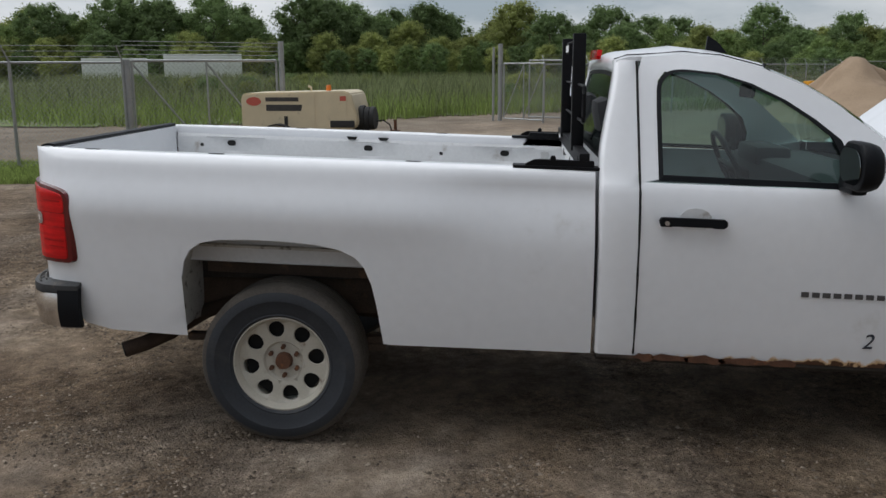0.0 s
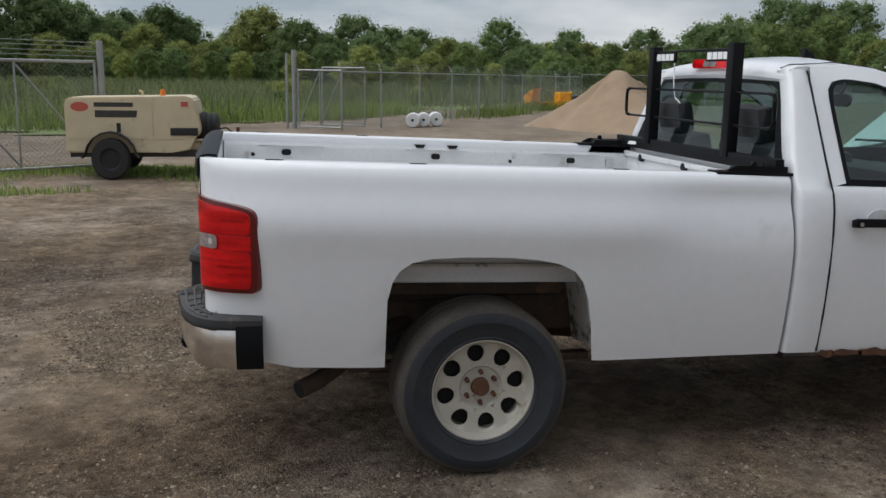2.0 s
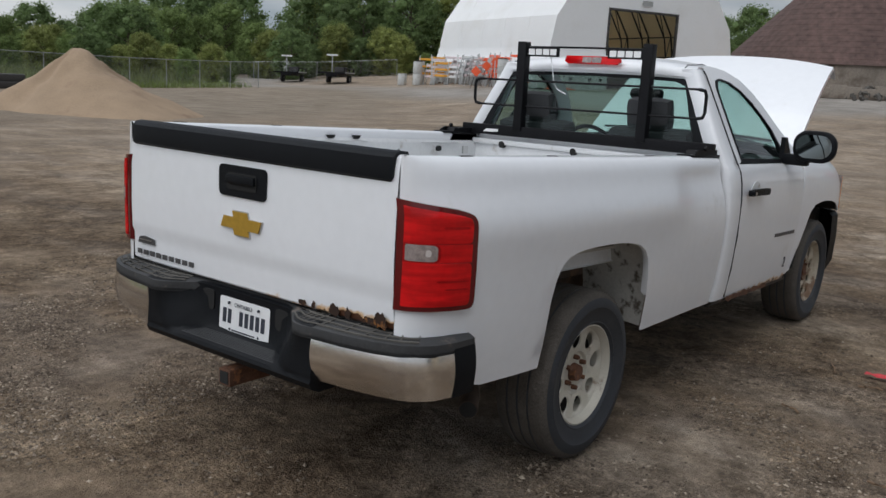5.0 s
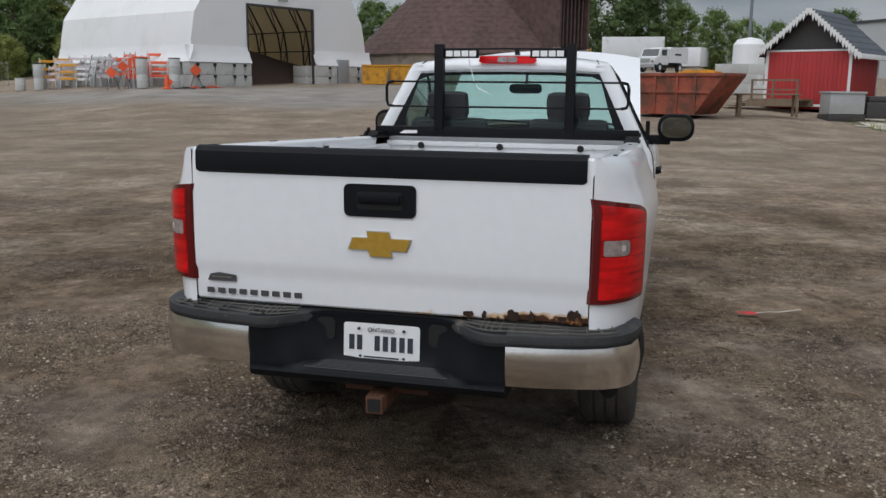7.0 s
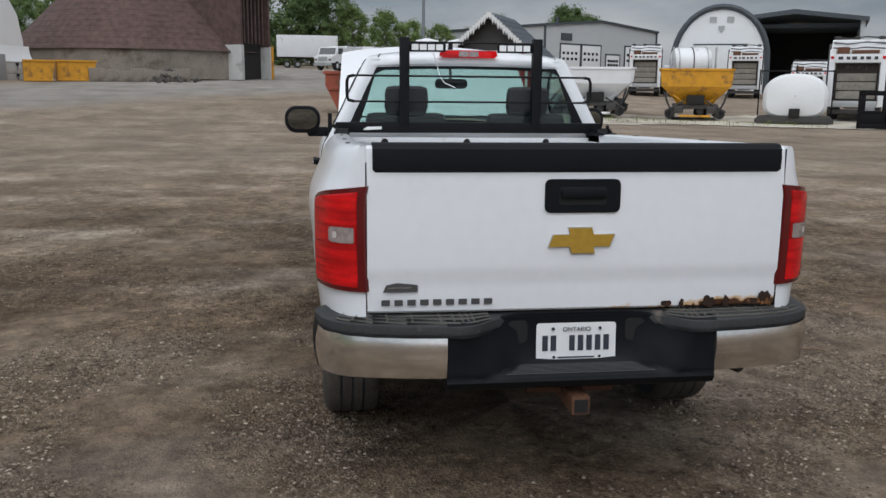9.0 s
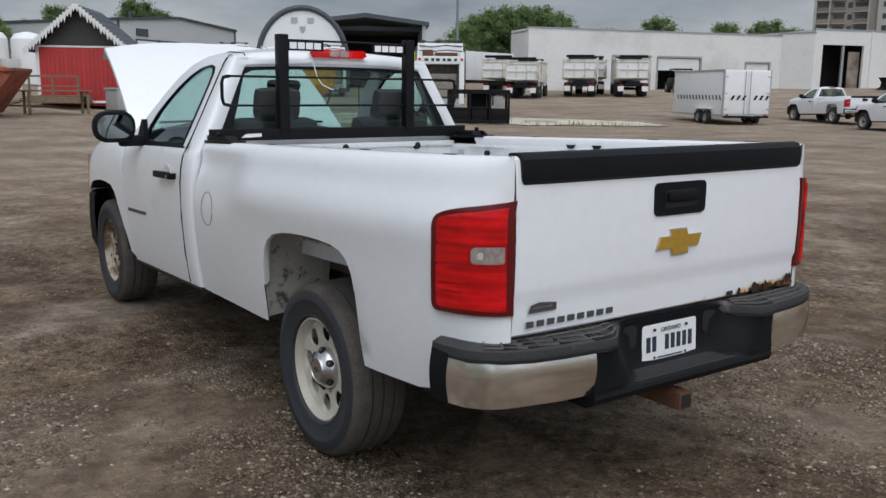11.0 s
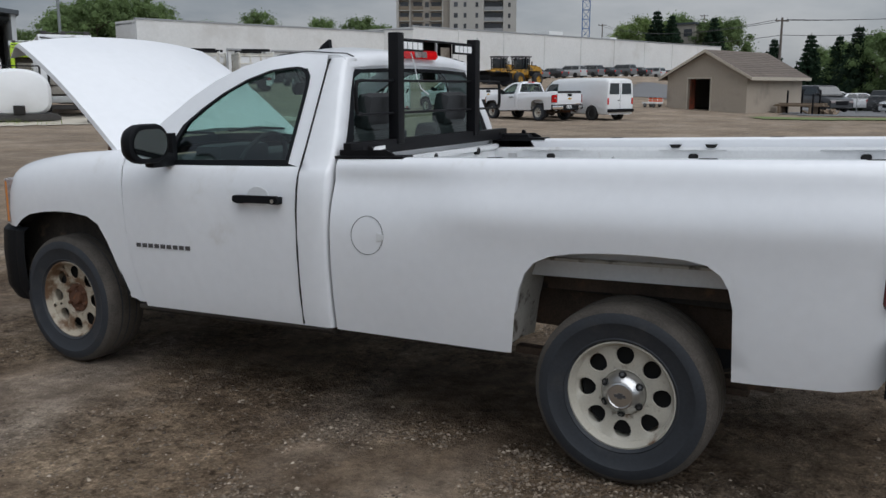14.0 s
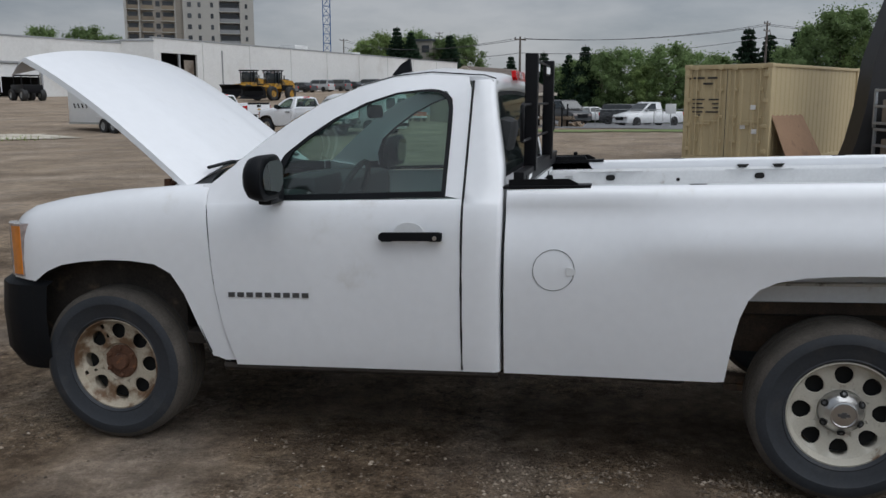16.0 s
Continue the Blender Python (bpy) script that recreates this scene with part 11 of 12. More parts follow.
def loader(x, y, rz):
    o = thing("wheel_loader", "yellow wheel loader with a raised glazed cab", "loader", group="wheel loaders", at=on_ground(x, y, rz))
    bm = bmesh.new()
    prism(bm, [(-2.6, 0.9), (-0.4, 0.9), (-0.4, 2.2), (-2.3, 2.05), (-2.6, 1.6)], (0, -0.75, 0), (1, 0, 0), (0, 0, 1), (0, 1.5, 0))
    part("engine_cover", bm, M_LOADER, o)
    bits(o, "front_frame", M_LOADER, [(0.3, 1.9, -0.5, 0.5, 0.7, 1.35)], bev=0.05)
    bits(o, "cab_base", M_LOADER, [(-0.6, 0.7, -0.75, 0.75, 1.2, 1.75)], bev=0.04)
    bits(o, "cab_post", M_RACK, [(a - 0.05, a + 0.05, b - 0.05, b + 0.05, 1.7, 3.0) for a in (-0.5, 0.1, 0.65) for b in (-0.7, 0.7)], bev=0)
    bits(o, "side_panel", M_RACK, [(-2.2, -0.5, q - 0.02, q + 0.02, 1.0, 1.6) for q in (-0.76, 0.76)] + [(0.3, 1.8, q - 0.02, q + 0.02, 0.75, 1.1) for q in (-0.51, 0.51)], bev=0)
    bits(o, "hood_vent", M_RACK, [(-2.0, -1.0, -0.5, 0.5, 2.1, 2.22)], bev=0.03)
    bits(o, "ladder_rail", M_RACK, [(-0.2, -0.14, q - 0.03, q + 0.03, 0.7, 2.3) for q in (-0.95, 0.95)], bev=0)
    bits(o, "cab_glass", M_WINDOW, [(-0.46, 0.60, -0.62, 0.62, 1.75, 2.92)], bev=0.02)
    bits(o, "cab_roof", M_RACK, [(-0.7, 0.85, -0.85, 0.85, 3.0, 3.14)], bev=0.05)
    bm = bmesh.new()
    prism(bm, [(3.0, 0.2), (4.1, 0.15), (3.4, 0.55), (3.35, 1.0), (3.8, 1.45), (3.1, 1.35), (2.9, 0.7)], (0, -1.35, 0), (1, 0, 0), (0, 0, 1), (0, 2.7, 0))
    part("bucket", bm, M_RACK, o, "black steel bucket")
    for s in (-1, 1):
        bm = bmesh.new()
        pipe(bm, [(1.0, s * 0.55, 1.5), (2.3, s * 0.55, 1.35), (3.0, s * 0.55, 0.7)], 0.14, 6)
        part("lift_arm", bm, M_LOADER, o)
        bits(o, "work_lamp", M_CLEAR_LENS, [(0.8, 0.9, s * 0.6 - 0.1, s * 0.6 + 0.1, 2.78, 2.92)])
        for xx in (-1.5, 1.5):
            simple_wheel(o, xx, s * 1.0, 0.72, 0.72, 0.5, 20, M_LOADER)
    bm = bmesh.new()
    rod(bm, (-1.4, 0.3, 1.8), (-1.4, 0.3, 2.6), 0.07, n=8)
    part("exhaust", bm, M_RACK, o)
    return o


ld = loader(43.9, -89.9, 78)
copy_thing(ld, on_ground(38.0, -82.9, 74))
ut = thing("utility_cart", "small orange and white barrier cart beside the hut", "cart", at=on_ground(14.4, -50.2, -20, 0.55))
bits(ut, "tray", M_SHEDWHITE, [(-1.0, 1.0, -0.6, 0.6, 0.35, 0.55)])
bits(ut, "rail", M_HIVIS, [(-1.0, 1.0, -0.62, -0.58, z, z + 0.14) for z in (0.6, 0.85)])
bits(ut, "post", M_SHEDWHITE, [(a, a + 0.06, -0.62, -0.58, 0.5, 1.05) for a in (-1, -0.3, 0.4, 0.94)], bev=0)
for xx in (-0.6, 0.6):
    for s in (-1, 1):
        simple_wheel(ut, xx, s * 0.55, 0.2, 0.2, 0.14, 12)

# ---------------------------------------------------------------- beige hut
M_HUT = material("beige_rendered_wall", (0.36, 0.31, 0.255), rough=0.9, var=0.07, scale=0.7, stain=(0.28, 0.245, 0.205), stain_scale=0.6, stain_low=0.5, stain_high=0.72)
M_HUTROOF = material("brown_grey_hut_shingles", (0.14, 0.115, 0.098), rough=0.95, var=0.2, scale=2, random=0.1)
M_HUTTRIM = material("pale_beige_fascia", (0.46, 0.41, 0.34), rough=0.8, var=0.06)
HW, HL, HH, HR = 5.3, 7.4, 2.25, 3.75
hut = thing("hut", "beige rendered hut with a shingled gable roof and open doorway", "hut", at=pose(8.75, -50.0, gz(8.8, -51), 0, 0, -16) @ Matrix.Scale(-1, 4, (0, 1, 0)))
D0, D1, DH = 2.35, 3.85, 2.02
bits(hut, "front_wall", M_HUT, [(0, D0, 0, 0.2, -0.3, HH), (D1, HW, 0, 0.2, -0.3, HH), (D0, D1, 0, 0.2, DH, HH)], bev=0)
bits(hut, "side_wall", M_HUT, [(0, 0.2, 0.2, HL, -0.3, HH), (HW - 0.2, HW, 0.2, HL, -0.3, HH)], bev=0)
bits(hut, "back_wall", M_HUT, [(0, HW, HL, HL + 0.2, -0.3, HH)], bev=0)
for y in (0.0, HL):
    bm = bmesh.new()
    prism(bm, [(0, HH), (HW, HH), (HW / 2, HR - 0.12)], (0, y, 0), (1, 0, 0), (0, 0, 1), (0, 0.2, 0))
    part("gable", bm, M_HUT, hut)
for x0 in (-0.45, HW + 0.45):
    n_c = 14
    for i in range(n_c):
        bm = bmesh.new()
        fa, fb = i / n_c, min(1.0, (i + 1) / n_c + 0.01)
        za, zb = HH - 0.18 + (HR - HH + 0.18) * fa, HH - 0.18 + (HR - HH + 0.18) * fb
        xa, xb = x0 + (HW / 2 - x0) * fa, x0 + (HW / 2 - x0) * fb
        shell(bm, [[(xa, -0.35, za + 0.025), (xa, HL + 0.5, za + 0.025)], [(xb, -0.35, zb), (xb, HL + 0.5, zb)]], (0, 0, -0.06))
        rf = part("roof_course", bm, M_HUTROOF, hut)
    bm = bmesh.new()
    prism(bm, [(x0, HH - 0.33), (x0, HH - 0.16), (HW / 2, HR + 0.01), (HW / 2, HR - 0.17)], (0, -0.38, 0), (1, 0, 0), (0, 0, 1), (0, 0.03, 0))
    part("bargeboard", bm, M_HUTTRIM, hut)
    bits(hut, "fascia", M_HUTTRIM, [(x0 - 0.02, x0 + 0.02, -0.35, HL + 0.5, HH - 0.34, HH - 0.15)], bev=0)
bits(hut, "door_frame", M_HUTTRIM, [(D0 - 0.08, D0, -0.03, 0.1, 0, DH + 0.08), (D1, D1 + 0.08, -0.03, 0.1, 0, DH + 0.08), (D0, D1, -0.03, 0.1, DH, DH + 0.08)], bev=0)
bits(hut, "floor", M_OLDCONCRETE, [(0.2, HW - 0.2, 0.2, HL, -0.2, 0.03)], bev=0)
# ceiling colour is near-black, with the hut's indoor shade painted in
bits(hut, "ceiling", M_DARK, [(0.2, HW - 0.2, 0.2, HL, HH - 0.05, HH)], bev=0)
bits(hut, "door_leaf", M_BINRED, [(D1 - 0.08, D1 - 0.03, 0.2, 0.75, 0.05, DH)], bev=0)

# timber rack beside the hut
rack_t = thing("timber_rack", "low timber rack stacked with boards and posts", "rack", at=on_ground(6.2, -53.0, -16))
bits(rack_t, "post", M_RACK, [(a, a + 0.09, b, b + 0.09, 0, h) for a, b, h in ((-1.1, -0.5, 1.45), (0.0, -0.55, 1.5), (0.8, -0.3, 1.4), (-1.1, 0.5, 1.2))], bev=0.01)
M_TIMBER = material("weathered_timber", (0.20, 0.15, 0.105), rough=0.9, var=0.2, scale=3, random=0.25)
bits(rack_t, "board", M_TIMBER, [(-1.6 + 0.1 * (k % 3), 1.4 - 0.12 * (k % 2), -0.5 + 0.2 * (k % 5), -0.32 + 0.2 * (k % 5), 0.45 + 0.07 * (k // 5), 0.51 + 0.07 * (k // 5)) for k in range(12)], bev=0.005)
bits(rack_t, "sill", M_TIMBER, [(a, a + 0.12, -0.6, 0.7, 0.0, 0.45) for a in (-1.0, 0.9)], bev=0.01)
bm = bmesh.new()
for k in range(26):
    a = rc.uniform(0, 6.3)
    r = rc.uniform(0, 0.9)
    m = Matrix.Translation((r * 1.6 * math.cos(a), r * 0.6 * math.sin(a), 0.1)) @ Euler((rc.uniform(0, 1), rc.uniform(0, 1), rc.uniform(0, 6))).to_matrix().to_4x4()
    box(bm, -0.3, 0.3, -0.05, 0.05, -0.04, 0.04, m=m)
solo("scrap_timber", bm, M_TIMBER, "loose scrap timber on the gravel by the hut", "timber", kind="stuff", at=on_ground(4.6, -53.5, 0))

# ---------------------------------------------------------------- car park edge
pts = [(-30 + 4.2 * k, -57.5 - 0.45 * k) for k in range(9)]
fence_run("wire_fence", pts, 1.2, 0.5, 0.004, "low wire fence on thin posts along the car park", arms=False, post_r=0.03, strands=False)
sg = thing("lot_sign", "small white board on a post by the car park", "sign", at=on_ground(-1.6, -56.8, -10))
bits(sg, "post", M_SILVERGREY, [(-0.03, 0.03, -0.03, 0.03, 0, 1.6)], bev=0)
bits(sg, "board", M_SHEDWHITE, [(-0.35, 0.35, 0.03, 0.06, 0.9, 1.55)], bev=0.005)

# ---------------------------------------------------------------- shipping container
M_CONT = material("tan_container_paint", (0.50, 0.405, 0.24), rough=0.55, var=0.05, scale=1.5, stain=(0.43, 0.34, 0.20), stain_scale=1.4, stain_low=0.56, stain_high=0.78)
M_CONTINK = material("faded_black_stencil", (0.05, 0.045, 0.04), rough=0.8)
cm = Matrix(((0.846, -0.533, 0, -2.52), (-0.533, -0.846, 0, -19.12), (0, 0, 1, gz(-4, -21)), (0, 0, 0, 1)))
cont = thing("shipping_container", "tan corrugated steel shipping container with closed doors", "container", at=cm)
CW, CL, CH = 2.44, 6.06, 2.59


def corrugated(bm, x, y0, y1, z0, z1, dx, pitch=0.28):
    """An upright sheet with trapezoid ribs."""
    row = []
    y = y0
    while y < y1 - 0.01:
        for f, d in ((0, 0), (0.25, 0), (0.38, dx), (0.75, dx), (0.88, 0)):
            if y + f * pitch < y1:
                row.append((x + d, y + f * pitch))
        y += pitch
    row.append((x, y1))
    shell(bm, [[(a, b, z) for a, b in row] for z in (z0, z1)], (0.004 if dx > 0 else -0.004, 0, 0))


for x, d in ((0.03, 0.014), (CW - 0.03, -0.014)):
    bm = bmesh.new()
    corrugated(bm, x, 0.12, CL - 0.1, 0.16, CH - 0.08, d)
    part("side_panel", bm, M_CONT, cont, angle=20)
bits(cont, "corner_post", M_CONT, [(a, a + 0.13, b, b + 0.13, 0, CH) for a in (0, CW - 0.13) for b in (0, CL - 0.13)], bev=0.012)
bits(cont, "rail", M_CONT, [(0, 0.08, 0.13, CL - 0.13, 0, 0.16), (CW - 0.08, CW, 0.13, CL - 0.13, 0, 0.16), (0, 0.07, 0.13, CL - 0.13, CH - 0.08, CH), (CW - 0.07, CW, 0.13, CL - 0.13, CH - 0.08, CH),
                            (0.13, CW - 0.13, 0, 0.1, 0, 0.17), (0.13, CW - 0.13, 0, 0.1, CH - 0.12, CH), (0.13, CW - 0.13, CL - 0.1, CL, 0, CH)], bev=0.008)
bits(cont, "roof", M_CONT, [(0.05, CW - 0.05, 0.05, CL - 0.05, CH - 0.05, CH - 0.02)], bev=0)
bits(cont, "corner_casting", M_CONT, [(a, a + 0.178, b, b + 0.162, c, c + 0.118) for a in (-0.012, CW - 0.166) for b in (-0.012, CL - 0.15) for c in (-0.005, CH - 0.108)], bev=0.02)
for x0, x1 in ((0.14, CW / 2 - 0.008), (CW / 2 + 0.008, CW - 0.14)):
    bm = bmesh.new()
    # three shallow upright bands pressed into the door
    row = []
    for f, d in ((0, 0), (0.05, 0), (0.07, 0.03), (0.28, 0.03), (0.31, 0), (0.38, 0), (0.41, 0.03), (0.60, 0.03), (0.63, 0), (0.70, 0), (0.73, 0.03), (0.93, 0.03), (0.95, 0), (1, 0)):
        row.append((x0 + (x1 - x0) * f, 0.03 + d))
    shell(bm, [[(a, b, z) for a, b in row] for z in (0.18, CH - 0.13)], (0, 0.02, 0))
    dr = part("door", bm, M_CONT, cont, angle=20)
    for f in (0.16, 0.80):
        xr = x0 + (x1 - x0) * f
        bm = bmesh.new()
        rod(bm, (xr, 0.0, 0.10), (xr, 0.0, CH - 0.06), 0.017, n=8)
        lk = part("lock_rod", bm, M_CONT, dr)
        bits(lk, "cam_keeper", M_CONT, [(xr - 0.06, xr + 0.06, -0.02, 0.04, z, z + 0.09) for z in (0.08, CH - 0.14)], bev=0.006)
        bits(lk, "bracket", M_CONT, [(xr - 0.07, xr + 0.07, -0.005, 0.035, z, z + 0.07) for z in (0.55, 1.2, 1.9)], bev=0.006)
        bits(dr, "handle", M_CONT, [(xr - 0.02 if f < 0.5 else xr - 0.46, xr + 0.46 if f < 0.5 else xr + 0.02, -0.035, -0.015, 1.02 + 0.08 * (f < 0.5), 1.05 + 0.08 * (f < 0.5))], bev=0.004)
    xh = x0 if x0 < 1 else x1
    bits(dr, "hinge", M_CONT, [(xh - 0.07, xh + 0.07, -0.02, 0.03, z, z + 0.10) for z in (0.3, 0.95, 1.6, 2.25)], bev=0.008)
bits(cont, "door_gasket", M_SEAM, [(CW / 2 - 0.008, CW / 2 + 0.008, 0.025, 0.06, 0.18, CH - 0.13)], bev=0)
for k, (xa, xb, z) in enumerate(((1.50, 1.78, 2.22), (1.86, 2.20, 2.22), (2.26, 2.31, 2.22), (1.62, 1.90, 2.07), (1.42, 1.72, 1.66), (1.84, 2.20, 1.66), (1.42, 1.62, 1.55), (1.90, 2.18, 1.55), (1.42, 1.60, 1.44), (1.86, 2.20, 1.44), (1.42, 1.80, 1.33), (1.88, 2.18, 1.33), (1.95, 2.15, 1.24))):
    bm = bmesh.new()
    box(bm, xa, xb, 0.018, 0.026, z, z + (0.055 if z > 2 else 0.04))
    part("stencil_bar", bm, M_CONTINK, cont)
for xa, za in ((0.40, 1.42), (0.66, 0.92), (0.34, 0.80)):
    bm = bmesh.new()
    box(bm, xa, xa + 0.14, 0.016, 0.026, za, za + 0.12)
    part("placard", bm, M_SHEDWHITE, cont, "small pale data plate")
# a sheet of plywood leans on the long side
M_PLY = material("brown_plywood", (0.27, 0.165, 0.10), rough=0.85, var=0.14, scale=2, stain=(0.20, 0.12, 0.075), stain_scale=2)
bm = bmesh.new()
prism(bm, [(0, 0), (2.3, 0), (2.0, 1.42), (0.1, 1.48)], (-0.52, 0.10, 0.02), (0, 1, 0), (0.42, 0, 0.92), (-0.012, 0, 0.006))
solo("plywood_sheet", bm, M_PLY, "brown plywood sheet leaning against the container", "plywood", at=cm)
# stacked grey cage boxes
side_m = pose(-4.6, -19.8, gz(-4.3, -19.8), 0, 0, 190)
M_CAGE = material("galvanised_cage_grey", (0.33, 0.35, 0.37), rough=0.5, metal=0.3, var=0.12, scale=6)
for k, (lx, ly, lz) in enumerate(((0.45, -1.3, 0.0), (0.45, -1.3, 0.98), (1.75, -1.3, 0.0), (1.75, -1.3, 0.98))):
    q = side_m @ pose(lx, ly, lz, 0, 0, 2 * k)
    cg = thing("stillage_cage", "grey galvanised steel cage box in a stack", "cage", group="stacked cages", at=q)
    bits(cg, "post", M_CAGE, [(a, a + 0.07, b, b + 0.07, 0, 0.97) for a in (0, 1.13) for b in (0, 0.93)], bev=0.006)
    bits(cg, "rail", M_CAGE, [(0.07, 1.13, b, b + 0.05, z, z + 0.06) for b in (0, 0.95) for z in (0.08, 0.5, 0.9)] + [(a, a + 0.05, 0.07, 0.93, z, z + 0.06) for a in (0, 1.15) for z in (0.08, 0.5, 0.9)], bev=0.004)
    bits(cg, "base_sheet", M_CAGE, [(0.05, 1.15, 0.05, 0.95, 0.08, 0.12)], bev=0)
    bits(cg, "side_bar", M_CAGE, [(0.12 + 0.11 * i, 0.135 + 0.11 * i, 0.015, 0.03, 0.1, 0.92) for i in range(10)], bev=0)
    bits(cg, "load", M_OLDCONCRETE, [(0.15, 1.05, 0.15, 0.85, 0.12, 0.7)], bev=0.04)
# tall black slanted chute
M_TARP = material("black_rubber_chute", (0.018, 0.018, 0.02), rough=0.55, var=0.25, scale=2)
chute = thing("loading_chute", "tall black slanted loading chute on steel legs", "chute", at=side_m)
bm = bmesh.new()
prism(bm, [(0.0, 0.0), (2.4, 0.0), (2.4, 5.0), (1.25, 5.0), (1.0, 4.4), (0.5, 2.7), (0.38, 1.5), (0.2, 0.6)], (0, 0, 0), (1, 0, 0), (0, 0, 1), (0, 0.8, 0))
part("chute_body", bm, M_TARP, chute)
bits(chute, "leg", M_CAGE, [(2.3, 2.4, b, b + 0.1, 0, 4.4) for b in (-0.12, 0.82)], bev=0.01)

# ---------------------------------------------------------------- distance to the south
M_TOWER = material("buff_tower_brick", (0.31, 0.285, 0.25), rough=0.9, var=0.06, scale=0.2)
M_TOWERPALE = material("pale_tower_render", (0.36, 0.355, 0.335), rough=0.9, var=0.06, scale=0.2)
M_BALC = material("brown_balcony_front", (0.20, 0.165, 0.12), rough=0.8, var=0.15, scale=0.5, random=0.2)
M_BALCGREY = material("grey_balcony_front", (0.22, 0.23, 0.24), rough=0.8, var=0.12, scale=0.5)
M_PANE = material("dark_window_pane", (0.045, 0.05, 0.058), rough=0.15, var=0.2, scale=0.4, random=0.4)
tw = thing("apartment_tower", "tall buff apartment tower with stacked balconies", "apartment tower", at=pose(137, -216, 2.0, 0, 0, -151))
TH, NF = 54.0, 18
bits(tw, "wall", M_TOWER, [(0, 15.2, 0, 16, 0, TH)], bev=0)
bits(tw, "wall", M_TOWERPALE, [(15.2, 25.0, -1.2, 16, 0, TH), (30.6, 34.4, -0.6, 16, 0, TH)], bev=0)
bits(tw, "wall", M_BALCGREY, [(25.0, 30.6, 1.5, 16, 0, TH)], bev=0)
bits(tw, "parapet", M_TOWERPALE, [(-0.3, 15.2, -0.3, 16, TH, TH + 1.2), (15.0, 34.6, -1.4, 16, TH, TH + 1.2)], bev=0)
bits(tw, "edge_pier", M_TOWERPALE, [(-0.1, 0.6, -1.6, 0.4, 0, TH), (3.6, 3.9, -1.4, 0.2, 0, TH), (13.0, 13.3, -1.4, 0.2, 0, TH)], bev=0)
for k in range(3, NF):
    z = 3.0 * k
    for x0, x1 in ((0.6, 3.6), (4.4, 7.6), (9.6, 13.0)):
        bits(tw, "balcony", M_BALC, [(x0, x1, -1.4, -1.25, z, z + 1.05)], bev=0)
        bits(tw, "balcony_slab", M_TOWERPALE, [(x0, x1, -1.4, 0, z - 0.2, z)], bev=0)
        bits(tw, "window", M_PANE, [(x0 + 0.3, x1 - 0.3, -0.06, 0.05, z + 0.1, z + 2.3)], bev=0)
    bits(tw, "window", M_PANE, [(8.1, 9.2, -0.06, 0.05, z + 0.9, z + 2.3), (16.4, 17.5, -1.26, -1.1, z + 0.9, z + 2.2), (19.2, 20.0, -1.26, -1.1, z + 0.9, z + 2.2), (22.6, 23.4, -1.26, -1.1, z + 0.9, z + 2.2)], bev=0)
    bits(tw, "balcony", M_BALCGREY, [(25.0, 30.6, -0.5, -0.35, z, z + 1.0)], bev=0)
    bits(tw, "balcony_slab", M_TOWERPALE, [(25.0, 30.6, -0.5, 1.5, z - 0.2, z)], bev=0)
    bits(tw, "window", M_PANE, [(25.4, 30.2, 1.42, 1.55, z + 0.1, z + 2.4)], bev=0)
    bits(tw, "window", M_PANE, [(32.0, 32.7, -0.66, -0.5, z + 0.9, z + 2.1)], bev=0)

M_CRANE = material("blue_crane_steel", (0.03, 0.10, 0.28), rough=0.5, var=0.1)
crane = thing("crane_mast", "blue steel lattice crane mast behind the warehouse", "crane", at=pose(67.8, -183.8, 2.0, 0, 0, 20))
bits(crane, "chord", M_CRANE, [(a - 0.09, a + 0.09, b - 0.09, b + 0.09, 0, 60) for a in (-0.8, 0.8) for b in (-0.8, 0.8)], bev=0)
bm = bmesh.new()
for k in range(30):
    z0, z1 = 2 * k, 2 * k + 2
    for a, b in (((-0.8, -0.8), (0.8, -0.8)), ((0.8, -0.8), (0.8, 0.8)), ((0.8, 0.8), (-0.8, 0.8)), ((-0.8, 0.8), (-0.8, -0.8))):
        rod(bm, (*a, z0 if k % 2 else z1), (*b, z1 if k % 2 else z0), 0.05, n=4)
        rod(bm, (*a, z1), (*b, z1), 0.045, n=4)
part("lattice", bm, M_CRANE, crane)

M_WOODPOLE = material("weathered_utility_pole", (0.13, 0.11, 0.095), rough=0.95, var=0.2, scale=2)
M_WIRE = material("black_overhead_wire", (0.03, 0.03, 0.032), rough=0.7)


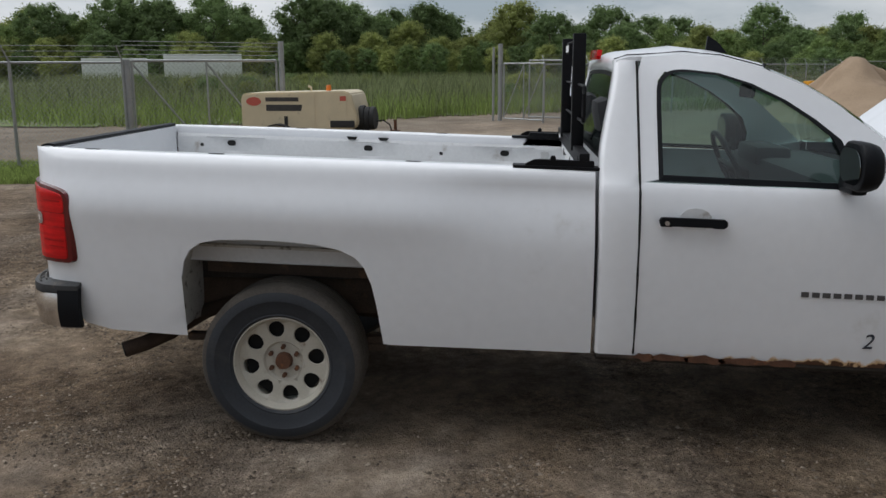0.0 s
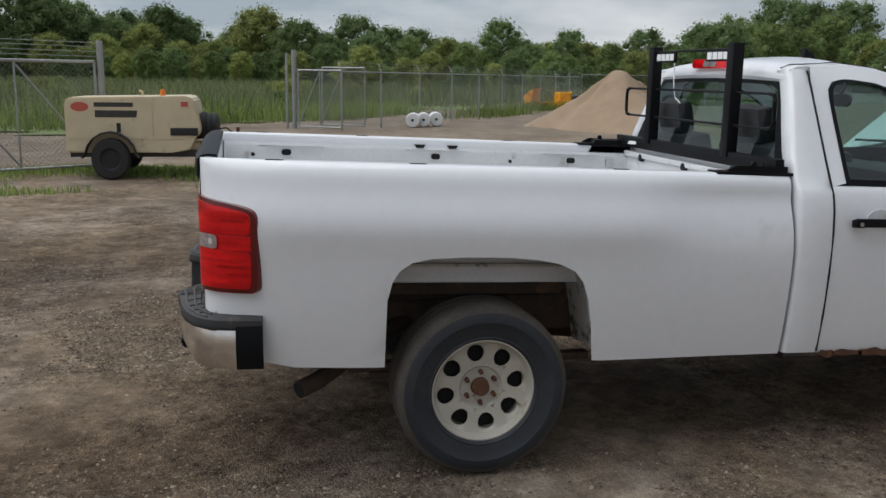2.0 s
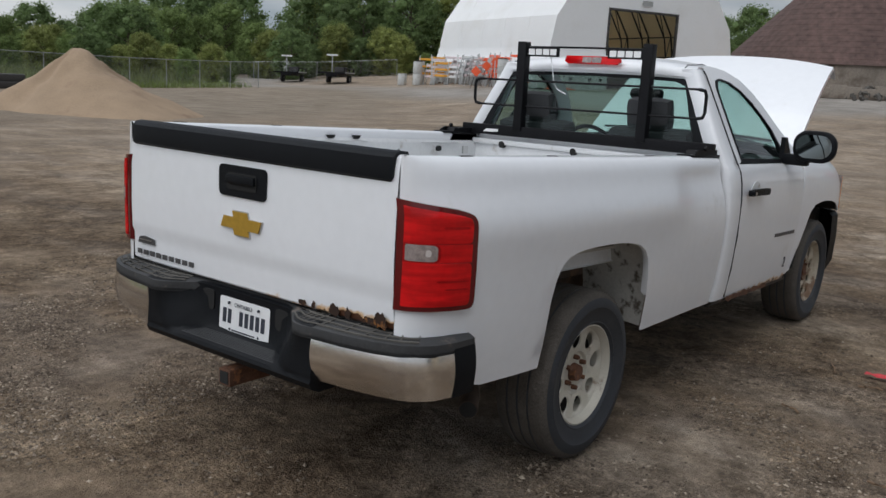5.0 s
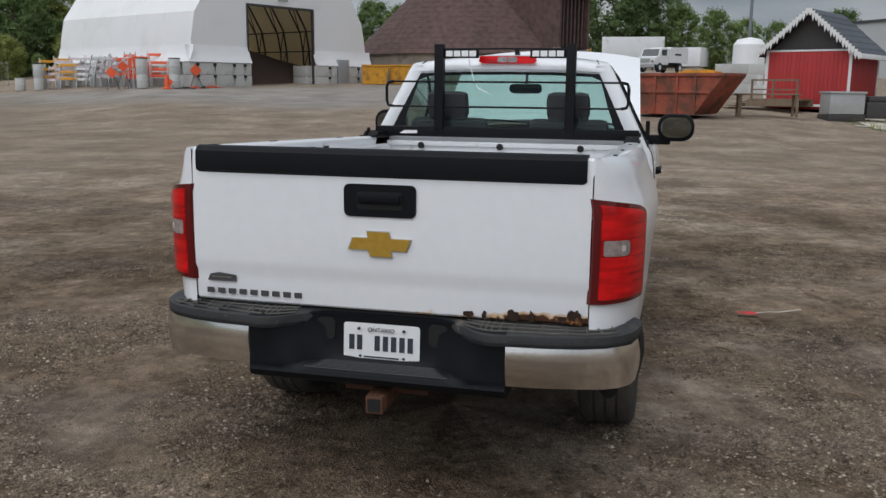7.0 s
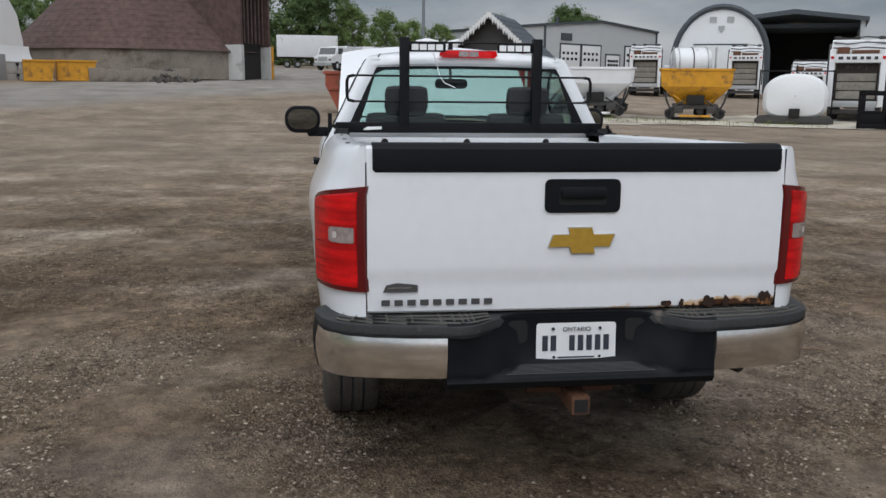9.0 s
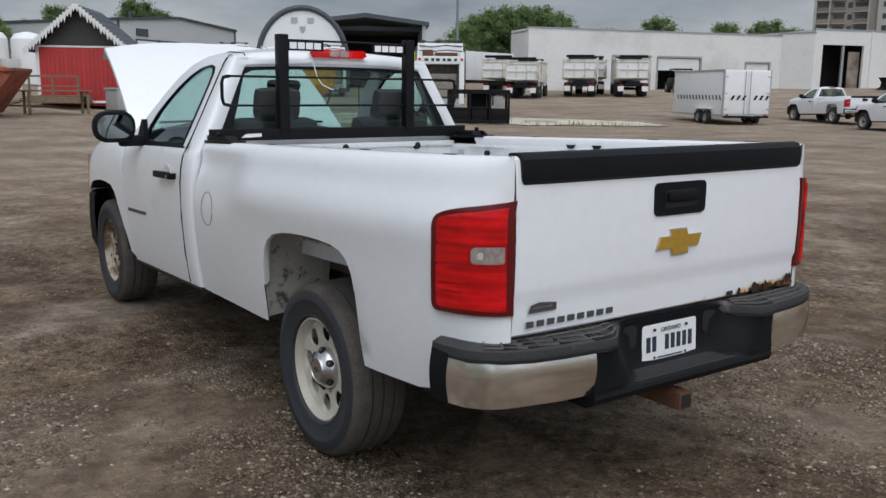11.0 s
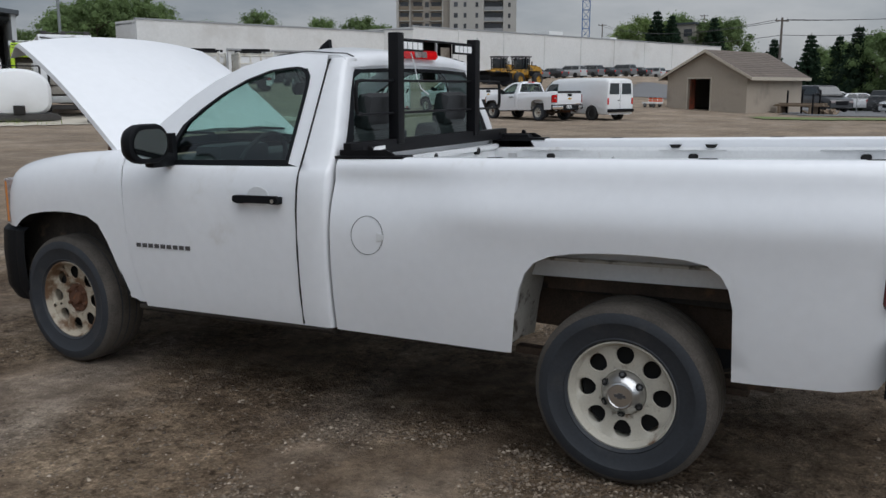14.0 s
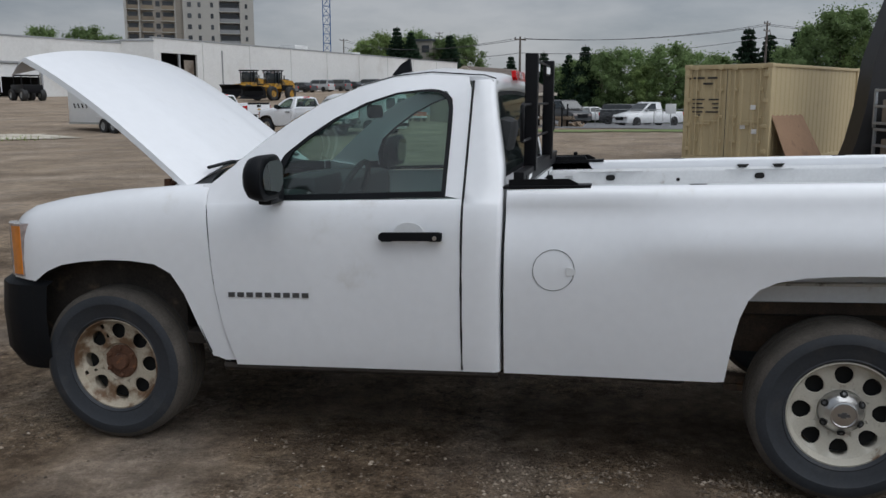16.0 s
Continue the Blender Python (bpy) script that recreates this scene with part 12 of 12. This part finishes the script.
def utility_pole(x, y, top, rz, arms=1):
    z = gz(x, y)
    o = thing("utility_pole", "weathered wooden utility pole with a cross-arm", "utility pole", group="utility poles", at=pose(x, y, z, 0, 0, rz))
    bm = bmesh.new()
    rod(bm, (0, 0, -0.5), (0, 0, top - z), 0.16, 0.10, 10)
    part("mast", bm, M_WOODPOLE, o)
    for k in range(arms):
        bits(o, "cross_arm", M_WOODPOLE, [(-0.9, 0.9, -0.05, 0.05, top - z - 0.35 - 0.8 * k, top - z - 0.23 - 0.8 * k)], bev=0)
        for a in (-0.8, 0.0, 0.8):
            bm = bmesh.new()
            lathe(bm, [(0.01, 0), (0.05, 0.02), (0.05, 0.14), (0.01, 0.16)], 8, "Z", (a, 0, top - z - 0.23 - 0.8 * k))
            part("insulator", bm, M_RACK, o)
    return o


utility_pole(12.2, -84.6, 7.9, 60)
utility_pole(-13.9, -104.4, 10.6, 60, 2)
utility_pole(45.0, -196.0, 17.0, 30, 2)
utility_pole(62.0, -178.0, 14.5, 30)


def wire(p0, p1, sag):
    bm = bmesh.new()
    a, b = Vector(p0), Vector(p1)
    pipe(bm, [a.lerp(b, f / 16) - Vector((0, 0, sag * 4 * (f / 16) * (1 - f / 16))) for f in range(17)], 0.025, 4)
    return solo("overhead_wire", bm, M_WIRE, "sagging black overhead wire between poles", "wire", group="overhead wires")


for dz, off in ((7.7, -0.6), (7.7, 0.6), (6.3, 0)):
    wire((12.2 + off, -84.6, dz), (-13.9 + off, -104.4, dz + 2.5), 0.7)
    wire((12.2 + off, -84.6, dz), (62.0 + off, -178.0, dz + 6.5), 1.5)
    wire((-13.9 + off, -104.4, dz + 2.5), (-60 + off, -138, dz + 3.0), 1.0)
mid = thing("low_block", "low brick apartment block behind the trees", "building", at=pose(47.5, -188, 0, 0, 0, 165))
bits(mid, "wall", M_TOWER, [(-6, 6, -6, 6, 0, 14.0)], bev=0)
bits(mid, "roof_edge", M_TRIMDARK, [(-6.3, 6.3, -6.3, 6.3, 14.0, 14.4)], bev=0)
bits(mid, "window", M_PANE, [(-5.4 + 3.0 * k, -3.6 + 3.0 * k, s * 6.02 - 0.05, s * 6.02 + 0.05, 11.6, 13.1) for k in range(4) for s in (-1, 1)], bev=0)
